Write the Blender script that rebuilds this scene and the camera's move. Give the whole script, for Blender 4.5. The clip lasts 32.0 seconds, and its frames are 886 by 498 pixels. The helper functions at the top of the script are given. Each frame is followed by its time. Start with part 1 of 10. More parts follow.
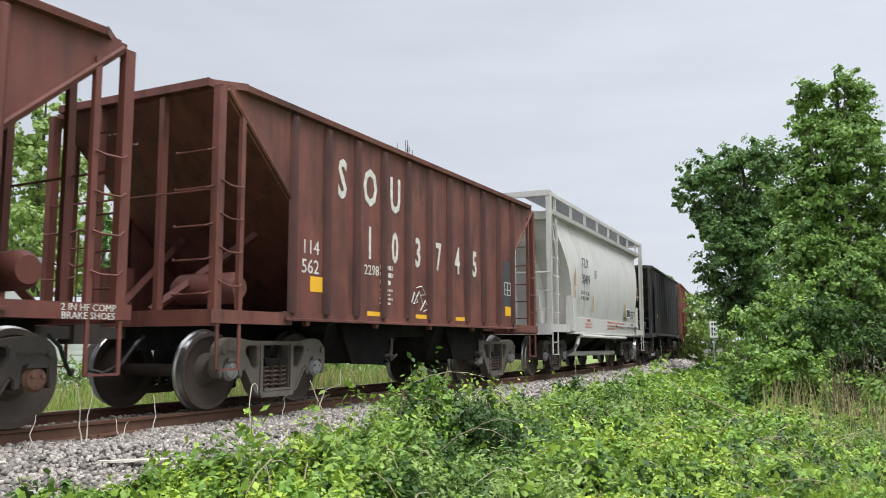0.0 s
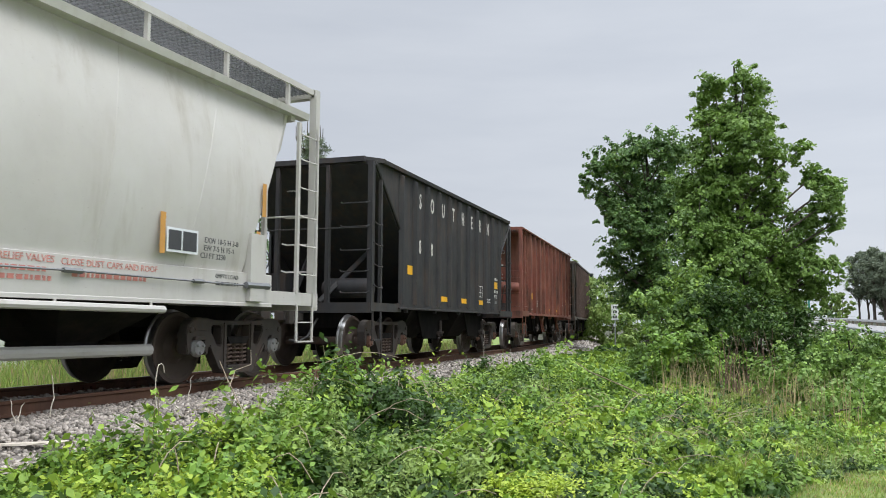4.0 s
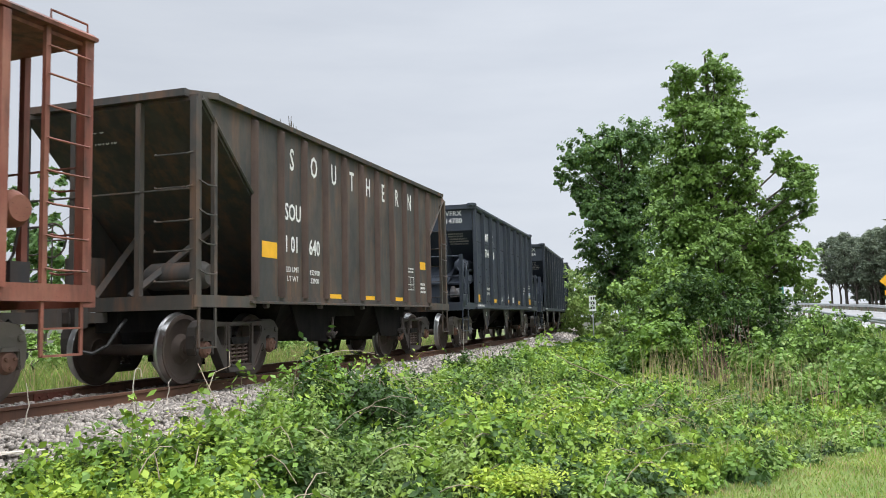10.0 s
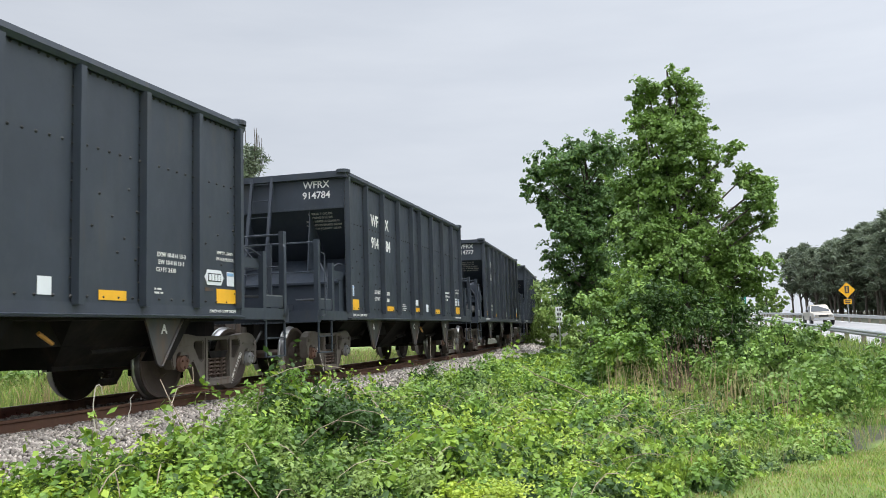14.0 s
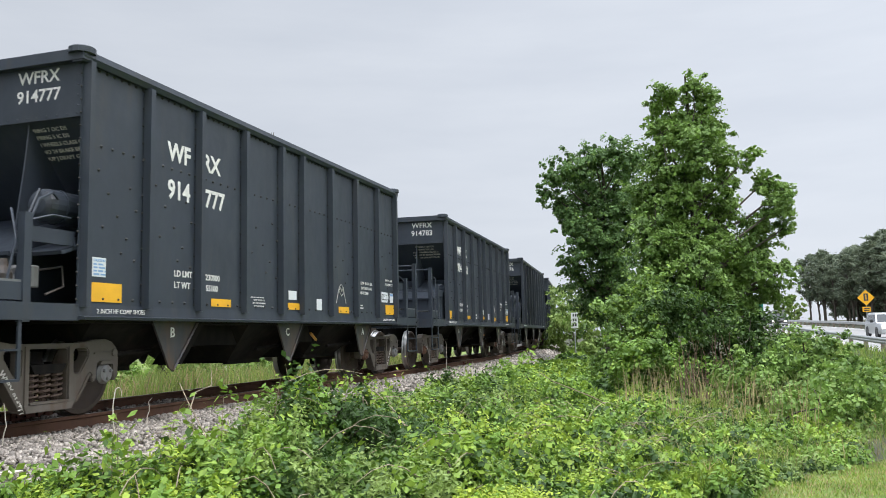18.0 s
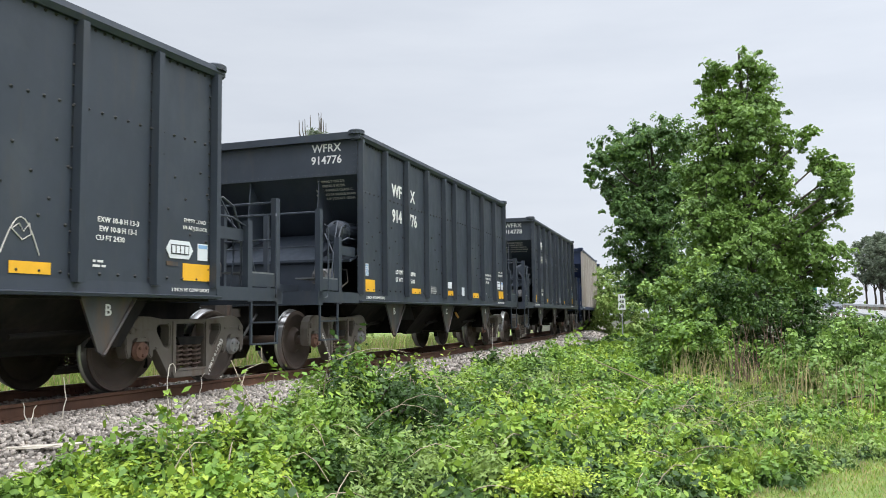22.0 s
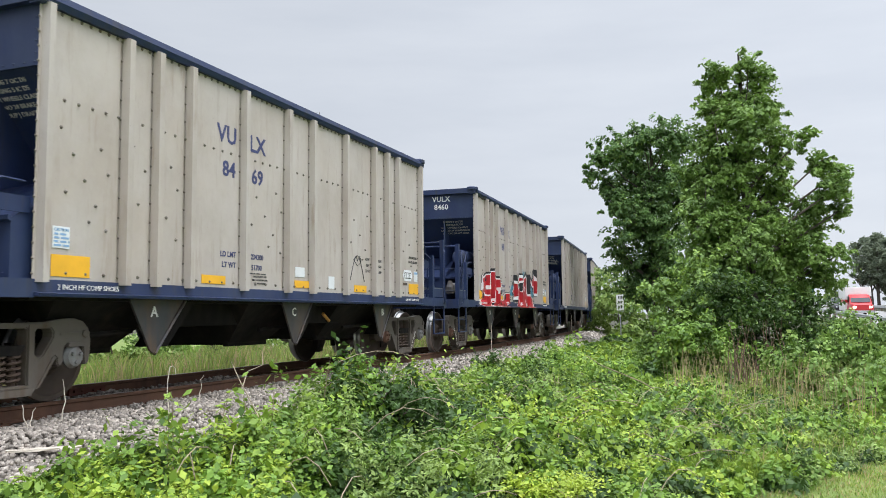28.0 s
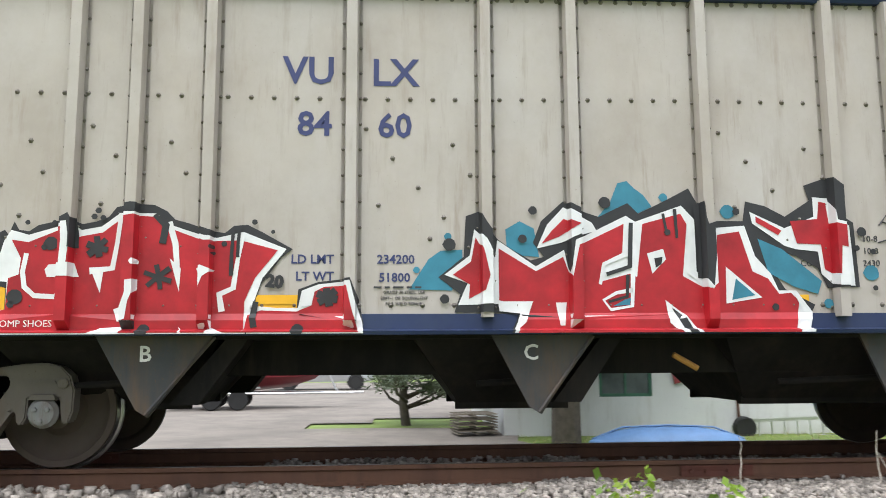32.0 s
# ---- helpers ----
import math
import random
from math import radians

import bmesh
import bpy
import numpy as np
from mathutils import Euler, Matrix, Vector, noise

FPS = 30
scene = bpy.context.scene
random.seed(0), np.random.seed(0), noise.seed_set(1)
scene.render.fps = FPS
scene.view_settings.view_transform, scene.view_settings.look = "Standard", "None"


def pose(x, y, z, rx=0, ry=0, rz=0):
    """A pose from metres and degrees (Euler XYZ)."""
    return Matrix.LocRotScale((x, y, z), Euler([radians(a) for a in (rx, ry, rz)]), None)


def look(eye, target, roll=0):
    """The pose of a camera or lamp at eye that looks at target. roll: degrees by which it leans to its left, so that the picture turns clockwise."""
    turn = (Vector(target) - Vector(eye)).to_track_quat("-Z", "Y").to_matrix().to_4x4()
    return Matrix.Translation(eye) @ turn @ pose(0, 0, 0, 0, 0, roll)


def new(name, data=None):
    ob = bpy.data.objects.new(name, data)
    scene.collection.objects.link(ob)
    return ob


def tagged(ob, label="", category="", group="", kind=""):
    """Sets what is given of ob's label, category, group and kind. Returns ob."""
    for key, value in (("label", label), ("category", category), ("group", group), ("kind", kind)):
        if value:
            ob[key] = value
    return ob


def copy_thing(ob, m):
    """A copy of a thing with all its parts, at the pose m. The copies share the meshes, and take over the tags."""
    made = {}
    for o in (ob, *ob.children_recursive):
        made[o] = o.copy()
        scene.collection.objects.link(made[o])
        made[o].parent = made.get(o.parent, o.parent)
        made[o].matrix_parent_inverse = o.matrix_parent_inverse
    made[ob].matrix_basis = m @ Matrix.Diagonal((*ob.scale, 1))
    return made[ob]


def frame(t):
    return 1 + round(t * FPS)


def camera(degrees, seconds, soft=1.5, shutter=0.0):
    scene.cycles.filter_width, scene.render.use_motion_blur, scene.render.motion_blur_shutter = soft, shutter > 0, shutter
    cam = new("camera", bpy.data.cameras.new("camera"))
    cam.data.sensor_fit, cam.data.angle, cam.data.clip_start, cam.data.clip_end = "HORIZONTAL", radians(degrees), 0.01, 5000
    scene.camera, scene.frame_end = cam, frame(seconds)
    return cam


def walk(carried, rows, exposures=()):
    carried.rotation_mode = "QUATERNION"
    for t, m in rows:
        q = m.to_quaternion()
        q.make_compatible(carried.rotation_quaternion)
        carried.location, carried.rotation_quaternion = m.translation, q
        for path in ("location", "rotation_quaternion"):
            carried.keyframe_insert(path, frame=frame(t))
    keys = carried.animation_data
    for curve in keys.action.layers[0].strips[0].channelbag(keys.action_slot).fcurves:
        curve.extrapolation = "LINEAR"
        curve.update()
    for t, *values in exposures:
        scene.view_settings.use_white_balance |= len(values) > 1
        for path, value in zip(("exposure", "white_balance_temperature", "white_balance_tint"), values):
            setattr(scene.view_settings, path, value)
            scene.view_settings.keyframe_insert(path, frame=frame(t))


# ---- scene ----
# camera: held by hand beside the track; the rows are seconds, place, heading, tilt and lean
def hand_held(x, y, z, heading, tilt, lean):
    a, b = radians(heading), radians(tilt)
    eye = Vector((x, y, z))
    return look(eye, eye + Vector((math.cos(a) * math.cos(b), math.sin(a) * math.cos(b), math.sin(b))), -lean)


cam = camera(57.16, 32.0, soft=0.9, shutter=0.1)
walk(cam, [(r[0], hand_held(*r[1:])) for r in (
    (0.0, 0.019, -0.111, 0.744, 29.51, 6.60, 0.11),
    (0.5, 0.030, -0.122, 0.743, 26.87, 5.62, -0.01),
    (1.0, 0.020, -0.120, 0.737, 26.16, 5.17, -0.02),
    (1.5, -0.022, -0.069, 0.738, 25.70, 4.90, 0.29),
    (2.0, -0.043, -0.052, 0.742, 25.14, 4.85, 0.66),
    (2.5, -0.009, -0.063, 0.743, 24.68, 4.83, 0.80),
    (3.0, -0.001, -0.067, 0.747, 24.32, 4.98, 0.94),
    (3.5, 0.000, -0.056, 0.749, 24.46, 5.30, 0.79),
    (4.0, -0.017, -0.050, 0.739, 23.04, 5.29, -0.26),
    (4.5, 0.002, -0.066, 0.741, 20.33, 4.45, -0.57),
    (6.5, 0.005, -0.029, 0.742, 21.03, 5.27, 1.56),
    (7.0, 0.013, -0.034, 0.736, 21.39, 5.30, 1.88),
    (7.5, 0.021, -0.020, 0.740, 21.57, 5.35, 1.95),
    (8.0, 0.029, -0.011, 0.746, 21.78, 5.37, 1.84),
    (8.5, 0.021, -0.011, 0.748, 21.97, 5.38, 1.76),
    (9.0, 0.009, -0.025, 0.759, 22.05, 5.30, 1.58),
    (9.5, 0.007, -0.032, 0.754, 21.85, 5.10, 1.40),
    (10.0, 0.014, -0.020, 0.743, 21.40, 4.95, 1.30),
    (10.5, 0.015, -0.023, 0.747, 20.93, 4.79, 1.35),
    (11.0, 0.011, -0.029, 0.745, 20.67, 4.77, 1.46),
    (11.5, 0.022, -0.030, 0.747, 20.49, 4.89, 1.69),
    (12.0, 0.027, -0.028, 0.760, 20.36, 5.19, 1.84),
    (12.5, 0.017, -0.032, 0.762, 20.10, 5.37, 1.97),
    (13.0, 0.019, -0.041, 0.759, 19.71, 5.57, 2.03),
    (13.5, 0.026, -0.033, 0.751, 19.34, 5.65, 1.84),
    (14.0, 0.015, -0.035, 0.755, 19.06, 5.72, 1.76),
    (14.5, 0.011, -0.025, 0.752, 18.89, 5.82, 1.60),
    (16.5, 0.007, -0.011, 0.763, 19.04, 6.26, 1.07),
    (17.0, 0.009, -0.017, 0.762, 19.26, 6.29, 1.16),
    (17.5, 0.001, -0.011, 0.766, 19.63, 6.24, 1.26),
    (18.0, -0.000, -0.006, 0.767, 20.11, 6.07, 1.31),
    (18.5, -0.019, -0.010, 0.774, 20.70, 5.82, 1.27),
    (19.0, 0.001, -0.005, 0.769, 21.20, 5.59, 1.21),
    (19.5, 0.002, 0.003, 0.761, 21.66, 5.45, 1.20),
    (20.0, 0.006, 0.008, 0.767, 22.02, 5.29, 1.10),
    (20.5, 0.002, 0.001, 0.769, 22.37, 5.20, 1.19),
    (21.0, -0.002, 0.003, 0.767, 22.67, 4.95, 1.06),
    (21.5, 0.001, 0.013, 0.770, 22.99, 4.82, 0.90),
    (22.0, 0.001, 0.015, 0.770, 23.37, 4.74, 0.73),
    (22.5, -0.003, 0.025, 0.772, 23.72, 4.80, 0.45),
    (23.0, -0.005, 0.037, 0.757, 23.93, 5.03, 0.30),
    (23.5, 0.012, 0.064, 0.760, 23.94, 5.04, -0.10),
    (24.0, 0.019, 0.073, 0.759, 23.91, 5.13, -0.17),
    (24.5, 0.024, 0.080, 0.760, 23.84, 5.09, -0.10),
    (25.0, 0.036, 0.095, 0.771, 23.70, 4.98, 0.01),
    (25.5, 0.032, 0.094, 0.776, 23.57, 4.88, 0.11),
    (26.0, 0.030, 0.091, 0.784, 23.36, 4.75, 0.14),
    (26.5, 0.027, 0.088, 0.792, 23.16, 4.58, 0.29),
    (28.5, 0.018, 0.068, 0.801, 23.40, 4.78, 0.84),
    (29.0, 0.016, 0.062, 0.799, 24.47, 5.03, 1.17),
    (29.5, 0.014, 0.066, 0.804, 27.14, 5.30, 1.44),
    (30.0, -0.009, 0.077, 0.807, 32.30, 5.77, 1.70),
    (30.5, -0.053, 0.097, 0.835, 40.39, 6.30, 1.85),
    (31.0, -0.112, 0.112, 0.846, 52.22, 6.93, 1.39),
    (31.5, -0.170, 0.122, 0.854, 67.35, 7.51, 0.92),
    (32.0, -0.170, 0.123, 0.850, 86.71, 7.56, 0.31),
)], [(0.0, 0.3), (1.6, 0.3), (2.8, 0.12), (4.4, 0.12), (6.5, 0.27), (19.0, 0.27), (22.0, 0.37), (25.5, 0.35), (28.5, 0.27), (30.2, 0.27), (30.8, 0.3), (31.4, 0.33), (32.0, 0.33)])

# ---------------------------------------------------------------- light: an overcast spring day
world = bpy.data.worlds.new("overcast_sky")
scene.world = world
world.use_nodes = True
wn = world.node_tree
for nd in list(wn.nodes):
    wn.nodes.remove(nd)
w_out = wn.nodes.new("ShaderNodeOutputWorld")
w_bg = wn.nodes.new("ShaderNodeBackground")
w_sky = wn.nodes.new("ShaderNodeTexSky")
w_sky.sky_type = "NISHITA"
w_sky.sun_disc = False
w_sky.sun_elevation, w_sky.sun_rotation = radians(58), radians(140)
w_sky.air_density, w_sky.dust_density, w_sky.ozone_density = 1.0, 3.0, 1.0
# the cloud deck: soft grey layers, a little darker towards the horizon
w_co = wn.nodes.new("ShaderNodeTexCoord")
w_map = wn.nodes.new("ShaderNodeMapping")
w_map.inputs["Scale"].default_value = (1.6, 1.6, 9.0)
w_noise = wn.nodes.new("ShaderNodeTexNoise")
w_noise.inputs["Scale"].default_value = 2.1
w_noise.inputs["Detail"].default_value = 5.0
w_noise.inputs["Roughness"].default_value = 0.55
w_ramp = wn.nodes.new("ShaderNodeValToRGB")
w_ramp.color_ramp.elements[0].position, w_ramp.color_ramp.elements[0].color = 0.30, (6.75, 7.25, 8.10, 1)
w_ramp.color_ramp.elements[1].position, w_ramp.color_ramp.elements[1].color = 0.74, (7.55, 8.02, 8.80, 1)
w_mix = wn.nodes.new("ShaderNodeMix")
w_mix.data_type = "RGBA"
w_mix.inputs["Factor"].default_value = 0.93
wn.links.new(w_co.outputs["Generated"], w_map.inputs["Vector"])
wn.links.new(w_map.outputs["Vector"], w_noise.inputs["Vector"])
wn.links.new(w_noise.outputs["Fac"], w_ramp.inputs["Fac"])
wn.links.new(w_sky.outputs["Color"], w_mix.inputs["A"])
wn.links.new(w_ramp.outputs["Color"], w_mix.inputs["B"])
# an overcast sky is about three times brighter overhead than at the horizon
w_sep = wn.nodes.new("ShaderNodeSeparateXYZ")
w_rise = wn.nodes.new("ShaderNodeMapRange")
w_rise.inputs["From Min"].default_value, w_rise.inputs["From Max"].default_value = 0.40, 1.0
w_rise.inputs["To Min"].default_value, w_rise.inputs["To Max"].default_value = 0.80, 4.1
w_mul = wn.nodes.new("ShaderNodeVectorMath")
w_mul.operation = "SCALE"
wn.links.new(w_co.outputs["Generated"], w_sep.inputs["Vector"])
wn.links.new(w_sep.outputs["Z"], w_rise.inputs["Value"])
# and a little brighter on the side of the hidden sun
w_side = wn.nodes.new("ShaderNodeMapRange")
w_side.inputs["From Min"].default_value, w_side.inputs["From Max"].default_value = -0.3, 0.8
w_side.inputs["To Min"].default_value, w_side.inputs["To Max"].default_value = 1.14, 0.93
w_gain = wn.nodes.new("ShaderNodeMath")
w_gain.operation = "MULTIPLY"
wn.links.new(w_sep.outputs["Y"], w_side.inputs["Value"])
wn.links.new(w_rise.outputs["Result"], w_gain.inputs[0])
wn.links.new(w_side.outputs["Result"], w_gain.inputs[1])
wn.links.new(w_mix.outputs["Result"], w_mul.inputs[0])
wn.links.new(w_gain.outputs["Value"], w_mul.inputs["Scale"])
wn.links.new(w_mul.outputs["Vector"], w_bg.inputs["Color"])
w_bg.inputs["Strength"].default_value = 0.1
wn.links.new(w_bg.outputs["Background"], w_out.inputs["Surface"])

sun_data = bpy.data.lights.new("sun", "SUN")
sun_data.energy, sun_data.angle, sun_data.color = 1.5, radians(25), (1.0, 0.97, 0.92)
sun = new("sun", sun_data)
sun.matrix_world = look((0, 0, 60), (14, 26, 0))
scene.view_settings.exposure = 0.3

# ---------------------------------------------------------------- the line of the track and the lie of the land
D0 = 8.25                                   # from the camera to the track's middle
STEP = 1.0
S0, S1 = -120.0, 330.0


def bend(s):
    """Curvature of the track along its length."""
    return float(np.interp(s, (-40, -10, 5, 20, 35, 50, 65, 90), (0.004, 0.0071, 0.00415, 0.00342, 0.00265, 0.00304, 0.00358, 0.0037)))


def lay_line():
    n = int((S1 - S0) / STEP) + 1
    s = S0 + STEP * np.arange(n)
    k = np.array([bend(v) for v in s])
    phi = np.concatenate([[0], np.cumsum((k[1:] + k[:-1]) / 2 * STEP)])
    phi -= np.interp(0, s, phi)
    m = (phi[1:] + phi[:-1]) / 2
    x = np.concatenate([[0], np.cumsum(np.cos(m) * STEP)])
    y = np.concatenate([[0], np.cumsum(np.sin(m) * STEP)])
    return s, x - np.interp(0, s, x), y - np.interp(0, s, y) + D0, phi


LINE_S, LINE_X, LINE_Y, LINE_P = lay_line()


def on_line(s, off=0.0):
    """Place and heading on the track, off metres to its far side."""
    x, y, p = (float(np.interp(s, LINE_S, a)) for a in (LINE_X, LINE_Y, LINE_P))
    return x - off * math.sin(p), y + off * math.cos(p), p


def rolled(t):
    """Metres that the train has yet to run (+) or has run (-) since second 31."""
    tau = t - 31.0
    slow = np.interp(t, (0, 3, 6, 9, 12, 15, 18, 21, 24, 27, 30, 32),
                     (-20.59, -16.87, -13.64, -10.53, -7.76, -5.50, -3.60, -2.06, -0.83, -0.01, 0.0, 0.0))
    return 5.896 * tau + 0.03704 * tau * tau + float(slow)


def beside(x, y):
    """Distance from the track's middle: + on the camera's side."""
    i = int(np.argmin((LINE_X - x) ** 2 + (LINE_Y - y) ** 2))
    p = LINE_P[i]
    return -(-(x - LINE_X[i]) * math.sin(p) + (y - LINE_Y[i]) * math.cos(p))


def smooth(a, b, v):
    u = min(1.0, max(0.0, (v - a) / (b - a)))
    return u * u * (3 - 2 * u)


ROAD_P, ROAD_D = (60.0, -5.8), (0.997, 0.078)     # a point and the way of the highway


def road_off(x, y):
    """Distance to the right of the highway's near edge: + beyond it."""
    return -((x - ROAD_P[0]) * -ROAD_D[1] + (y - ROAD_P[1]) * ROAD_D[0]) - 0.0


def road_z(x):
    return float(np.interp(x, (-60, 10, 43, 100, 160, 300, 700), (-1.5, -1.2, -0.62, 0.56, 1.5, 3.0, 4.5)))


def land(x, y):
    d = beside(x, y)
    if d < -1.2:
        base = -0.27 - 0.33 * smooth(1.5, 2.9, -d) - 0.3 * smooth(3, 7, -d)
    else:
        base = -0.27 - 0.33 * smooth(1.5, 2.9, d) - 0.20 * smooth(2.9, 5.5, d) - 0.30 * smooth(5.5, 11, d)
    r = road_off(x, y)
    if r > -6:
        f = smooth(-5, -1.0, r)
        base = base * (1 - f) + (road_z(x) - 0.08) * f
    return base

# ---------------------------------------------------------------- materials
def material(name, base, rough=0.6, metal=0.0, vary=0.25, scale=4.0, bump=0.15, second=None, amount=0.5, grain=60.0, random_tint=0.0, spec=0.5):
    """base varied at two scales; second: another colour that comes through in patches."""
    m = bpy.data.materials.new(name)
    m.use_nodes = True
    nt = m.node_tree
    bs = nt.nodes["Principled BSDF"]
    co = nt.nodes.new("ShaderNodeTexCoord")
    n1 = nt.nodes.new("ShaderNodeTexNoise")
    n1.inputs["Scale"].default_value, n1.inputs["Detail"].default_value, n1.inputs["Roughness"].default_value = scale, 6.0, 0.62
    n2 = nt.nodes.new("ShaderNodeTexNoise")
    n2.inputs["Scale"].default_value, n2.inputs["Detail"].default_value = grain, 3.0
    nt.links.new(co.outputs["Object"], n1.inputs["Vector"])
    nt.links.new(co.outputs["Object"], n2.inputs["Vector"])
    r = nt.nodes.new("ShaderNodeValToRGB")
    lo, hi = [tuple(min(1.0, c * f) for c in base) + (1,) for f in (1 - vary, 1 + vary)]
    r.color_ramp.elements[0].position, r.color_ramp.elements[0].color = 0.3, lo
    r.color_ramp.elements[1].position, r.color_ramp.elements[1].color = 0.72, hi
    nt.links.new(n1.outputs["Fac"], r.inputs["Fac"])
    col = r.outputs["Color"]
    if second:
        k = nt.nodes.new("ShaderNodeValToRGB")
        k.color_ramp.elements[0].position, k.color_ramp.elements[0].color = 1 - amount - 0.12 + 0.05, (0, 0, 0, 1)
        k.color_ramp.elements[1].position, k.color_ramp.elements[1].color = min(1.0, 1 - amount + 0.17), (1, 1, 1, 1)
        n3 = nt.nodes.new("ShaderNodeTexNoise")
        n3.inputs["Scale"].default_value, n3.inputs["Detail"].default_value, n3.inputs["Roughness"].default_value = scale * 2.3, 8.0, 0.68
        nt.links.new(co.outputs["Object"], n3.inputs["Vector"])
        nt.links.new(n3.outputs["Fac"], k.inputs["Fac"])
        mx = nt.nodes.new("ShaderNodeMix")
        mx.data_type = "RGBA"
        nt.links.new(k.outputs["Color"], mx.inputs["Factor"])
        nt.links.new(col, mx.inputs["A"])
        mx.inputs["B"].default_value = tuple(second) + (1,)
        col = mx.outputs["Result"]
    if random_tint:
        oi = nt.nodes.new("ShaderNodeNewGeometry")
        hs = nt.nodes.new("ShaderNodeHueSaturation")
        mr = nt.nodes.new("ShaderNodeMapRange")
        mr.inputs["To Min"].default_value, mr.inputs["To Max"].default_value = 1 - random_tint, 1 + random_tint
        nt.links.new(oi.outputs["Random Per Island"], mr.inputs["Value"])
        nt.links.new(mr.outputs["Result"], hs.inputs["Value"])
        nt.links.new(col, hs.inputs["Color"])
        col = hs.outputs["Color"]
    nt.links.new(col, bs.inputs["Base Color"])
    bs.inputs["Roughness"].default_value, bs.inputs["Metallic"].default_value = rough, metal
    bs.inputs["Specular IOR Level"].default_value = spec
    if bump:
        b = nt.nodes.new("ShaderNodeBump")
        b.inputs["Strength"].default_value, b.inputs["Distance"].default_value = bump, 0.01
        nt.links.new(n2.outputs["Fac"], b.inputs["Height"])
        nt.links.new(b.outputs["Normal"], bs.inputs["Normal"])
    return m


def leaf_material(name, base, tint=0.35, warm=0.25, rough=0.5):
    """Thin leaves: light comes through them, each a little different."""
    m = bpy.data.materials.new(name)
    m.use_nodes = True
    nt = m.node_tree
    bs = nt.nodes["Principled BSDF"]
    geo = nt.nodes.new("ShaderNodeNewGeometry")
    co = nt.nodes.new("ShaderNodeTexCoord")
    n1 = nt.nodes.new("ShaderNodeTexNoise")
    n1.inputs["Scale"].default_value, n1.inputs["Detail"].default_value = 1.3, 4.0
    nt.links.new(co.outputs["Object"], n1.inputs["Vector"])
    r = nt.nodes.new("ShaderNodeValToRGB")
    dark = tuple(c * (1 - tint) for c in base)
    light = (base[0] * (1 + tint + warm), base[1] * (1 + tint), base[2] * (1 + tint * 0.8))
    r.color_ramp.elements[0].position, r.color_ramp.elements[0].color = 0.0, dark + (1,)
    r.color_ramp.elements[1].position, r.color_ramp.elements[1].color = 1.0, light + (1,)
    mid = nt.nodes.new("ShaderNodeMath")
    mid.operation = "MULTIPLY_ADD"
    mid.inputs[1].default_value, mid.inputs[2].default_value = 2.2, -0.85
    add = nt.nodes.new("ShaderNodeMath")
    add.operation = "MULTIPLY_ADD"
    add.inputs[1].default_value = 0.5
    nt.links.new(n1.outputs["Fac"], mid.inputs[0])
    nt.links.new(geo.outputs["Random Per Island"], add.inputs[0])
    nt.links.new(mid.outputs["Value"], add.inputs[2])
    nt.links.new(add.outputs["Value"], r.inputs["Fac"])
    nt.links.new(r.outputs["Color"], bs.inputs["Base Color"])
    bs.inputs["Roughness"].default_value = rough
    bs.inputs["Specular IOR Level"].default_value = 0.32
    tr = nt.nodes.new("ShaderNodeBsdfTranslucent")
    hs = nt.nodes.new("ShaderNodeHueSaturation")
    hs.inputs["Hue"].default_value, hs.inputs["Saturation"].default_value, hs.inputs["Value"].default_value = 0.49, 1.0, 1.45
    nt.links.new(r.outputs["Color"], hs.inputs["Color"])
    nt.links.new(hs.outputs["Color"], tr.inputs["Color"])
    mx = nt.nodes.new("ShaderNodeMixShader")
    mx.inputs["Fac"].default_value = 0.22
    out = nt.nodes["Material Output"]
    nt.links.new(bs.outputs["BSDF"], mx.inputs[1])
    nt.links.new(tr.outputs["BSDF"], mx.inputs[2])
    nt.links.new(mx.outputs["Shader"], out.inputs["Surface"])
    return m

# ---------------------------------------------------------------- building tools
def box(bm, x0, x1, y0, y1, z0, z1):
    v = [bm.verts.new((x, y, z)) for x in (x0, x1) for y in (y0, y1) for z in (z0, z1)]
    for f in ((0, 1, 3, 2), (4, 6, 7, 5), (0, 4, 5, 1), (2, 3, 7, 6), (0, 2, 6, 4), (1, 5, 7, 3)):
        bm.faces.new([v[i] for i in f])
    return v


def slab(bm, outline, y0, y1):
    """A plate with an outline of (x, z), from y0 to y1."""
    a = [bm.verts.new((x, y0, z)) for x, z in outline]
    b = [bm.verts.new((x, y1, z)) for x, z in outline]
    n = len(outline)
    bm.faces.new(a)
    bm.faces.new(b[::-1])
    for i in range(n):
        j = (i + 1) % n
        bm.faces.new((a[j], a[i], b[i], b[j]))


def prism(bm, outline, x0, x1):
    """A bar with a section of (y, z), from x0 to x1."""
    a = [bm.verts.new((x0, y, z)) for y, z in outline]
    b = [bm.verts.new((x1, y, z)) for y, z in outline]
    n = len(outline)
    bm.faces.new(a[::-1])
    bm.faces.new(b)
    for i in range(n):
        j = (i + 1) % n
        bm.faces.new((a[i], a[j], b[j], b[i]))


def loft(bm, rings, cap=True):
    rows = [[bm.verts.new(p) for p in ring] for ring in rings]
    for r, q in zip(rows, rows[1:]):
        n = len(r)
        for i in range(n):
            bm.faces.new((r[i], r[(i + 1) % n], q[(i + 1) % n], q[i]))
    if cap:
        bm.faces.new(rows[0][::-1])
        bm.faces.new(rows[-1])


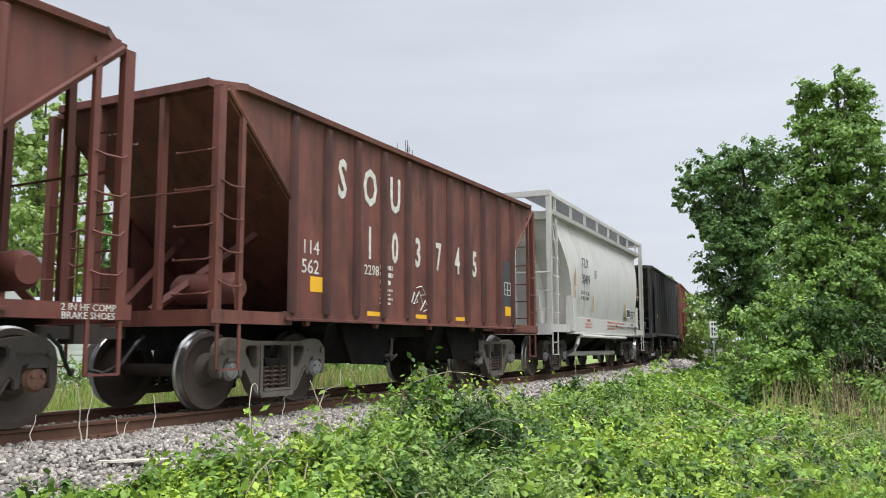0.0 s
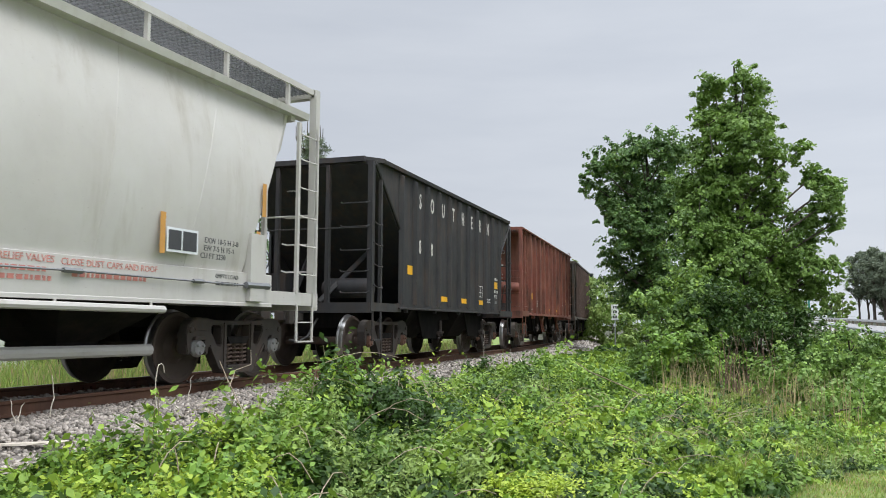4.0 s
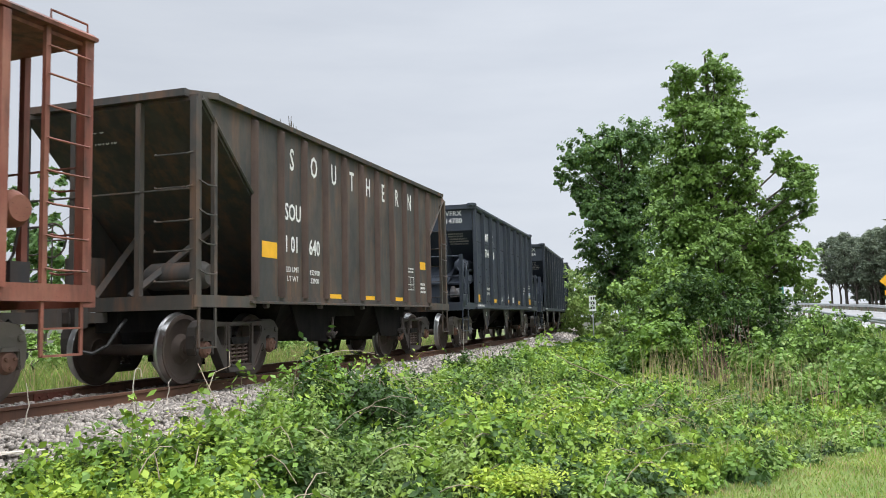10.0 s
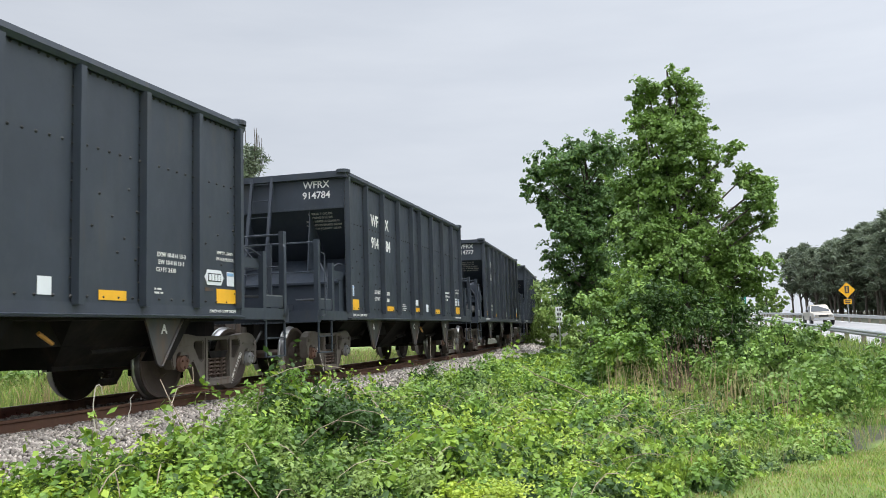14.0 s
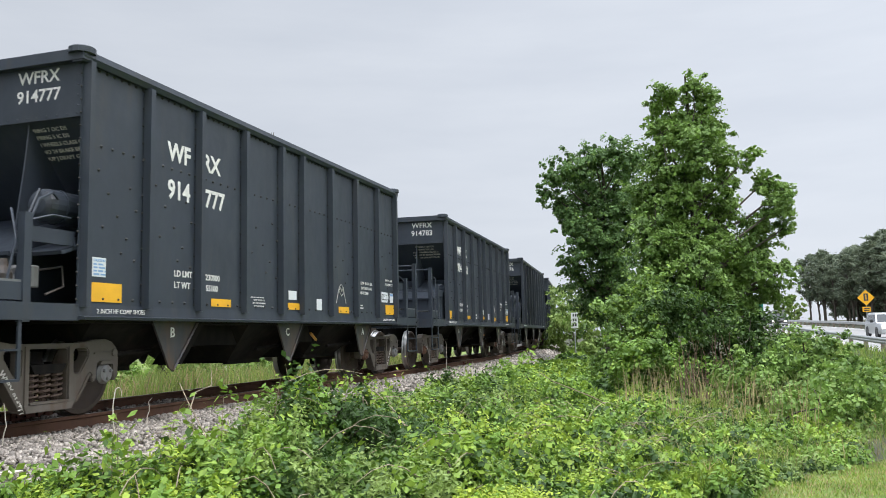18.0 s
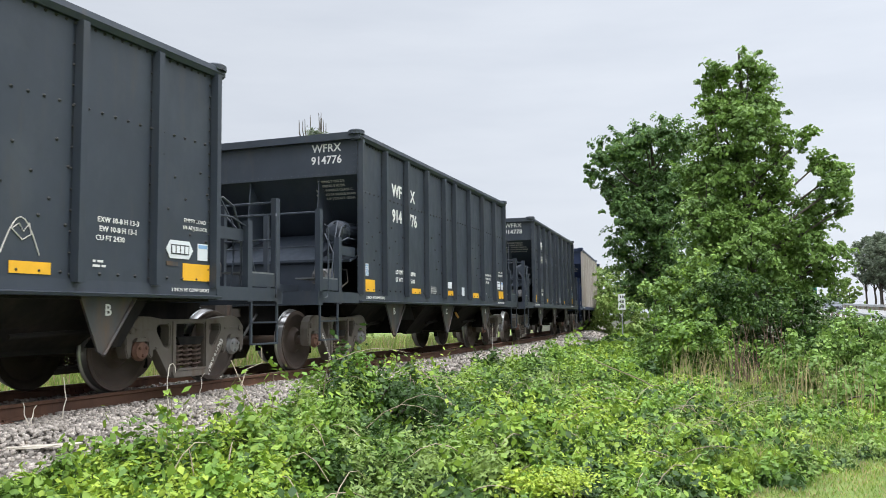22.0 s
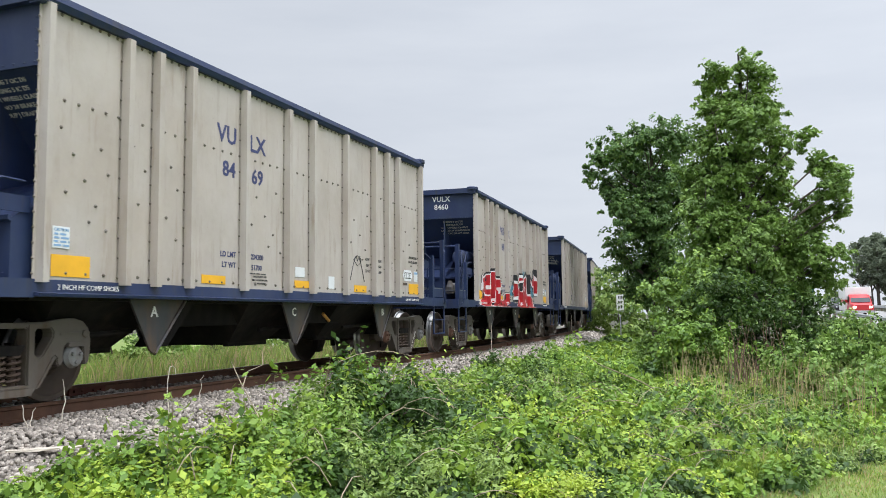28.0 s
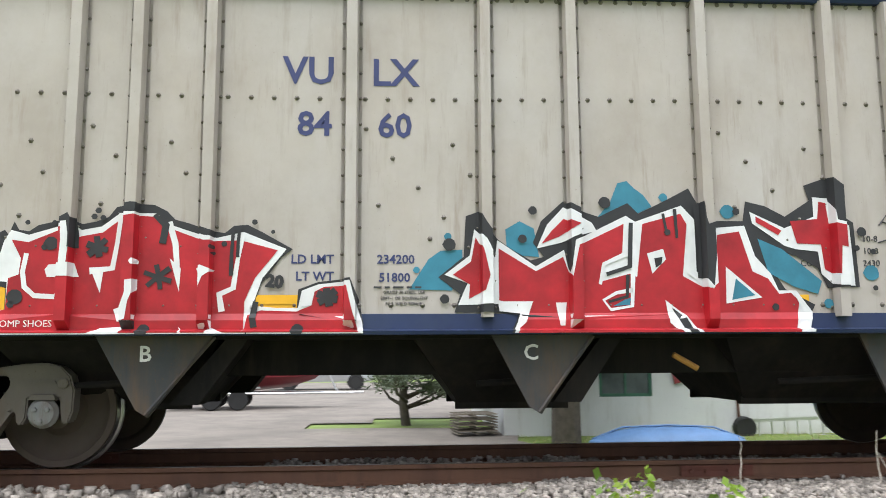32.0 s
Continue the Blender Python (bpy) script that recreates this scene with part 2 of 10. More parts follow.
def tube(bm, pts, r, n=6):
    """A round bar along points; r: a radius, or one for each point."""
    pts = [Vector(p) for p in pts]
    rings = []
    side = None
    for i, p in enumerate(pts):
        d = (pts[min(i + 1, len(pts) - 1)] - pts[max(i - 1, 0)]).normalized()
        if side is None:
            side = d.cross(Vector((0, 0, 1)) if abs(d.z) < 0.9 else Vector((1, 0, 0))).normalized()
        side = (side - d * side.dot(d)).normalized()
        up = d.cross(side)
        rad = r[i] if isinstance(r, (list, tuple)) else r
        rings.append([p + rad * (math.cos(2 * math.pi * k / n) * side + math.sin(2 * math.pi * k / n) * up) for k in range(n)])
    loft(bm, rings)


def turned(bm, profile, axis="y", n=24, centre=(0, 0, 0)):
    """A turned piece: profile of (along, radius)."""
    rings = []
    for a, r in profile:
        ring = []
        for k in range(n):
            c, s = r * math.cos(2 * math.pi * k / n), r * math.sin(2 * math.pi * k / n)
            p = (c, a, s) if axis == "y" else (a, c, s) if axis == "x" else (c, s, a)
            ring.append(Vector(p) + Vector(centre))
        rings.append(ring)
    loft(bm, rings)


def mesh_of(name, bm, mat, even=False):
    bmesh.ops.recalc_face_normals(bm, faces=bm.faces)
    me = bpy.data.meshes.new(name)
    bm.to_mesh(me)
    bm.free()
    for mt in (mat if isinstance(mat, (list, tuple)) else [mat]):
        me.materials.append(mt)
    if even:
        me.polygons.foreach_set("use_smooth", [True] * len(me.polygons))
        me.set_sharp_from_angle(angle=radians(38))
    return me


def part(name, bm, mat, parent=None, label="", even=False, at=None):
    ob = new(name, mesh_of(name, bm, mat, even))
    if parent is not None:
        ob.parent = parent
    if at is not None:
        ob.matrix_basis = at
    if label:
        tagged(ob, label)
    return ob


def share(name, me, parent=None, at=None):
    ob = new(name, me)
    if parent is not None:
        ob.parent = parent
    if at is not None:
        ob.matrix_basis = at
    return ob


def letters(text, size, mat, parent, at, name="lettering", bold=0.0, squeeze=1.0, depth=0.002):
    """Painted letters as thin geometry; at: pose of the middle of the line, letters facing +z of it."""
    cu = bpy.data.curves.new("lettering", "FONT")
    cu.body, cu.size, cu.align_x, cu.align_y = text, size * 1.38, "CENTER", "CENTER"
    cu.offset, cu.extrude, cu.resolution_u = bold, depth, 2
    tmp = bpy.data.objects.new("lettering", cu)
    me = bpy.data.meshes.new_from_object(tmp)
    bpy.data.objects.remove(tmp)
    bpy.data.curves.remove(cu)
    if squeeze != 1.0:
        me.transform(Matrix.Diagonal((squeeze, 1, 1, 1)))
    me.materials.clear()
    me.materials.append(mat)
    ob = new(name, me)
    ob.parent = parent
    ob.matrix_basis = at
    return ob


def bulk(name, verts, faces_n, mats, index=None, even=False):
    """One mesh out of many small pieces: verts (n, k, 3), k corners each, one face each."""
    n, k = verts.shape[:2]
    me = bpy.data.meshes.new(name)
    me.vertices.add(n * k)
    me.vertices.foreach_set("co", verts.reshape(-1).astype(np.float32))
    me.loops.add(n * k)
    me.loops.foreach_set("vertex_index", np.arange(n * k, dtype=np.int32))
    me.polygons.add(n)
    me.polygons.foreach_set("loop_start", np.arange(0, n * k, k, dtype=np.int32))
    me.polygons.foreach_set("loop_total", np.full(n, k, dtype=np.int32))
    for mt in mats:
        me.materials.append(mt)
    if index is not None:
        me.polygons.foreach_set("material_index", index.astype(np.int32))
    me.update(calc_edges=True)
    return me


def bulk_indexed(name, verts, faces, mats, index=None):
    """One mesh from vertex rows and equal-sided face rows."""
    verts, faces = np.asarray(verts, dtype=np.float32), np.asarray(faces, dtype=np.int32)
    me = bpy.data.meshes.new(name)
    me.vertices.add(len(verts))
    me.vertices.foreach_set("co", verts.reshape(-1))
    k = faces.shape[1]
    me.loops.add(faces.size)
    me.loops.foreach_set("vertex_index", faces.reshape(-1))
    me.polygons.add(len(faces))
    me.polygons.foreach_set("loop_start", np.arange(0, faces.size, k, dtype=np.int32))
    me.polygons.foreach_set("loop_total", np.full(len(faces), k, dtype=np.int32))
    for mt in mats:
        me.materials.append(mt)
    if index is not None:
        me.polygons.foreach_set("material_index", np.asarray(index, dtype=np.int32))
    me.update(calc_edges=True)
    return me


def leaf_cloud(rng, centres, size, up=0.5, spread=0.35, long=1.5, facing=None, droop=0.35):
    """Leaves as kites round the given places, turned towards facing where it is given. Returns (n, 4, 3)."""
    n = len(centres)
    s = size * (1 + spread * rng.uniform(-1, 1, n))[:, None]
    d = rng.normal(size=(n, 3))
    nor = rng.normal(size=(n, 3))
    if facing is None:
        nor[:, 2] = np.abs(nor[:, 2]) + up
    else:
        nor = nor * 0.55 + facing
        nor[:, 2] += up
    nor /= np.linalg.norm(nor, axis=1)[:, None] + 1e-9
    d[:, 2] -= droop
    d -= nor * np.sum(d * nor, axis=1)[:, None] * 0.9
    d /= np.linalg.norm(d, axis=1)[:, None] + 1e-9
    side = np.cross(d, nor)
    side /= np.linalg.norm(side, axis=1)[:, None] + 1e-9
    w = 0.42
    return np.stack([centres - d * s * 0.5 * long, centres - d * s * 0.08 + side * s * w, centres + d * s * 0.5 * long, centres - d * s * 0.08 - side * s * w], 1)


def weathered(name, base, rust, amount=0.35, rough=0.55, streak=6.0, vary=0.2, dust=None, dust_amount=0.25, metal=0.0, spec=0.4):
    """Old paint on sheet metal: rust and dirt run down it in streaks, dust lies on it in clouds."""
    m = bpy.data.materials.new(name)
    m.use_nodes = True
    nt = m.node_tree
    bs = nt.nodes["Principled BSDF"]
    co = nt.nodes.new("ShaderNodeTexCoord")

    def field(scale, detail, stretch, rough_=0.6):
        mp = nt.nodes.new("ShaderNodeMapping")
        mp.inputs["Scale"].default_value = stretch
        n = nt.nodes.new("ShaderNodeTexNoise")
        n.inputs["Scale"].default_value, n.inputs["Detail"].default_value, n.inputs["Roughness"].default_value = scale, detail, rough_
        nt.links.new(co.outputs["Object"], mp.inputs["Vector"])
        nt.links.new(mp.outputs["Vector"], n.inputs["Vector"])
        return n.outputs["Fac"]

    def mask(fac, lo, hi):
        r = nt.nodes.new("ShaderNodeMapRange")
        r.inputs["From Min"].default_value, r.inputs["From Max"].default_value = lo, hi
        r.clamp = True
        nt.links.new(fac, r.inputs["Value"])
        return r.outputs["Result"]

    def mix(fac, a, b):
        mx = nt.nodes.new("ShaderNodeMix")
        mx.data_type = "RGBA"
        nt.links.new(fac, mx.inputs["Factor"])
        for key, v in (("A", a), ("B", b)):
            if isinstance(v, tuple):
                mx.inputs[key].default_value = v + (1,)
            else:
                nt.links.new(v, mx.inputs[key])
        return mx.outputs["Result"]

    col = mix(mask(field(1.3, 5, (1, 1, 1)), 0.3, 0.7), tuple(c * (1 - vary) for c in base), tuple(min(1, c * (1 + vary)) for c in base))
    if dust:
        col = mix(mask(field(0.9, 6, (1, 1, 0.7), 0.7), 0.62 - dust_amount * 0.5, 0.95 - dust_amount * 0.3), col, dust)
    st = nt.nodes.new("ShaderNodeMath")
    st.operation = "MULTIPLY"
    nt.links.new(mask(field(streak, 6, (1, 1, 0.12), 0.65), 0.62 - amount * 0.35, 0.80 - amount * 0.2), st.inputs[0])
    nt.links.new(mask(field(1.9, 4, (1, 1, 0.6)), 0.35, 0.62), st.inputs[1])
    col = mix(st.outputs["Value"], col, rust)
    col = mix(mask(field(38, 4, (1, 1, 1), 0.7), 0.68 - amount * 0.1, 0.76), col, tuple(c * 0.8 for c in rust))
    nt.links.new(col, bs.inputs["Base Color"])
    bs.inputs["Metallic"].default_value = metal
    bs.inputs["Specular IOR Level"].default_value = spec
    rr = nt.nodes.new("ShaderNodeMapRange")
    rr.inputs["To Min"].default_value, rr.inputs["To Max"].default_value = rough - 0.1, rough + 0.2
    nt.links.new(field(7, 4, (1, 1, 0.4)), rr.inputs["Value"])
    nt.links.new(rr.outputs["Result"], bs.inputs["Roughness"])
    b = nt.nodes.new("ShaderNodeBump")
    b.inputs["Strength"].default_value, b.inputs["Distance"].default_value = 0.25, 0.02
    nt.links.new(field(2.2, 3, (1, 1, 1)), b.inputs["Height"])
    nt.links.new(b.outputs["Normal"], bs.inputs["Normal"])
    return m


M_BLACK = weathered("black_car_paint", (0.033, 0.041, 0.055), (0.05, 0.05, 0.052), 0.25, 0.42, vary=0.14, dust=(0.06, 0.068, 0.078), dust_amount=0.2)
M_BLACK_OLD = weathered("faded_black_paint", (0.026, 0.026, 0.028), (0.065, 0.040, 0.028), 0.45, 0.6, dust=(0.055, 0.052, 0.050), dust_amount=0.3)
M_BLACK_RUST = weathered("rust_streaked_black_paint", (0.042, 0.041, 0.038), (0.150, 0.080, 0.046), 0.55, 0.62, streak=5.0, dust=(0.095, 0.080, 0.066), dust_amount=0.4)
M_BROWN = weathered("weathered_oxide_paint", (0.140, 0.044, 0.034), (0.050, 0.022, 0.018), 0.7, 0.6, vary=0.3, dust=(0.21, 0.082, 0.055), dust_amount=0.4)
M_RIB_RUST = weathered("rust_brown_ribs", (0.075, 0.046, 0.036), (0.040, 0.025, 0.021), 0.6, 0.65, dust=(0.105, 0.066, 0.050), dust_amount=0.35)
M_RIB_OXIDE = weathered("dark_oxide_ribs", (0.080, 0.027, 0.022), (0.032, 0.016, 0.014), 0.7, 0.62, dust=(0.12, 0.044, 0.032), dust_amount=0.35)
M_RED = weathered("faded_red_oxide_paint", (0.215, 0.060, 0.040), (0.06, 0.030, 0.022), 0.75, 0.6, dust=(0.33, 0.155, 0.105), dust_amount=0.5)
M_BRIGHT = weathered("rust_red_paint", (0.125, 0.036, 0.028), (0.075, 0.028, 0.022), 0.5, 0.6, dust=(0.165, 0.058, 0.042), dust_amount=0.35)
M_BLUE = weathered("dark_blue_paint", (0.017, 0.030, 0.085), (0.04, 0.04, 0.05), 0.25, 0.45, vary=0.15, dust=(0.042, 0.058, 0.10), dust_amount=0.25)
M_ALU = weathered("dull_grey_sheet", (0.415, 0.362, 0.318), (0.31, 0.248, 0.200), 0.25, 0.45, streak=9.0, vary=0.10, dust=(0.51, 0.475, 0.455), dust_amount=0.5)
M_CREAM = weathered("pale_grey_paint", (0.485, 0.462, 0.435), (0.36, 0.325, 0.28), 0.30, 0.5, streak=3.0, vary=0.06, dust=(0.53, 0.515, 0.495), dust_amount=0.4)
# darker than the grey sheet: the rivets' small shadows put into their colour
M_RIVET = weathered("shade_dark_rivet_heads", (0.17, 0.155, 0.135), (0.12, 0.08, 0.055), 0.5, 0.6)
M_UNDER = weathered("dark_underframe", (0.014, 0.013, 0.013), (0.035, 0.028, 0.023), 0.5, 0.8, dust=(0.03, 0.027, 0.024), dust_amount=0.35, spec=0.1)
M_DULL = weathered("worn_gate_steel", (0.040, 0.042, 0.047), (0.11, 0.065, 0.035), 0.7, 0.5, dust=(0.09, 0.085, 0.08), dust_amount=0.4)
M_CAST = weathered("cast_truck_steel", (0.125, 0.108, 0.092), (0.10, 0.062, 0.04), 0.45, 0.75, dust=(0.15, 0.135, 0.12), dust_amount=0.45)
M_CASTD = weathered("dark_cast_truck_steel", (0.045, 0.038, 0.034), (0.085, 0.05, 0.034), 0.45, 0.75, dust=(0.08, 0.07, 0.062), dust_amount=0.4)
M_WHEEL = weathered("brown_wheel_steel", (0.070, 0.050, 0.040), (0.10, 0.06, 0.042), 0.5, 0.7, dust=(0.10, 0.082, 0.07), dust_amount=0.4)
M_TREAD = material("polished_tread", (0.42, 0.41, 0.40), 0.28, 0.9, vary=0.15, bump=0.02)
M_CAPRUST = weathered("rusted_bearing_cap", (0.15, 0.075, 0.05), (0.08, 0.04, 0.03), 0.5, 0.7)
M_CAPGREY = weathered("grey_bearing_cap", (0.2, 0.2, 0.2), (0.13, 0.085, 0.06), 0.4, 0.6)
M_SPRING = weathered("brown_spring_steel", (0.095, 0.065, 0.05), (0.11, 0.06, 0.04), 0.5, 0.7)
M_YELLOW = material("yellow_reflector", (0.80, 0.42, 0.02), 0.45, vary=0.08, bump=0.03)
M_WHITE = material("white_lettering", (0.72, 0.71, 0.68), 0.6, vary=0.14, scale=14, bump=0.0)
M_FADED = material("faded_white_lettering", (0.60, 0.57, 0.53), 0.7, vary=0.3, scale=9, bump=0.0)
M_NAVY = material("navy_lettering", (0.035, 0.045, 0.14), 0.5, vary=0.15, bump=0.0)
M_INK = material("dark_lettering", (0.045, 0.045, 0.05), 0.6, vary=0.2, bump=0.0)
M_PINK = material("red_small_lettering", (0.52, 0.20, 0.17), 0.6, vary=0.2, bump=0.0)
M_LABEL = material("white_label", (0.70, 0.72, 0.74), 0.5, vary=0.06, bump=0.0)
M_SKYLABEL = material("blue_label_band", (0.22, 0.38, 0.60), 0.5, vary=0.06, bump=0.0)
M_ORANGE = material("ochre_stripe", (0.52, 0.26, 0.06), 0.5, vary=0.12, bump=0.0)
# for hoses, and as painted shadow on the black cars' rivets
M_HOSE_RIVET = material("black_rubber_rivet_shade", (0.016, 0.016, 0.016), 0.6, vary=0.2)
M_GRATE = material("galvanised_grating", (0.20, 0.205, 0.21), 0.5, 0.6, vary=0.15)
M_GRED = material("red_spray_paint", (0.40, 0.012, 0.020), 0.45, vary=0.34, scale=3, bump=0.0)
M_GWHITE = material("white_spray_paint", (0.74, 0.74, 0.75), 0.55, vary=0.1, scale=5, bump=0.0)
M_GBLACK = material("black_spray_paint", (0.025, 0.025, 0.028), 0.6, vary=0.25, bump=0.0)
M_GTEAL = material("teal_spray_paint", (0.035, 0.20, 0.29), 0.5, vary=0.2, scale=4, bump=0.0)

# ---------------------------------------------------------------- ground, track, road
M_GROUND = material("leaf_litter_earth", (0.042, 0.046, 0.022), 0.95, second=(0.085, 0.068, 0.042), amount=0.45, scale=1.6, bump=0.6, grain=25)
M_LAWN = material("lawn_turf", (0.15, 0.21, 0.045), 0.9, second=(0.22, 0.24, 0.08), amount=0.4, scale=0.9, bump=0.5, grain=80)
M_RAIL = weathered("rusted_rail_steel", (0.125, 0.062, 0.038), (0.07, 0.036, 0.026), 0.5, 0.75, dust=(0.17, 0.085, 0.05), dust_amount=0.4)
M_HEAD = material("worn_rail_head", (0.16, 0.135, 0.12), 0.42, 0.6, vary=0.3, bump=0.05)
M_TIE = material("old_tie_wood", (0.045, 0.036, 0.030), 0.9, second=(0.10, 0.085, 0.07), amount=0.35, scale=5, bump=0.5)
M_BAR = weathered("red_rust_joint_bar", (0.13, 0.045, 0.03), (0.08, 0.035, 0.025), 0.5, 0.75)
M_STONE = material("grey_ballast_stone", (0.32, 0.285, 0.250), 0.85, vary=0.35, scale=9, bump=0.5, grain=120, second=(0.20, 0.14, 0.10), amount=0.35, random_tint=0.5)
M_STONEBED = material("ballast_bed", (0.19, 0.17, 0.15), 0.95, vary=0.4, scale=22, bump=1.0, grain=60)
M_ROAD = material("pale_asphalt", (0.27, 0.265, 0.26), 0.9, vary=0.1, scale=0.4)
M_GALV = material("galvanised_steel", (0.40, 0.41, 0.41), 0.5, 0.5, vary=0.12)
M_WOODP = material("guardrail_post_wood", (0.20, 0.17, 0.13), 0.9, vary=0.25)


def lawn_edge(m):
    """Mown turf on one side of a slanting, wavering line; rough earth on the other."""
    nt = m.node_tree
    bs = nt.nodes["Principled BSDF"]
    old = bs.inputs["Base Color"].links[0].from_socket
    co = nt.nodes.new("ShaderNodeTexCoord")
    sep = nt.nodes.new("ShaderNodeSeparateXYZ")
    nt.links.new(co.outputs["Object"], sep.inputs["Vector"])
    nz = nt.nodes.new("ShaderNodeTexNoise")
    nz.inputs["Scale"].default_value, nz.inputs["Detail"].default_value = 1.1, 6.0
    nt.links.new(co.outputs["Object"], nz.inputs["Vector"])

    def calc(op, a, b, c=0.0):
        n = nt.nodes.new("ShaderNodeMath")
        n.operation = op
        for i, v in enumerate((a, b, c)):
            if isinstance(v, float):
                n.inputs[i].default_value = v
            else:
                nt.links.new(v, n.inputs[i])
        return n.outputs["Value"]

    line = calc("MULTIPLY_ADD", sep.outputs["X"], 0.47, sep.outputs["Y"])
    line = calc("MULTIPLY_ADD", nz.outputs["Fac"], 1.6, line)
    r = nt.nodes.new("ShaderNodeMapRange")
    r.inputs["From Min"].default_value, r.inputs["From Max"].default_value = 5.05, 5.45
    r.inputs["To Min"].default_value, r.inputs["To Max"].default_value = 1.0, 0.0
    nt.links.new(line, r.inputs["Value"])
    g = nt.nodes.new("ShaderNodeValToRGB")
    g.color_ramp.elements[0].position, g.color_ramp.elements[0].color = 0.35, (0.105, 0.165, 0.030, 1)
    g.color_ramp.elements[1].position, g.color_ramp.elements[1].color = 0.68, (0.170, 0.205, 0.050, 1)
    nf = nt.nodes.new("ShaderNodeTexNoise")
    nf.inputs["Scale"].default_value, nf.inputs["Detail"].default_value = 2.5, 8.0
    nt.links.new(co.outputs["Object"], nf.inputs["Vector"])
    nt.links.new(nf.outputs["Fac"], g.inputs["Fac"])
    mx = nt.nodes.new("ShaderNodeMix")
    mx.data_type = "RGBA"
    nt.links.new(r.outputs["Result"], mx.inputs["Factor"])
    nt.links.new(old, mx.inputs["A"])
    nt.links.new(g.outputs["Color"], mx.inputs["B"])
    nt.links.new(mx.outputs["Result"], bs.inputs["Base Color"])


lawn_edge(M_GROUND)


def ground_z(x, y):
    """Height of the ground with its small humps."""
    z = land(x, y)
    if abs(x) < 130 and -70 < y < 60 and not -0.5 < road_off(x, y) < 11 and abs(beside(x, y)) > 3 and not (x < 14 and y > 14.5):
        z += 0.10 * noise.noise(Vector((x * 0.35, y * 0.35, 0))) + 0.04 * noise.noise(Vector((x * 1.3, y * 1.3, 3)))
    return z


def ground_sheet():
    xs = np.concatenate([np.array([-3000, -1200, -500, -200, -100]), np.arange(-60, -8, 3), np.arange(-8, 34, 0.45), np.arange(34, 130, 2.5), np.array([135, 160, 220, 320, 500, 900, 1600, 3000])])
    ys = np.concatenate([np.array([-3000, -1200, -500, -250, -150, -100]), np.arange(-70, -24, 4), np.arange(-24, 16, 0.5), np.arange(16, 60, 2.5), np.array([65, 90, 130, 200, 400, 900, 1600, 3000])])
    nz = []
    for x in xs:
        for y in ys:
            nz.append((x, y, ground_z(x, y)))
    ny = len(ys)
    f = [(i * ny + j, (i + 1) * ny + j, (i + 1) * ny + j + 1, i * ny + j + 1) for i in range(len(xs) - 1) for j in range(ny - 1)]
    idx = []
    for i in range(len(xs) - 1):
        for j in range(ny - 1):
            x, y = (xs[i] + xs[i + 1]) / 2, (ys[j] + ys[j + 1]) / 2
            d = beside(x, y) if -60 < x < 130 and -70 < y < 70 else 50
            lawn = d < -5.5
            idx.append(1 if lawn else 2 if abs(d) < 2.7 else 0)
    me = bulk_indexed("ground", nz, f, [M_GROUND, M_LAWN, M_STONEBED], idx)
    me.polygons.foreach_set("use_smooth", [True] * len(me.polygons))
    tagged(new("ground", me), "rough ground with lawn beside a gravel track bed", "ground", kind="structure")


ground_sheet()


RAIL_DOWN = 0.085                           # the rail heads below the cars' zero height


def rail(off):
    prof = [(-0.070, -0.172), (0.070, -0.172), (0.070, -0.160), (0.012, -0.140), (0.010, -0.050), (0.034, -0.038), (0.036, -0.006), (0.024, 0.0), (-0.024, 0.0), (-0.036, -0.006), (-0.034, -0.038), (-0.010, -0.050), (-0.012, -0.140), (-0.070, -0.160)]
    bm = bmesh.new()
    rings = []
    for s in np.concatenate([np.arange(-60, -4, 3.0), np.arange(-4, 20, 0.8), np.arange(20, 170, 3.0)]):
        ring = []
        sag = 0.006 * math.sin(s * 0.5)
        for o, z in prof:
            x, y, _ = on_line(s, off + o)
            ring.append((x, y, z + sag - RAIL_DOWN))
        rings.append(ring)
    loft(bm, rings)
    me = mesh_of("rail", bm, [M_RAIL, M_HEAD])
    for p in me.polygons:
        if p.normal.z > 0.9 and p.center.z > -0.10:
            p.material_index = 1
    ob = new("rail", me)
    return tagged(ob, "rusted brown steel rail with a worn head", "rail", kind="structure")


RAIL_NEAR, RAIL_FAR = rail(-0.752), rail(0.752)


def joint_bar(s, off):
    bm = bmesh.new()
    for sg in (-1, 1):
        rings = []
        for u in np.linspace(s - 0.33, s + 0.33, 4):
            rings.append([(*on_line(u, off + sg * o)[:2], z - RAIL_DOWN) for o, z in ((0.012, -0.145), (0.040, -0.140), (0.034, -0.095), (0.040, -0.045), (0.012, -0.042))])
        loft(bm, rings)
        for u in (s - 0.24, s - 0.10, s + 0.10, s + 0.24):
            x, y, p = on_line(u, off + sg * 0.045)
            turned(bm, [(-0.02, 0.02), (0.02, 0.02)], "y", 6, (x, y, -0.092 - RAIL_DOWN))
    ob = part("joint_bar", bm, M_BAR, RAIL_NEAR if off < 0 else RAIL_FAR, "red-rusted bolted joint bar")
    return ob


for s in (-9.2, 2.7, 14.4, 26.2):
    joint_bar(s, -0.752)
for s in (-3.4, 8.6, 20.4):
    joint_bar(s, 0.752)

# ties, each its own
track = tagged(new("track_bed"), "old wooden ties under the rails in grey ballast", "railway track", kind="structure")


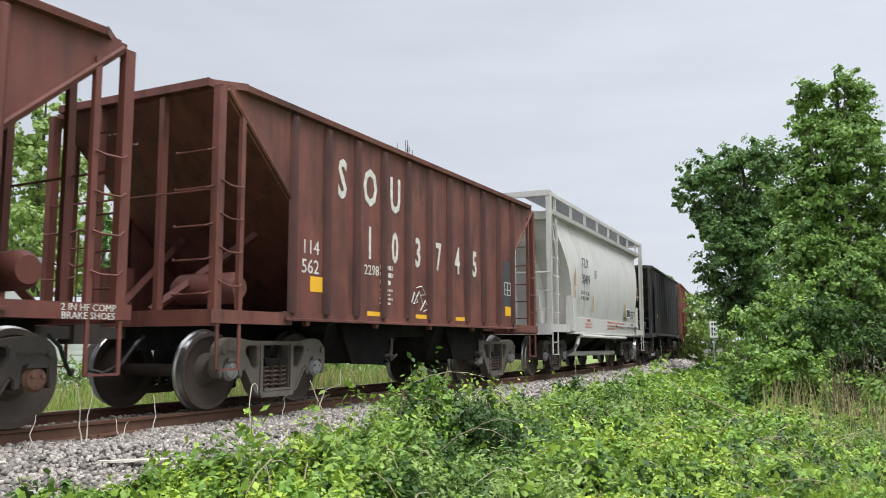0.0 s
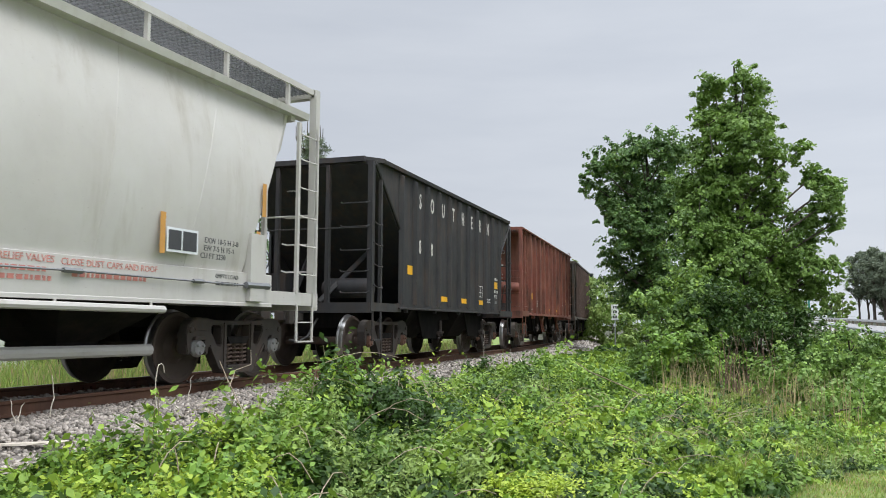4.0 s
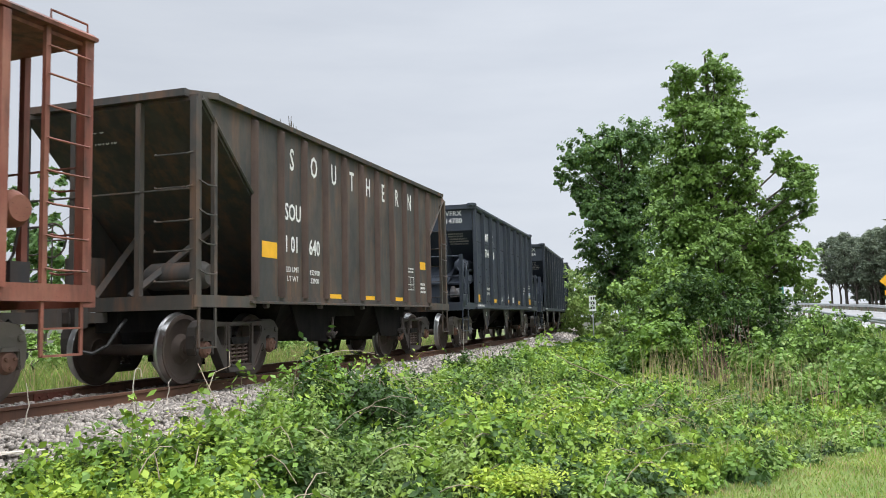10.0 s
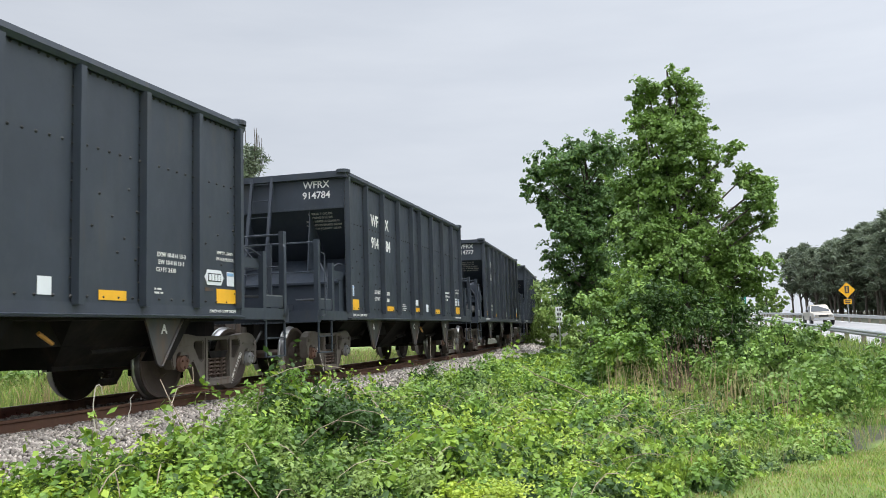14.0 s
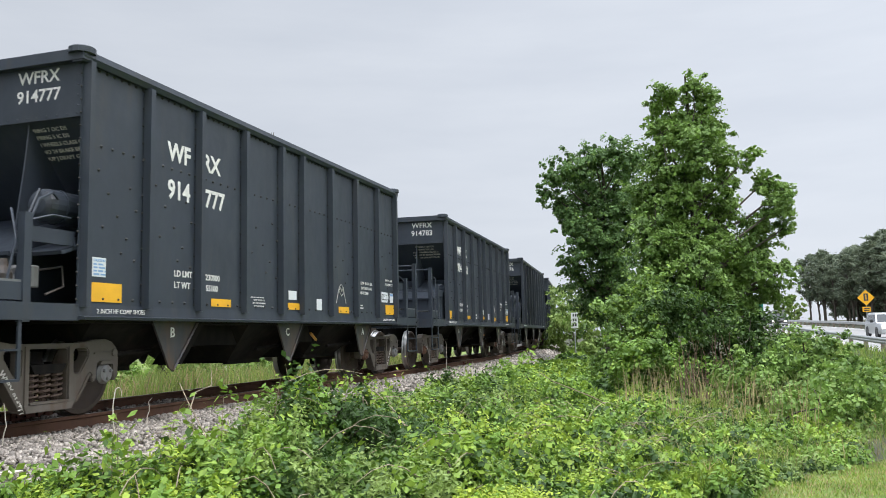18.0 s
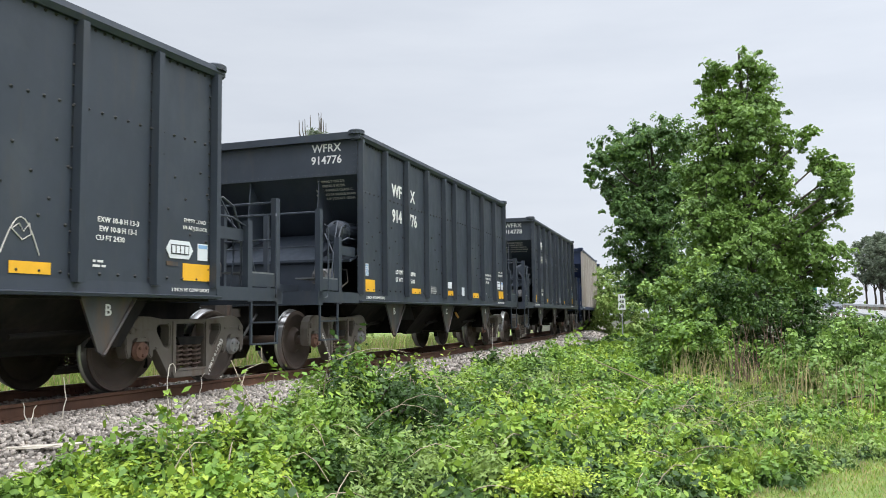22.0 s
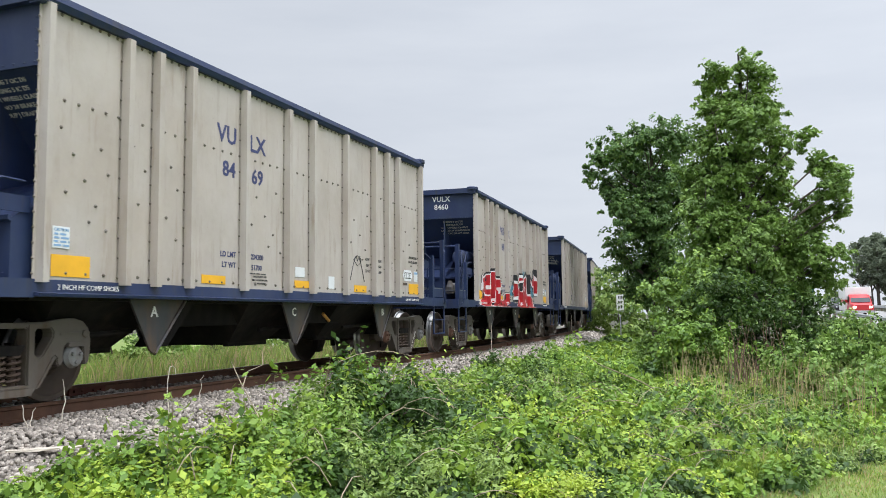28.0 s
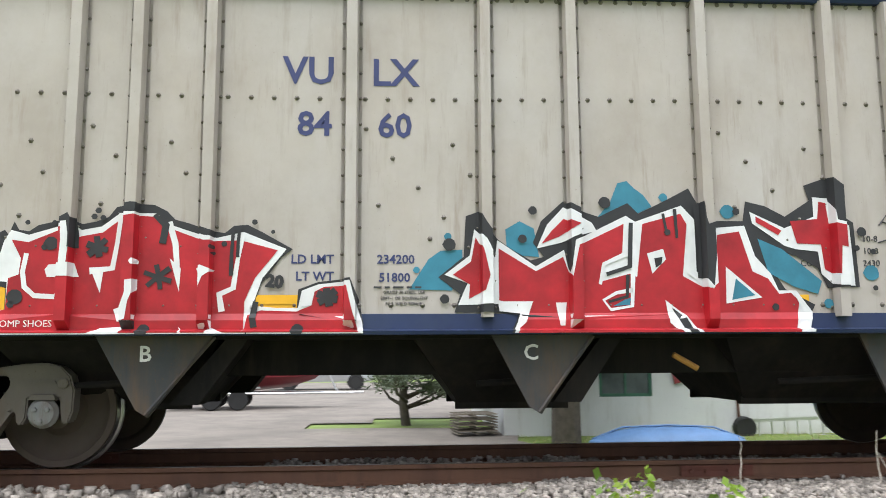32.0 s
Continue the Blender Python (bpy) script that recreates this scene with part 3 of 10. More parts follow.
def tie_meshes():
    out = []
    for k in range(5):
        rr = random.Random(k)
        bm = bmesh.new()
        box(bm, -0.11, 0.11, -1.32 + rr.uniform(-0.05, 0.08), 1.3, -0.34, -0.176)
        bmesh.ops.subdivide_edges(bm, edges=[e for e in bm.edges if abs((e.verts[0].co - e.verts[1].co).y) > 1], cuts=5)
        for v in bm.verts:
            v.co += Vector((rr.uniform(-0.012, 0.012), 0, rr.uniform(-0.008, 0.004)))
        out.append(mesh_of("tie", bm, M_TIE))
    return out


TIES = tie_meshes()
bm_plate = bmesh.new()
box(bm_plate, -0.10, 0.10, -0.19, 0.19, -0.178, -0.166)
for a, b in ((-0.06, -0.10), (0.06, 0.10), (0.06, -0.10), (-0.06, 0.10)):
    box(bm_plate, a - 0.012, a + 0.012, b - 0.015, b + 0.015, -0.17, -0.145)
ME_PLATE = mesh_of("tie_plate", bm_plate, M_RAIL)
rt = random.Random(8)
for k in range(-24, 110):
    s = k * 0.535 + rt.uniform(-0.04, 0.04)
    x, y, p = on_line(s)
    tie = share("tie", TIES[k % 5], track, pose(x, y, -RAIL_DOWN + rt.uniform(-0.012, 0.004), 0, 0, math.degrees(p) + rt.uniform(-1.5, 1.5)))
    for o in (-0.752, 0.752):
        if s < 22:
            share("tie_plate", ME_PLATE, tie, pose(0, o, 0))


def stones(name, n, s_rng, d_rng, size, seed, lift=0.0):
    """Loose broken stone: many small eight-cornered lumps in one mesh."""
    rg = np.random.default_rng(seed)
    s = rg.uniform(*s_rng, n)
    d = rg.uniform(*d_rng, n)
    cube = np.array([(a, b, c) for a in (-1, 1) for b in (-1, 1) for c in (-1, 1)], dtype=float)
    faces = np.array([(0, 1, 3, 2), (4, 6, 7, 5), (0, 4, 5, 1), (2, 3, 7, 6), (0, 2, 6, 4), (1, 5, 7, 3)])
    v = np.zeros((n, 8, 3))
    for i in range(n):
        x, y, p = on_line(s[i], -d[i])
        z = -0.27 - 0.33 * smooth(1.5, 2.9, abs(d[i])) + lift + 0.045 * noise.noise(Vector((x * 1.1, y * 1.1, 2)))
        z += 0.005 * (1 - smooth(1.2, 2.0, abs(d[i])))
        if abs(abs(d[i]) - 0.752) < 0.12:
            z -= 0.06
        k = size * rg.uniform(0.55, 1.35)
        q = cube * (k * rg.uniform(0.55, 1.0, 3) * 0.5) * rg.uniform(0.55, 1.1, (8, 3))
        a, b = rg.uniform(0, 6.28), rg.uniform(-0.9, 0.9)
        ca, sa, cb, sb = math.cos(a), math.sin(a), math.cos(b), math.sin(b)
        q = q @ np.array([[1, 0, 0], [0, cb, -sb], [0, sb, cb]]) @ np.array([[ca, -sa, 0], [sa, ca, 0], [0, 0, 1]])
        v[i] = q + (x, y, z + k * 0.25)
    f = (faces[None] + 8 * np.arange(n)[:, None, None]).reshape(-1, 4)
    ob = new(name, bulk_indexed(name, v.reshape(-1, 3), f, [M_STONE]))
    tagged(ob, "loose grey and tan ballast stones along the rails", "gravel", kind="stuff")
    return ob


stones("ballast", 21000, (-1.5, 12.0), (0.85, 3.05), 0.048, 1)
stones("ballast", 3600, (-1.5, 12.0), (-0.68, 0.68), 0.05, 2, 0.03)
stones("ballast", 11000, (12.0, 34.0), (0.85, 3.0), 0.07, 3)
stones("ballast", 3500, (34.0, 75.0), (0.85, 3.0), 0.13, 4)
stones("ballast", 2000, (-1.5, 30.0), (-2.9, -0.85), 0.085, 5)
stones("ballast", 1300, (-8.0, -1.5), (0.85, 2.9), 0.08, 6)


# the highway: carriageway, guardrails on posts
def along_road(u, off):
    """u metres along the near edge from its base point, off metres to the far side."""
    return ROAD_P[0] + ROAD_D[0] * u + ROAD_D[1] * off, ROAD_P[1] + ROAD_D[1] * u - ROAD_D[0] * off


def highway():
    us = np.concatenate([np.arange(-900, -90, 90.0), np.arange(-90, 150, 6.0), np.arange(150, 1100, 40.0)])
    v, f = [], []
    for u in us:
        for off in (-0.6, 8.6):
            x, y = along_road(u, off)
            v.append((x, y, road_z(x)))
    for i in range(len(us) - 1):
        f.append((2 * i, 2 * i + 2, 2 * i + 3, 2 * i + 1))
    tagged(new("road", bulk_indexed("road", v, f, [M_ROAD])), "pale asphalt highway on a low bank", "road", kind="structure")
    v, f = [], []
    for off in (0.1, 7.9):
        for i in range(len(us)):
            for o in (off - 0.07, off + 0.07):
                x, y = along_road(us[i], o)
                v.append((x, y, road_z(x) + 0.008))
    n = len(us)
    for b in (0, 2 * n):
        for i in range(n - 1):
            f.append((b + 2 * i, b + 2 * i + 2, b + 2 * i + 3, b + 2 * i + 1))
    tagged(new("road_edge_line", bulk_indexed("road_edge_line", v, f, [M_WHITE])), "white painted edge lines on the highway", "road marking", kind="structure")


highway()


def guardrail(off, u0, u1, label):
    ob = tagged(new("guardrail"), label, "guardrail")
    bm = bmesh.new()
    rings = []
    for u in np.arange(u0, u1, 3.81):
        x, y = along_road(u, off)
        z = road_z(x)
        rings.append([(x + ROAD_D[1] * o, y - ROAD_D[0] * o, z + h) for o, h in ((0, 0.43), (-0.05, 0.49), (-0.05, 0.54), (0.0, 0.585), (-0.05, 0.63), (-0.05, 0.68), (0, 0.74), (0.02, 0.74), (0.02, 0.43))])
    loft(bm, rings)
    part("beam", bm, M_GALV, ob)
    bmp = bmesh.new()
    box(bmp, -0.08, 0.08, -0.10, 0.10, -0.3, 0.72)
    me = mesh_of("post", bmp, M_WOODP)
    for u in np.arange(u0, min(u1, 110), 3.81):
        x, y = along_road(u, off)
        share("post", me, ob, pose(x + 0.12 * ROAD_D[1], y - 0.12 * ROAD_D[0], road_z(x), 0, 0, 4.5))


guardrail(-0.6, -60, 260, "galvanised steel guardrail on posts at the highway's near edge")
guardrail(8.4, -60, 260, "galvanised steel guardrail along the highway's far edge")

# ---------------------------------------------------------------- railway cars
# A car's own space: x along the track towards its rear, the camera's side at -y, rail heads at z = 0.
CARS = []
R_WHEEL = 0.457
TRUCK_DOWN = 0.05


def hood(bm, x0, x1, y, out, z0, z1, lip=0.03):
    """A folded rib standing on a side sheet at y; out: -1 or 1 away from the car."""
    d = 0.10 * out
    prof = [(x0 - lip, 0), (x0, 0), (x0 + 0.012, d), (x1 - 0.012, d), (x1, 0), (x1 + lip, 0), (x1 + lip, 0.008 * out), (x0 - lip, 0.008 * out)]
    a = [bm.verts.new((x, y + o, z0)) for x, o in prof[:6]]
    b = [bm.verts.new((x, y + o, z1 - 0.03 * (abs(o) > 0.05))) for x, o in prof[:6]]
    for i in range(5):
        bm.faces.new((a[i], a[i + 1], b[i + 1], b[i]))
    bm.faces.new((a[1], a[2], a[3], a[4]))
    bm.faces.new((b[4], b[3], b[2], b[1]))


def wheel_mesh():
    bm = bmesh.new()
    prof = [(0.66, 0.085), (0.66, 0.16), (0.70, 0.20), (0.725, 0.36), (0.69, 0.39), (0.675, 0.41), (0.675, 0.478), (0.685, 0.486),
            (0.702, 0.482), (0.717, 0.461), (0.80, 0.456), (0.812, 0.448), (0.812, 0.40), (0.79, 0.385), (0.765, 0.34), (0.752, 0.22), (0.80, 0.165), (0.84, 0.15), (0.84, 0.085)]
    for sgn in (-1, 1):
        turned(bm, [(sgn * a, r * 1.072 if r > 0.3 else r) for a, r in prof], "y", 40)
    turned(bm, [(-1.05, 0.07), (-0.84, 0.08), (0.84, 0.08), (1.05, 0.07)], "y", 14)
    me = mesh_of("wheelset", bm, [M_WHEEL, M_TREAD], even=True)
    for p in me.polygons:
        rad = sum(math.hypot(me.vertices[i].co.x, me.vertices[i].co.z) for i in p.vertices) / len(p.vertices)
        if rad > 0.4862:
            p.material_index = 1
    return me


def pierced(bm, outline, holes, y0, y1):
    """A plate in the x-z plane with openings through it."""
    edges = []
    for loop in [outline] + list(holes):
        v = [bm.verts.new((x, y0, z)) for x, z in loop]
        edges += [bm.edges.new((v[i], v[(i + 1) % len(v)])) for i in range(len(v))]
    face = bmesh.ops.triangle_fill(bm, use_beauty=True, use_dissolve=False, edges=edges)["geom"]
    face = [f for f in face if isinstance(f, bmesh.types.BMFace)]
    ext = bmesh.ops.extrude_face_region(bm, geom=face)["geom"]
    for v in ext:
        if isinstance(v, bmesh.types.BMVert):
            v.co.y = y1
    bmesh.ops.recalc_face_normals(bm, faces=bm.faces)


def side_frame_mesh(mat):
    """Cast frame: arched top, pedestals over the bearings, two windows and the spring opening."""
    half = [(0.30, 0.828), (0.52, 0.832), (0.72, 0.862), (0.90, 0.868), (1.02, 0.835), (1.10, 0.76), (1.135, 0.64), (1.13, 0.47), (1.10, 0.375), (1.045, 0.365), (1.03, 0.45), (1.02, 0.575), (0.97, 0.60), (0.82, 0.60), (0.765, 0.575),
            (0.755, 0.41), (0.72, 0.355), (0.675, 0.37), (0.665, 0.455), (0.635, 0.475), (0.60, 0.44), (0.47, 0.22), (0.385, 0.125), (0.29, 0.085)]
    outline = half + [(-x, z) for x, z in reversed(half)]
    holes = [[(s * x, z) for x, z in ((0.385, 0.745), (0.42, 0.765), (0.575, 0.765), (0.61, 0.735), (0.605, 0.67), (0.48, 0.49), (0.43, 0.465), (0.39, 0.50))] for s in (-1, 1)]
    holes.append([(-0.285, 0.75), (-0.27, 0.77), (0.27, 0.77), (0.285, 0.75), (0.285, 0.20), (0.265, 0.18), (-0.265, 0.18), (-0.285, 0.20)])
    bm = bmesh.new()
    pierced(bm, outline, holes, -0.085, 0.075)
    sharp = [e for e in bm.edges if len(e.link_faces) == 2 and e.link_faces[0].normal.angle(e.link_faces[1].normal, 0) > 0.9]
    bmesh.ops.bevel(bm, geom=sharp, offset=0.013, segments=2, affect="EDGES", clamp_overlap=True)
    # raised ribs round the spring opening, the adapters, and the spring seat
    for s in (-1, 1):
        slab(bm, [(s * 0.292, 0.12), (s * 0.345, 0.14), (s * 0.345, 0.80), (s * 0.292, 0.80)], -0.103, -0.08)
        slab(bm, [(s * 0.80, 0.61), (s * 0.98, 0.61), (s * 1.00, 0.565), (s * 0.78, 0.565)], -0.12, 0.05)
        slab(bm, [(s * 0.70, 0.71), (s * 0.98, 0.72), (s * 0.99, 0.70), (s * 0.69, 0.69)], -0.10, -0.08)
        slab(bm, [(s * 0.40, 0.155), (s * 0.44, 0.165), (s * 0.64, 0.46), (s * 0.61, 0.475)], -0.098, -0.08)
        turned(bm, [(-0.08, 0.045), (-0.105, 0.045), (-0.112, 0.03), (-0.112, 0.0)], "y", 12, (s * 1.045, 0, 0.70))
    slab(bm, [(-0.33, 0.095), (0.33, 0.095), (0.36, 0.17), (-0.36, 0.17)], -0.115, 0.10)
    box(bm, -0.28, 0.28, -0.12, 0.11, 0.175, 0.20)
    return mesh_of("side_frame", bm, mat)


def spring_mesh():
    """A coil of thick bar round an inner coil."""
    bm = bmesh.new()
    turns, n = 5, 9
    pts = [(0.070 * math.cos(2 * math.pi * k / n), 0.070 * math.sin(2 * math.pi * k / n), 0.212 + 0.29 * k / (turns * n)) for k in range(turns * n + 1)]
    tube(bm, pts, 0.0165, 5)
    turned(bm, [(0.20, 0.038), (0.51, 0.038)], "z", 8)
    return mesh_of("spring", bm, M_SPRING, even=True)


def cap_mesh(mat):
    bm = bmesh.new()
    turned(bm, [(-0.02, 0.10), (-0.05, 0.125), (-0.075, 0.128), (-0.10, 0.105), (-0.115, 0.10), (-0.125, 0.06), (-0.125, 0.0)], "y", 18)
    for k in range(3):
        a = 2 * math.pi * k / 3 + 0.5
        turned(bm, [(-0.11, 0.022), (-0.145, 0.022), (-0.15, 0.01)], "y", 6, (0.06 * math.cos(a), 0, 0.06 * math.sin(a)))
    return mesh_of("bearing_cap", bm, mat, even=True)


def bolster_mesh():
    bm = bmesh.new()
    box(bm, -0.22, 0.22, -1.13, 1.13, 0.53, 0.60)
    slab(bm, [(-0.26, 0.60), (0.26, 0.60), (0.20, 0.50), (-0.20, 0.50)], -1.16, -1.06)
    slab(bm, [(-0.26, 0.60), (0.26, 0.60), (0.20, 0.50), (-0.20, 0.50)], 1.06, 1.16)
    box(bm, -0.18, 0.18, -0.9, 0.9, 0.45, 0.74)
    for s in (-1, 1):
        box(bm, s * 0.36 - 0.04, s * 0.36 + 0.04, -0.85, 0.85, 0.36, 0.46)
        for y in (-0.75, 0.75):
            slab(bm, [(s * 0.38, 0.22), (s * 0.43, 0.22), (s * 0.46, 0.62), (s * 0.40, 0.62)], y - 0.05, y + 0.05)
    return mesh_of("bolster", bm, M_UNDER)


ME_WHEEL = wheel_mesh()
ME_FRAME = side_frame_mesh(M_CAST)
ME_FRAME_D = side_frame_mesh(M_CASTD)
ME_SPRING = spring_mesh()
ME_CAP_R, ME_CAP_G = cap_mesh(M_CAPRUST), cap_mesh(M_CAPGREY)
ME_BOLSTER = bolster_mesh()


def truck(car, xc, frame_mesh, caps):
    share("bolster", ME_BOLSTER, car, pose(xc, 0, -TRUCK_DOWN))
    for s in (-1, 1):
        share("wheelset", ME_WHEEL, car, pose(xc + s * 0.89, 0, R_WHEEL - TRUCK_DOWN))
    for side in (-1, 1):
        fr = share("side_frame", frame_mesh, car, pose(xc, side * 1.07, -TRUCK_DOWN, 0, 0, 0 if side < 0 else 180))
        for s in (-1, 1):
            share("bearing_cap", caps[(s + 1) // 2], fr, pose(s * 0.89, 0, R_WHEEL))
        for k in (-0.175, 0.0, 0.175):
            share("spring", ME_SPRING, fr, pose(k, -0.005, 0))


def coupler(car, s, x0, x1, mat):
    """Draft gear, coupler head and air hose at one end; s: -1 front, 1 rear."""
    bm = bmesh.new()
    a, b = sorted((s * x0, s * x1))
    box(bm, a, b, -0.07, 0.07, 0.80, 0.94)
    e = s * x1
    pts = [(e - s * 0.26, -0.14), (e - s * 0.10, -0.20), (e - s * 0.0, -0.17), (e - s * 0.04, -0.05), (e - s * 0.10, 0.02), (e - s * 0.02, 0.16), (e - s * 0.12, 0.22), (e - s * 0.26, 0.15)]
    va = [bm.verts.new((x, y, 0.74)) for x, y in pts]
    vb = [bm.verts.new((x, y, 1.0)) for x, y in pts]
    bm.faces.new(va)
    bm.faces.new(vb)
    for i in range(len(pts)):
        j = (i + 1) % len(pts)
        bm.faces.new((va[i], va[j], vb[j], vb[i]))
    part("coupler", bm, M_CASTD, car)
    bm = bmesh.new()
    tube(bm, [(s * (x0 - 0.02), -0.36, 0.84), (s * (x0 + 0.12), -0.36, 0.72), (s * (x0 + 0.26), -0.30, 0.50), (s * (x0 + 0.40), -0.18, 0.40), (s * (x0 + 0.52), -0.06, 0.44)], 0.024, 7)
    part("air_hose", bm, M_HOSE_RIVET, car)


def rivets(bm, pts, axis="y", out=-1, r=0.013, h=0.012):
    """Flat rivet heads."""
    for x, y, z in pts:
        if axis == "y":
            ring = [(x + r * math.cos(k * math.pi / 3), y, z + r * math.sin(k * math.pi / 3)) for k in range(6)]
            tip = (x, y + out * h, z)
        else:
            ring = [(x, y + r * math.cos(k * math.pi / 3), z + r * math.sin(k * math.pi / 3)) for k in range(6)]
            tip = (x + out * h, y, z)
        v = [bm.verts.new(p) for p in ring]
        t = bm.verts.new(tip)
        for i in range(6):
            bm.faces.new((v[i], v[(i + 1) % 6], t))


def ladder(car, stiles, z0, z1, rungs, y, mat, rail=0.035, name="ladder", flip=-1):
    """Two upright stiles at the given x, and bent rungs, on the face at y."""
    bm = bmesh.new()
    for x in stiles:
        box(bm, x - rail, x + rail, y - 0.02, y + 0.03, z0, z1)
    lad = part(name, bm, mat, car)
    for z in rungs:
        bm = bmesh.new()
        x0, x1 = stiles[0], stiles[-1]
        tube(bm, [(x0, y, z + 0.04), (x0 + 0.03, y + flip * 0.06, z), (x1 - 0.03, y + flip * 0.06, z), (x1, y, z + 0.04)], 0.011, 5)
        part("rung", bm, mat, lad)
    return lad


def grab(car, pts, mat, r=0.012, name="grab_iron"):
    bm = bmesh.new()
    tube(bm, pts, r, 5)
    return part(name, bm, mat, car)


def step(car, x0, x1, y, z0, z1, mat, mid=None):
    """A stirrup under the sill, with one or two treads."""
    bm = bmesh.new()
    for x in (x0, x1):
        box(bm, x - 0.02, x + 0.02, y - 0.012, y + 0.012, z0, z1)
    box(bm, x0, x1, y - 0.03, y + 0.03, z0 - 0.012, z0 + 0.012)
    if mid:
        box(bm, x0, x1, y - 0.02, y + 0.02, mid - 0.01, mid + 0.01)
    part("step", bm, mat, car)


def plate(car, x0, x1, z0, z1, y, mat, name, out=-1, label=""):
    bm = bmesh.new()
    a, b = sorted((y, y + out * 0.004))
    box(bm, x0, x1, a, b, z0, z1)
    return part(name, bm, mat, car, label)


def side_text(car, text, size, mat, x, z, y=-1.534, bold=0.0, squeeze=1.0, name="lettering", lean=0):
    return letters(text, size, mat, car, pose(x, y, z, 90, 0, 0) @ pose(0, 0, 0, 0, 0, lean), name, bold, squeeze)


def end_text(car, text, size, mat, x, y, z, squeeze=1.0, bold=0.0):
    """On an end that faces -x."""
    return letters(text, size, mat, car, pose(x, y, z, 90, 0, -90), "lettering", bold, squeeze)


def small_print(car, x0, x1, z_top, rows, mat, y=-1.534, row=0.05, high=0.026, seed=1):
    """Lines of writing too small to read: plain bars."""
    rr = random.Random(seed)
    bm = bmesh.new()
    for i in range(rows):
        x = x0
        end = x1 - rr.random() * 0.2 * (x1 - x0)
        while x < end:
            w = rr.uniform(0.03, 0.10)
            box(bm, x, min(x + w, end + 0.01), y - 0.003, y, z_top - i * row - high, z_top - i * row)
            x += w + 0.025
    return part("small_print", bm, mat, car)


def data_box(car, x0, x1, z0, z1, mat, y=-1.534):
    """A printed frame with lines in it."""
    bm = bmesh.new()
    w = 0.014
    for a in ((x0, x1, z0, z0 + w), (x0, x1, z1 - w, z1), (x0, x0 + w, z0, z1), (x1 - w, x1, z0, z1), ((x0 + x1) / 2 - w / 2, (x0 + x1) / 2 + w / 2, z0, z1), (x0, x1, (z0 * 0.62 + z1 * 0.38), (z0 * 0.62 + z1 * 0.38) + w)):
        box(bm, a[0], a[1], y - 0.003, y, a[2], a[3])
    return part("data_box", bm, mat, car)


# ---- the newer hoppers: flat sides with folded ribs, platforms at both ends
RIBS_NEW = (-3.80, -2.70, -1.53, -0.40, 0.34, 1.50, 2.66, 3.80)
RIBS_BLUE = (-3.75, -3.25, -2.65, -1.49, -0.37, 0.37, 1.50, 2.63, 3.20, 3.70)


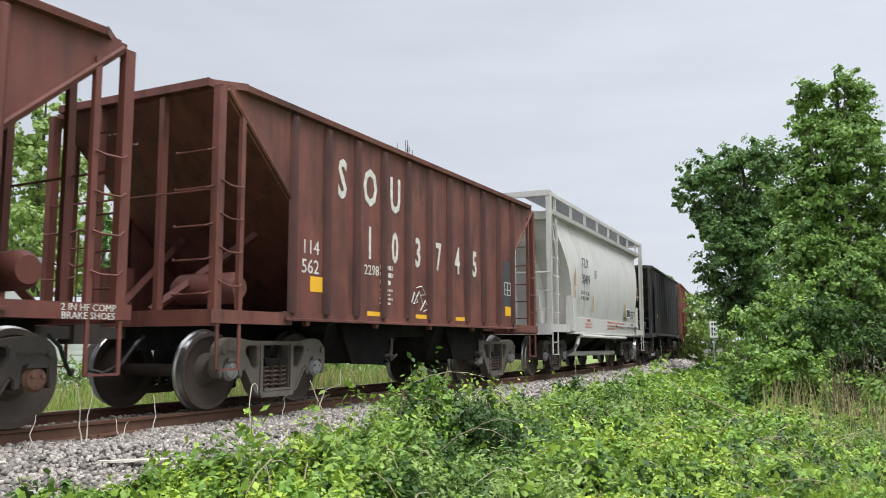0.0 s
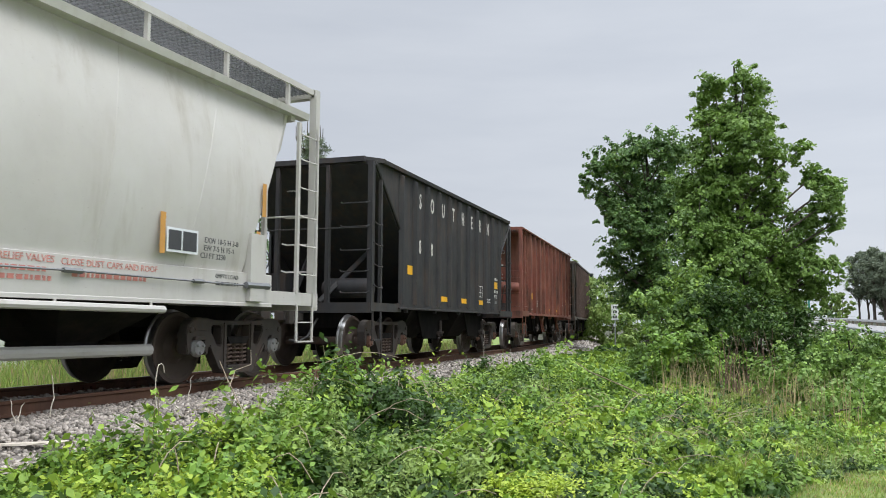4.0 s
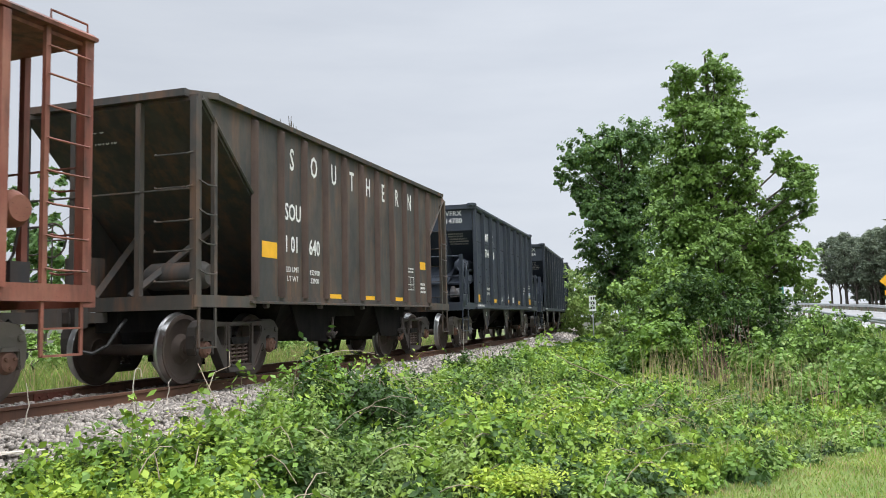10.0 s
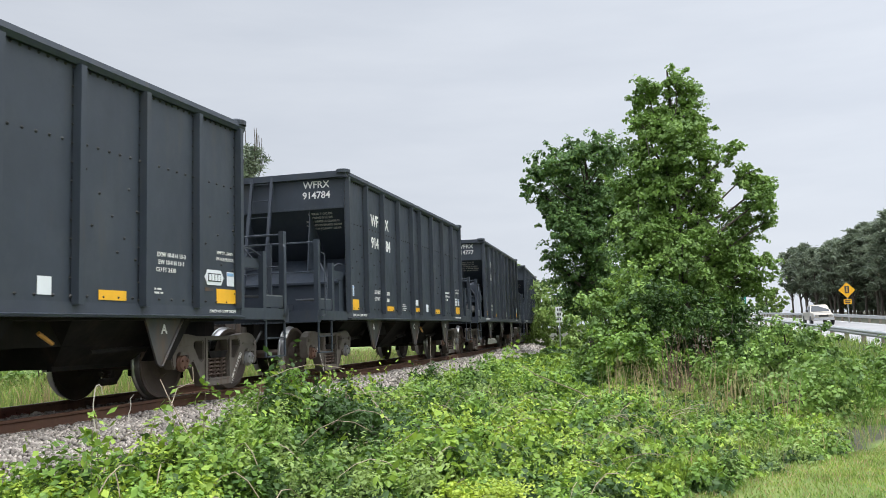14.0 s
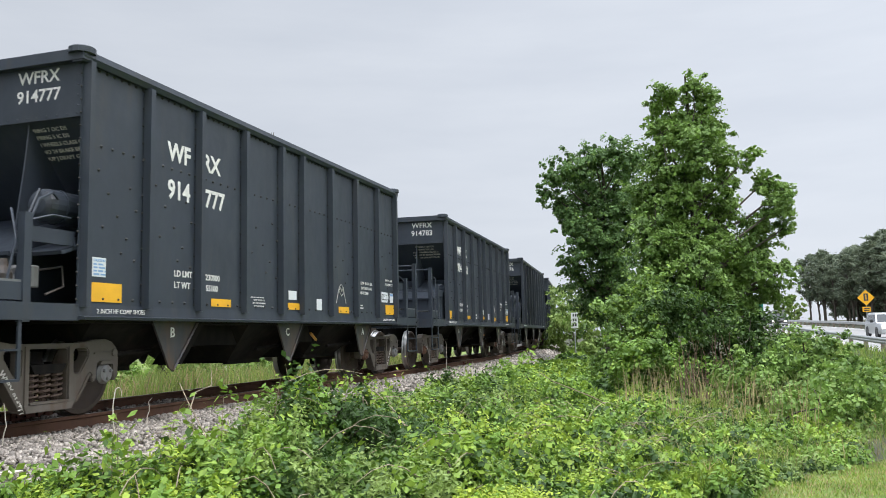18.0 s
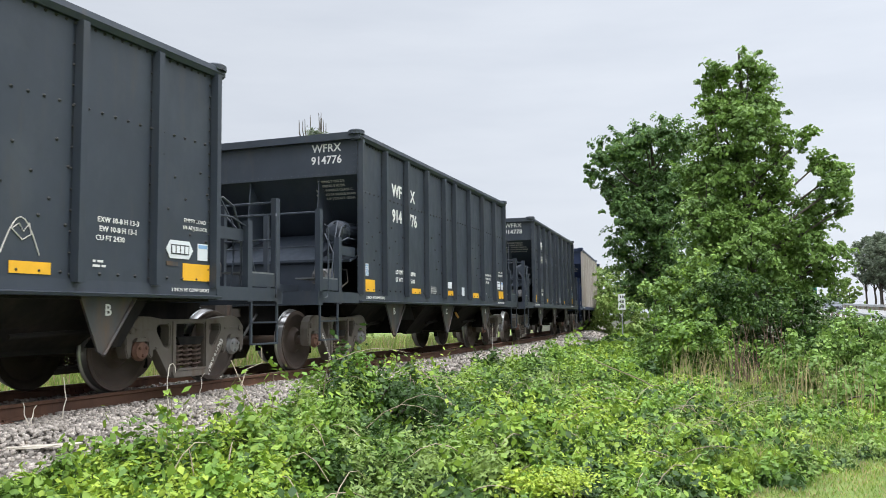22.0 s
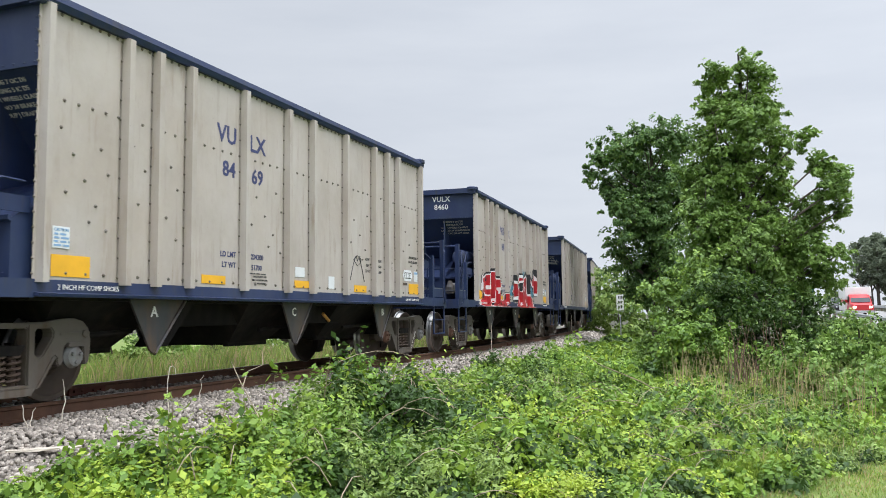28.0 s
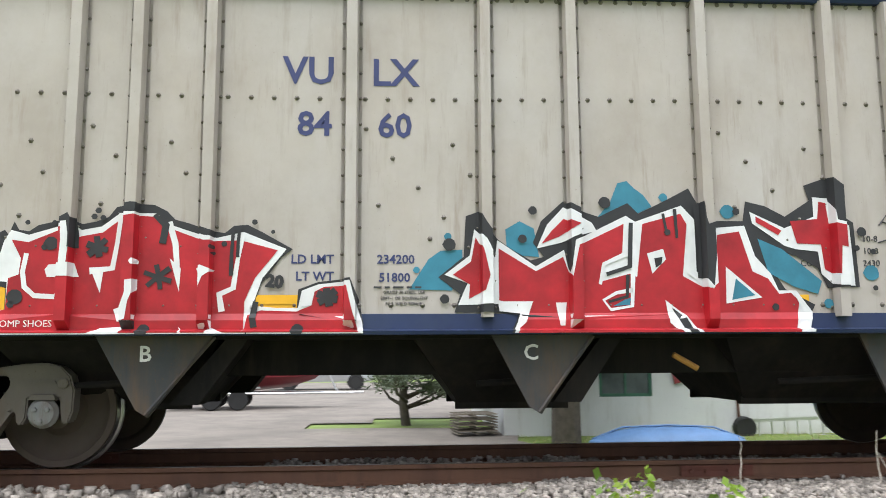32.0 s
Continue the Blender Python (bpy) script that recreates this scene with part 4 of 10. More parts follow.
def new_hopper(paint, sides, ribs, corner_mat, sill_mat, rivet_mat, frame_mesh, caps, label, category="hopper car", ladder_end=1):
    """ladder_end: the end with the ladder; the other one carries the air reservoir and the brake valve."""
    car = new("hopper_car")
    tagged(car, label, category, "cars of the freight train")
    H = 4.92
    top = 4.03
    for side in (-1, 1):
        y = side * 1.525
        bm = bmesh.new()
        box(bm, -H, H, min(y, y - side * 0.015), max(y, y - side * 0.015), 1.16, top - 0.06)
        part("side_sheet", bm, sides, car)
        for x in ribs:
            bm = bmesh.new()
            hood(bm, x - 0.055, x + 0.055, y, side, 1.17, top - 0.07)
            part("rib", bm, sides, car)
        for x in (-H + 0.05, H - 0.05):
            bm = bmesh.new()
            hood(bm, x - 0.05, x + 0.05, y, side, 1.17, top - 0.05)
            part("corner_post", bm, corner_mat, car)
        bm = bmesh.new()
        pts = [(x, y, 3.02 + 0.012 * math.sin(x)) for x in np.arange(-H + 0.12, H, 0.19)]
        pts += [(x, y, top - 0.12) for x in np.arange(-H + 0.12, H, 0.13)]
        pts += [(x, y, 1.27) for x in np.arange(-H + 0.12, H, 0.26)]
        for a, b in ((-4.68, -3.95), (-1.42, -0.45), (1.6, 2.6), (3.9, 4.8), (-3.65, -2.8)):
            pts += [(a + (b - a) * u, y, z) for u, z in ((0.05, 2.75), (0.28, 2.5), (0.5, 2.25), (0.72, 2.0), (0.93, 1.75), (0.8, 2.62), (0.95, 2.36), (0.16, 2.1), (0.6, 1.82))]
        rivets(bm, pts, "y", side, 0.023, 0.028)
        edge = [(x + dx, y + side * 0.004, z) for x in ribs for dx in (-0.072, 0.072) for z in np.arange(1.25, 3.9, 0.22)]
        edge += [(x + dx, y + side * 0.004, z) for x in (-H + 0.05, H - 0.05) for dx in (-0.085, 0.085) for z in np.arange(1.25, 3.9, 0.15)]
        rivets(bm, edge, "y", side, 0.016, 0.018)
        tagged(part("rivets", bm, rivet_mat, car), kind="stuff")
        bm = bmesh.new()
        prism(bm, [(y - side * 0.09, top - 0.10), (y + side * 0.05, top - 0.10), (y + side * 0.085, top - 0.04), (y + side * 0.075, top + 0.03), (y + side * 0.02, top + 0.06), (y - side * 0.07, top + 0.06)], -H - 0.08, H + 0.08)
        part("top_chord", bm, paint, car)
        bm = bmesh.new()
        prism(bm, [(y - side * 0.06, 1.03), (y + side * 0.10, 1.03), (y + side * 0.11, 1.06), (y + side * 0.02, 1.075), (y + side * 0.012, 1.20), (y - side * 0.06, 1.20)], -H - 0.02, H + 0.02)
        part("side_sill", bm, sill_mat, car)
        # gate plates that hang below the sill
        for c0, c1, ax in ((-3.53, -2.58, -3.13), (-0.33, 0.52, 0.04), (2.82, 3.60, 3.13)):
            bm = bmesh.new()
            slab(bm, [(c0, 1.03), (ax - 0.06, 0.44), (ax + 0.04, 0.38), (c1, 1.03)], min(y - side * 0.07, y - side * 0.10), max(y - side * 0.07, y - side * 0.10))
            tube(bm, [(ax + 0.02, y - side * 0.06, 0.40), (c1, y - side * 0.06, 1.02)], 0.018, 5)
            part("gate_plate", bm, M_DULL, car)
            bm = bmesh.new()
            loft(bm, [[(c1 + 0.10, y - side * 0.12, 1.03), (c1 + 0.28, y - side * 0.12, 1.03), (c1 + 0.28, y - side * 0.42, 1.03), (c1 + 0.10, y - side * 0.42, 1.03)],
                      [(ax + 0.16, y - side * 0.20, 0.47), (ax + 0.40, y - side * 0.20, 0.47), (ax + 0.40, y - side * 0.50, 0.47), (ax + 0.16, y - side * 0.50, 0.47)]])
            part("gate_chute", bm, M_UNDER, car)
        # end platform: sill, posts and rails
        for e in (-1, 1):
            x0, x1 = sorted((e * (H + 0.02), e * 6.42))
            bm = bmesh.new()
            box(bm, x0, x1, min(side * 1.42, side * 1.55), max(side * 1.42, side * 1.55), 1.02, 1.20)
            part("platform_sill", bm, paint, car)
            for px, z1 in ((6.33, 2.52), (5.66, 2.12)):
                bm = bmesh.new()
                box(bm, e * px - 0.05, e * px + 0.05, side * 1.50 - 0.045, side * 1.50 + 0.045, 1.0, z1)
                part("post", bm, paint, car)
            grab(car, [(e * 6.26, side * 1.56, 2.28), (e * 6.20, side * 1.60, 2.24), (e * 6.20, side * 1.60, 1.12), (e * 6.26, side * 1.56, 1.08)], paint, 0.014)
            grab(car, [(e * 5.60, side * 1.50, 2.05), (e * 5.30, side * 1.50, 2.14), (e * 5.02, side * 1.48, 2.14)], paint, 0.014)
            grab(car, [(e * 5.92, side * 1.50, 1.22), (e * 5.72, side * 1.45, 1.85), (e * 5.55, side * 1.2, 2.2)], paint, 0.013)
            bm = bmesh.new()
            box(bm, *sorted((e * 5.70, e * 6.30)), *sorted((side * 1.05, side * 1.52)), 1.40, 1.425)
            part("running_board", bm, M_GRATE, car)
            bm = bmesh.new()
            box(bm, *sorted((e * 5.62, e * 6.36)), *sorted((side * 1.49, side * 1.53)), 1.22, 1.40)
            part("board_apron", bm, paint, car)
            step(car, *sorted((e * 5.72, e * 6.34)), side * 1.52, 0.42, 1.02, paint, 0.72)
            bm = bmesh.new()
            slab(bm, [(e * 4.94, 2.00), (e * 5.66, 2.00), (e * 5.66, 1.84), (e * 4.94, 1.84)], min(side * 1.44, side * 1.47), max(side * 1.44, side * 1.47))
            part("side_beam", bm, paint, car)
    for e in (-1, 1):
        # end panel, slope sheet with its gussets, end chord
        bm = bmesh.new()
        slabx = sorted((e * H, e * (H - 0.02)))
        box(bm, *slabx, -1.52, 1.52, 3.32, top)
        rivets(bm, [(e * H, y, 3.36) for y in np.arange(-1.45, 1.5, 0.14)] + [(e * H, s * 1.46, z) for s in (-1, 1) for z in np.arange(3.45, 3.9, 0.12)], "x", e)
        part("end_panel", bm, paint, car)
        bm = bmesh.new()
        prism(bm, [(-1.6, top - 0.08), (1.6, top - 0.08), (1.6, top + 0.05), (-1.6, top + 0.05)], *sorted((e * (H - 0.06), e * (H + 0.09))))
        part("end_chord", bm, paint, car)
        for s in (-1, 1):
            bm = bmesh.new()
            turned(bm, [(top + 0.0, 0.15), (top + 0.065, 0.15), (top + 0.085, 0.12), (top + 0.085, 0.0)], "z", 14, (e * (H - 0.0), s * 1.5, 0))
            part("corner_cap", bm, paint, car)
        bm = bmesh.new()
        slab(bm, [(e * (H - 0.02), 3.36), (e * (H - 0.06), 3.36), (e * 2.75, 1.25), (e * 2.85, 1.2)], -1.51, 1.51)
        part("slope_sheet", bm, paint, car)
        for y in (-0.72, 0.72):
            bm = bmesh.new()
            slab(bm, [(e * (H - 0.06), 3.30), (e * (H - 0.02), 2.90), (e * (H + 0.10), 2.05), (e * (H - 0.75), 2.30), (e * (H - 0.80), 2.45)], y - 0.01, y + 0.01)
            part("gusset", bm, paint, car)
        # sloping hood over the end of the centre sill, open on the camera's side at the reservoir end
        near = -0.78 if e == -ladder_end else -1.45
        bm = bmesh.new()
        slab(bm, [(e * 5.14, 1.20), (e * 5.14, 1.78), (e * 4.05, 2.36), (e * 3.1, 1.5), (e * 3.1, 1.20)], near, 1.45)
        rivets(bm, [(e * 5.142, y, 1.74) for y in np.arange(near + 0.08, 1.45, 0.16)], "x", e, 0.012, 0.01)
        rivets(bm, [(e * 5.142, y, 1.25) for y in np.arange(near + 0.08, 1.45, 0.16)], "x", e, 0.012, 0.01)
        part("end_hood", bm, paint, car)
        bm = bmesh.new()
        slab(bm, [(e * 5.15, 1.80), (e * 5.19, 1.80), (e * 5.19, 1.76), (e * 5.15, 1.74)], near - 0.02, 1.47)
        part("hood_lip", bm, paint, car)
        if e == -ladder_end:
            bm = bmesh.new()
            turned(bm, [(e * 3.9, 0.0), (e * 3.9, 0.19), (e * 5.06, 0.19), (e * 5.13, 0.165), (e * 5.16, 0.10), (e * 5.17, 0.0)], "x", 20, (0, -1.17, 2.30))
            part("air_reservoir", bm, paint, car)
            for x in (4.25, 4.9):
                bm = bmesh.new()
                turned(bm, [(e * (x - 0.02), 0.195), (e * (x - 0.02), 0.202), (e * (x + 0.02), 0.202), (e * (x + 0.02), 0.195)], "x", 20, (0, -1.17, 2.30))
                part("reservoir_strap", bm, paint, car)
            bm = bmesh.new()
            slab(bm, [(e * 5.10, 1.74), (e * 5.12, 1.78), (e * 4.0, 2.12), (e * 4.0, 2.08)], -1.46, -0.80)
            part("shelf", bm, paint, car)
            grab(car, [(e * 5.08, -1.36, 2.36), (e * 5.22, -1.42, 2.40), (e * 5.42, -1.44, 2.30), (e * 5.58, -1.44, 1.98), (e * 5.66, -1.40, 1.50), (e * 5.66, -1.38, 1.22)], paint, 0.016, "air_pipe")
            grab(car, [(e * 5.08, -1.10, 2.42), (e * 5.28, -1.30, 2.44), (e * 5.50, -1.36, 2.10), (e * 5.56, -1.34, 1.60), (e * 5.54, -1.30, 1.22)], paint, 0.013, "air_pipe")
            grab(car, [(e * 5.05, -1.0, 1.58), (e * 4.92, -1.30, 1.62), (e * 4.92, -1.32, 1.40), (e * 5.2, -1.34, 1.30)], M_DULL, 0.014, "air_pipe")
        # ladder leaning from the end sill to the top of the end panel
        if e == ladder_end:
            bm = bmesh.new()
            for y in (0.06, 0.52):
                slab(bm, [(e * 4.95, 4.04), (e * 5.01, 4.04), (e * 5.48, 1.36), (e * 5.42, 1.36)], y - 0.03, y + 0.03)
            lad = part("ladder", bm, paint, car)
            for k in range(7):
                z = 1.75 + 0.36 * k
                x = 5.46 - (z - 1.36) * 0.176
                bm = bmesh.new()
                tube(bm, [(e * x, 0.05, z), (e * x, 0.53, z)], 0.012, 5)
                part("rung", bm, paint, lad)
        bm = bmesh.new()
        box(bm, *sorted((e * 6.30, e * 6.44)), -1.55, 1.55, 0.98, 1.20)
        box(bm, *sorted((e * 6.05, e * 6.12)), -1.4, 1.4, 1.05, 1.18)
        part("end_sill", bm, paint, car)
        bm = bmesh.new()
        box(bm, *sorted((e * 4.6, e * 6.2)), -0.45, 0.45, 1.18, 1.36)
        box(bm, *sorted((e * 4.3, e * 5.5)), -1.35, -0.5, 1.05, 1.12)
        box(bm, *sorted((e * 4.3, e * 5.5)), 0.5, 1.35, 1.05, 1.12)
        part("platform_deck", bm, paint, car)
        if e == -ladder_end:
            bm = bmesh.new()
            box(bm, *sorted((e * 5.16, e * 5.34)), -1.22, -0.92, 1.38, 1.62)
            turned(bm, [(e * 5.34, 0.0), (e * 5.37, 0.085), (e * 5.30, 0.10), (e * 5.20, 0.10)], "x", 12, (0, -1.08, 1.52))
            bmesh.ops.bevel(bm, geom=list(bm.edges), offset=0.012, segments=1, affect="EDGES")
            part("brake_valve", bm, M_CAPGREY, car)
            bm = bmesh.new()
            turned(bm, [(1.36, 0.05), (1.44, 0.11), (1.52, 0.11), (1.60, 0.07), (1.68, 0.05)], "z", 12, (e * 5.5, -1.05, 0))
            box(bm, *sorted((e * 5.42, e * 5.58)), -1.13, -0.97, 1.36, 1.42)
            part("valve_portion", bm, M_DULL, car)
        grab(car, [(e * 6.36, -1.5, 2.47), (e * 6.36, 1.5, 2.47)], paint, 0.02, "end_rail")
        grab(car, [(e * 6.36, -1.5, 1.92), (e * 6.36, 1.5, 1.92)], paint, 0.014, "end_rail")
        for y in (-0.55, 0.6):
            bm = bmesh.new()
            box(bm, e * 6.36 - 0.03, e * 6.36 + 0.03, y - 0.04, y + 0.04, 1.18, 2.47)
            part("rail_post", bm, paint, car)
        if e < 0:
            bm = bmesh.new()
            for k in range(16):
                a0, a1 = 2 * math.pi * k / 16, 2 * math.pi * (k + 1) / 16
                tube(bm, [(e * 6.2, 0.95 + 0.26 * math.cos(a0), 1.9 + 0.26 * math.sin(a0)), (e * 6.2, 0.95 + 0.26 * math.cos(a1), 1.9 + 0.26 * math.sin(a1))], 0.014, 5)
            for k in range(4):
                a0 = math.pi * k / 2 + 0.3
                tube(bm, [(e * 6.2, 0.95, 1.9), (e * 6.2, 0.95 + 0.26 * math.cos(a0), 1.9 + 0.26 * math.sin(a0))], 0.012, 4)
            box(bm, *sorted((e * 6.18, e * 5.9)), 0.75, 1.15, 1.62, 2.02)
            part("brake_wheel", bm, paint, car)
        coupler(car, e, 6.36, 6.97, paint)
        truck(car, e * 4.92, frame_mesh, caps)
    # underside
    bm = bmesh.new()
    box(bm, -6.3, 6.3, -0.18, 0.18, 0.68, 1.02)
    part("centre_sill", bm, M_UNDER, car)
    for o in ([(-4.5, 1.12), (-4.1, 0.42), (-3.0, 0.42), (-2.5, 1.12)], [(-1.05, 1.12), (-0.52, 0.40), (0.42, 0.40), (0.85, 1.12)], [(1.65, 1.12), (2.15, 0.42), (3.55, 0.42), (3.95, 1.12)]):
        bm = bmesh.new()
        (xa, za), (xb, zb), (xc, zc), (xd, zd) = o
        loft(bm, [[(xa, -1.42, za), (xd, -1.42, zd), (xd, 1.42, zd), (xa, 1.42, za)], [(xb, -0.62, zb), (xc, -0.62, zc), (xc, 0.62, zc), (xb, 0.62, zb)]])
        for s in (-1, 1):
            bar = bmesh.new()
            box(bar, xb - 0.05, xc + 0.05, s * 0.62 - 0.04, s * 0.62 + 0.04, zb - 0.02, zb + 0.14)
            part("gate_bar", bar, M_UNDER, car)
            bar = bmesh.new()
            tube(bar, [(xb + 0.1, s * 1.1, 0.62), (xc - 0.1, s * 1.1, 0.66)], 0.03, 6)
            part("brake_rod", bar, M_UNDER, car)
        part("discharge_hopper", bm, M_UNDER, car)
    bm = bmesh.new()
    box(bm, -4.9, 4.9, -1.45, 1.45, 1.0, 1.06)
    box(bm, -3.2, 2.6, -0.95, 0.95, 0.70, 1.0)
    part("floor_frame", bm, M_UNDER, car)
    bm = bmesh.new()
    tube(bm, [(1.27, -1.25, 0.86), (1.48, -1.25, 0.74)], 0.026, 8)
    part("yellow_cylinder", bm, M_ORANGE, car, "small yellow brake cylinder")
    # floor of the load space, seen only from above
    bm = bmesh.new()
    box(bm, -3.6, 3.6, -1.5, 1.5, 1.2, 1.25)
    part("floor_sheet", bm, M_UNDER, car)
    return car


# ---- the older ribbed hoppers with open ends
def old_hopper(paint, label, frame_mesh, caps, rib_paint=None):
    car = new("hopper_car")
    tagged(car, label, "hopper car", "cars of the freight train")
    H, E, top = 5.33, 4.95, 3.93
    ribs = [0.785 * k for k in range(-5, 6)]
    for side in (-1, 1):
        y = side * 1.48
        bm = bmesh.new()
        a, b = sorted((y, y - side * 0.015))
        slab(bm, [(-3.93, 1.12), (3.93, 1.12), (3.93, 2.66), (5.22, 3.80), (5.22, 3.88), (-5.22, 3.88), (-5.22, 3.80), (-3.93, 2.66)], a, b)
        rivets(bm, [(x + 0.10, y, z) for x in ribs[::3] for z in np.arange(1.2, 3.8, 0.10)], "y", side)
        part("side_sheet", bm, paint, car)
        for x in ribs:
            bm = bmesh.new()
            prof = [(x - 0.075, 0.0), (x - 0.055, 0.055), (x - 0.02, 0.085), (x + 0.02, 0.085), (x + 0.055, 0.055), (x + 0.075, 0.0)]
            lo = [bm.verts.new((u, y + side * d, 1.14)) for u, d in prof]
            mi = [bm.verts.new((u, y + side * d, 3.77)) for u, d in prof]
            hi = [bm.verts.new((u, y + side * min(d, 0.01), 3.85)) for u, d in prof]
            for p, q in ((lo, mi), (mi, hi)):
                for i in range(5):
                    bm.faces.new((p[i], p[i + 1], q[i + 1], q[i]))
            bm.faces.new(lo)
            part("rib", bm, rib_paint or paint, car, even=True)
        bm = bmesh.new()
        prism(bm, [(y - side * 0.05, top - 0.09), (y + side * 0.09, top - 0.09), (y + side * 0.10, top - 0.02), (y + side * 0.07, top), (y - side * 0.05, top)], -H + 0.35, H - 0.35)
        for e in (-1, 1):
            va = [bm.verts.new(p) for p in ((e * (H - 0.35), y + side * 0.10, top - 0.09), (e * H, side * 1.30, top - 0.09), (e * (H - 0.0), side * 1.2, top - 0.09), (e * (H - 0.35), y - side * 0.05, top - 0.09))]
            vb = [bm.verts.new(v.co + Vector((0, 0, 0.09))) for v in va]
            bm.faces.new(va)
            bm.faces.new(vb)
            for i in range(4):
                bm.faces.new((va[i], va[(i + 1) % 4], vb[(i + 1) % 4], vb[i]))
        part("top_chord", bm, paint, car)
        bm = bmesh.new()
        prism(bm, [(y - side * 0.05, 1.04), (y + side * 0.09, 1.04), (y + side * 0.09, 1.07), (y + side * 0.02, 1.08), (y + side * 0.02, 1.16), (y - side * 0.05, 1.16)], -4.1, 4.1)
        for k in range(5):
            turned(bm, [(y - side * 0.02, 0.05), (y + side * 0.05, 0.05)], "y", 8, (-3.6 + 1.8 * k, 0, 1.02))
        part("side_sill", bm, paint, car)
        for e in (-1, 1):
            # side slope edge, corner posts, sill and ladders
            bm = bmesh.new()
            tube(bm, [(e * 5.24, y + side * 0.01, 3.80), (e * 3.93, y + side * 0.01, 2.64)], 0.03, 6)
            part("slope_edge", bm, paint, car)
            bm = bmesh.new()
            box(bm, e * E - 0.035, e * E + 0.035, y - 0.03, y + 0.03, 1.1, 3.62)
            part("side_post", bm, paint, car)
            bm = bmesh.new()
            slab(bm, [(e * H - 0.06, 1.0), (e * H + 0.06, 1.0), (e * H + 0.06, 3.80), (e * H - 0.06, 3.80)], min(side * 1.40, side * 1.50), max(side * 1.40, side * 1.50))
            part("corner_post", bm, paint, car)
            bm = bmesh.new()
            box(bm, *sorted((e * 3.93, e * (H + 0.12))), *sorted((side * 1.36, side * 1.52)), 0.98, 1.14)
            part("end_side_sill", bm, paint, car)
            for z in (1.45, 1.85, 2.25, 2.65):
                grab(car, [(e * E, side * 1.52, z), (e * (E + 0.08), side * 1.56, z - 0.03), (e * (H - 0.10), side * 1.56, z - 0.03), (e * H, side * 1.50, z + 0.03)], paint, 0.013, "rung")
            for z in (1.35, 1.75, 2.15, 2.6, 3.05) if side < 0 else (1.6, 2.2):
                grab(car, [(e * (H + 0.06), side * 1.45, z), (e * (H + 0.13), side * 1.40, z - 0.03), (e * (H + 0.13), side * 0.90, z - 0.03), (e * (H + 0.06), side * 0.85, z)], paint, 0.013, "rung")
            step(car, *sorted((e * 4.95, e * 5.33)), side * 1.5, 0.44, 1.0, paint)
            for c0, c1 in ((-2.62, -0.85), (0.85, 2.62)):
                bm = bmesh.new()
                slab(bm, [(c0, 1.05), (c0 + 0.35, 0.44), (c1 - 0.45, 0.40), (c1 - 0.32, 0.50), (c1, 1.05)], min(y - side * 0.10, y - side * 0.14), max(y - side * 0.10, y - side * 0.14))
                part("hopper_cheek", bm, M_UNDER, car)
                bm = bmesh.new()
                xg = c1 - 0.38
                tube(bm, [(xg + 0.05, y - side * 0.06, 0.82), (xg + 0.0, y - side * 0.03, 0.62), (xg - 0.10, y - side * 0.05, 0.46)], 0.03, 6)
                turned(bm, [(y - side * 0.14, 0.06), (y + side * 0.02, 0.06), (y + side * 0.03, 0.03)], "y", 10, (xg - 0.05, 0, 0.52))
                tube(bm, [(xg - 0.16, y - side * 0.04, 0.40), (xg + 0.16, y - side * 0.02, 0.56)], 0.022, 5)
                part("door_lock", bm, M_CASTD, car)
    for e in (-1, 1):
        bm = bmesh.new()
        box(bm, *sorted((e * (H - 0.06), e * (H + 0.07))), -1.32, 1.32, top - 0.10, top)
        part("end_chord", bm, paint, car)
        bm = bmesh.new()
        slab(bm, [(e * 5.30, 3.86), (e * 5.22, 3.86), (e * 2.2, 1.2), (e * 2.3, 1.12), (e * 5.30, 3.78)], -1.47, 1.47)
        part("slope_sheet", bm, paint, car)
        for yy in (-0.55, 0.55):
            bm = bmesh.new()
            box(bm, e * H - 0.045, e * H + 0.045, yy - 0.04, yy + 0.04, 1.05, 3.80)
            part("end_post", bm, paint, car)
            bm = bmesh.new()
            tube(bm, [(e * 5.2, yy * 0.55, 1.15), (e * 3.7, yy * 1.25, 2.25)], 0.06, 4)
            part("diagonal_brace", bm, paint, car)
        grab(car, [(e * (H + 0.05), -1.45, 2.56), (e * (H + 0.05), 1.45, 2.56)], paint, 0.015, "end_rail")
        bm = bmesh.new()
        box(bm, *sorted((e * 5.28, e * 5.46)), -1.5, 1.5, 0.95, 1.14)
        box(bm, *sorted((e * 4.0, e * 5.3)), -0.5, 0.5, 1.02, 1.10)
        part("end_sill", bm, paint, car)
        bm = bmesh.new()
        turned(bm, [(-1.15, 0.0), (-1.15, 0.14), (-1.05, 0.20), (-0.2, 0.20), (-0.1, 0.14), (-0.1, 0.0)], "y", 16, (e * 4.55, 0, 1.45))
        part("air_tank", bm, paint, car, even=True)
        bm = bmesh.new()
        box(bm, *sorted((e * 4.7, e * 5.0)), 0.55, 1.0, 1.15, 1.75)
        for k in range(14):
            a0, a1 = 2 * math.pi * k / 14, 2 * math.pi * (k + 1) / 14
            tube(bm, [(e * 5.2, 1.05 + 0.25 * math.cos(a0), 2.0 + 0.25 * math.sin(a0)), (e * 5.2, 1.05 + 0.25 * math.cos(a1), 2.0 + 0.25 * math.sin(a1))], 0.014, 5)
        tube(bm, [(e * 5.2, 0.8, 2.0), (e * 5.2, 1.3, 2.0)], 0.012, 4)
        tube(bm, [(e * 5.2, 1.05, 1.1), (e * 5.2, 1.05, 2.25)], 0.015, 4)
        part("brake_gear", bm, paint, car)
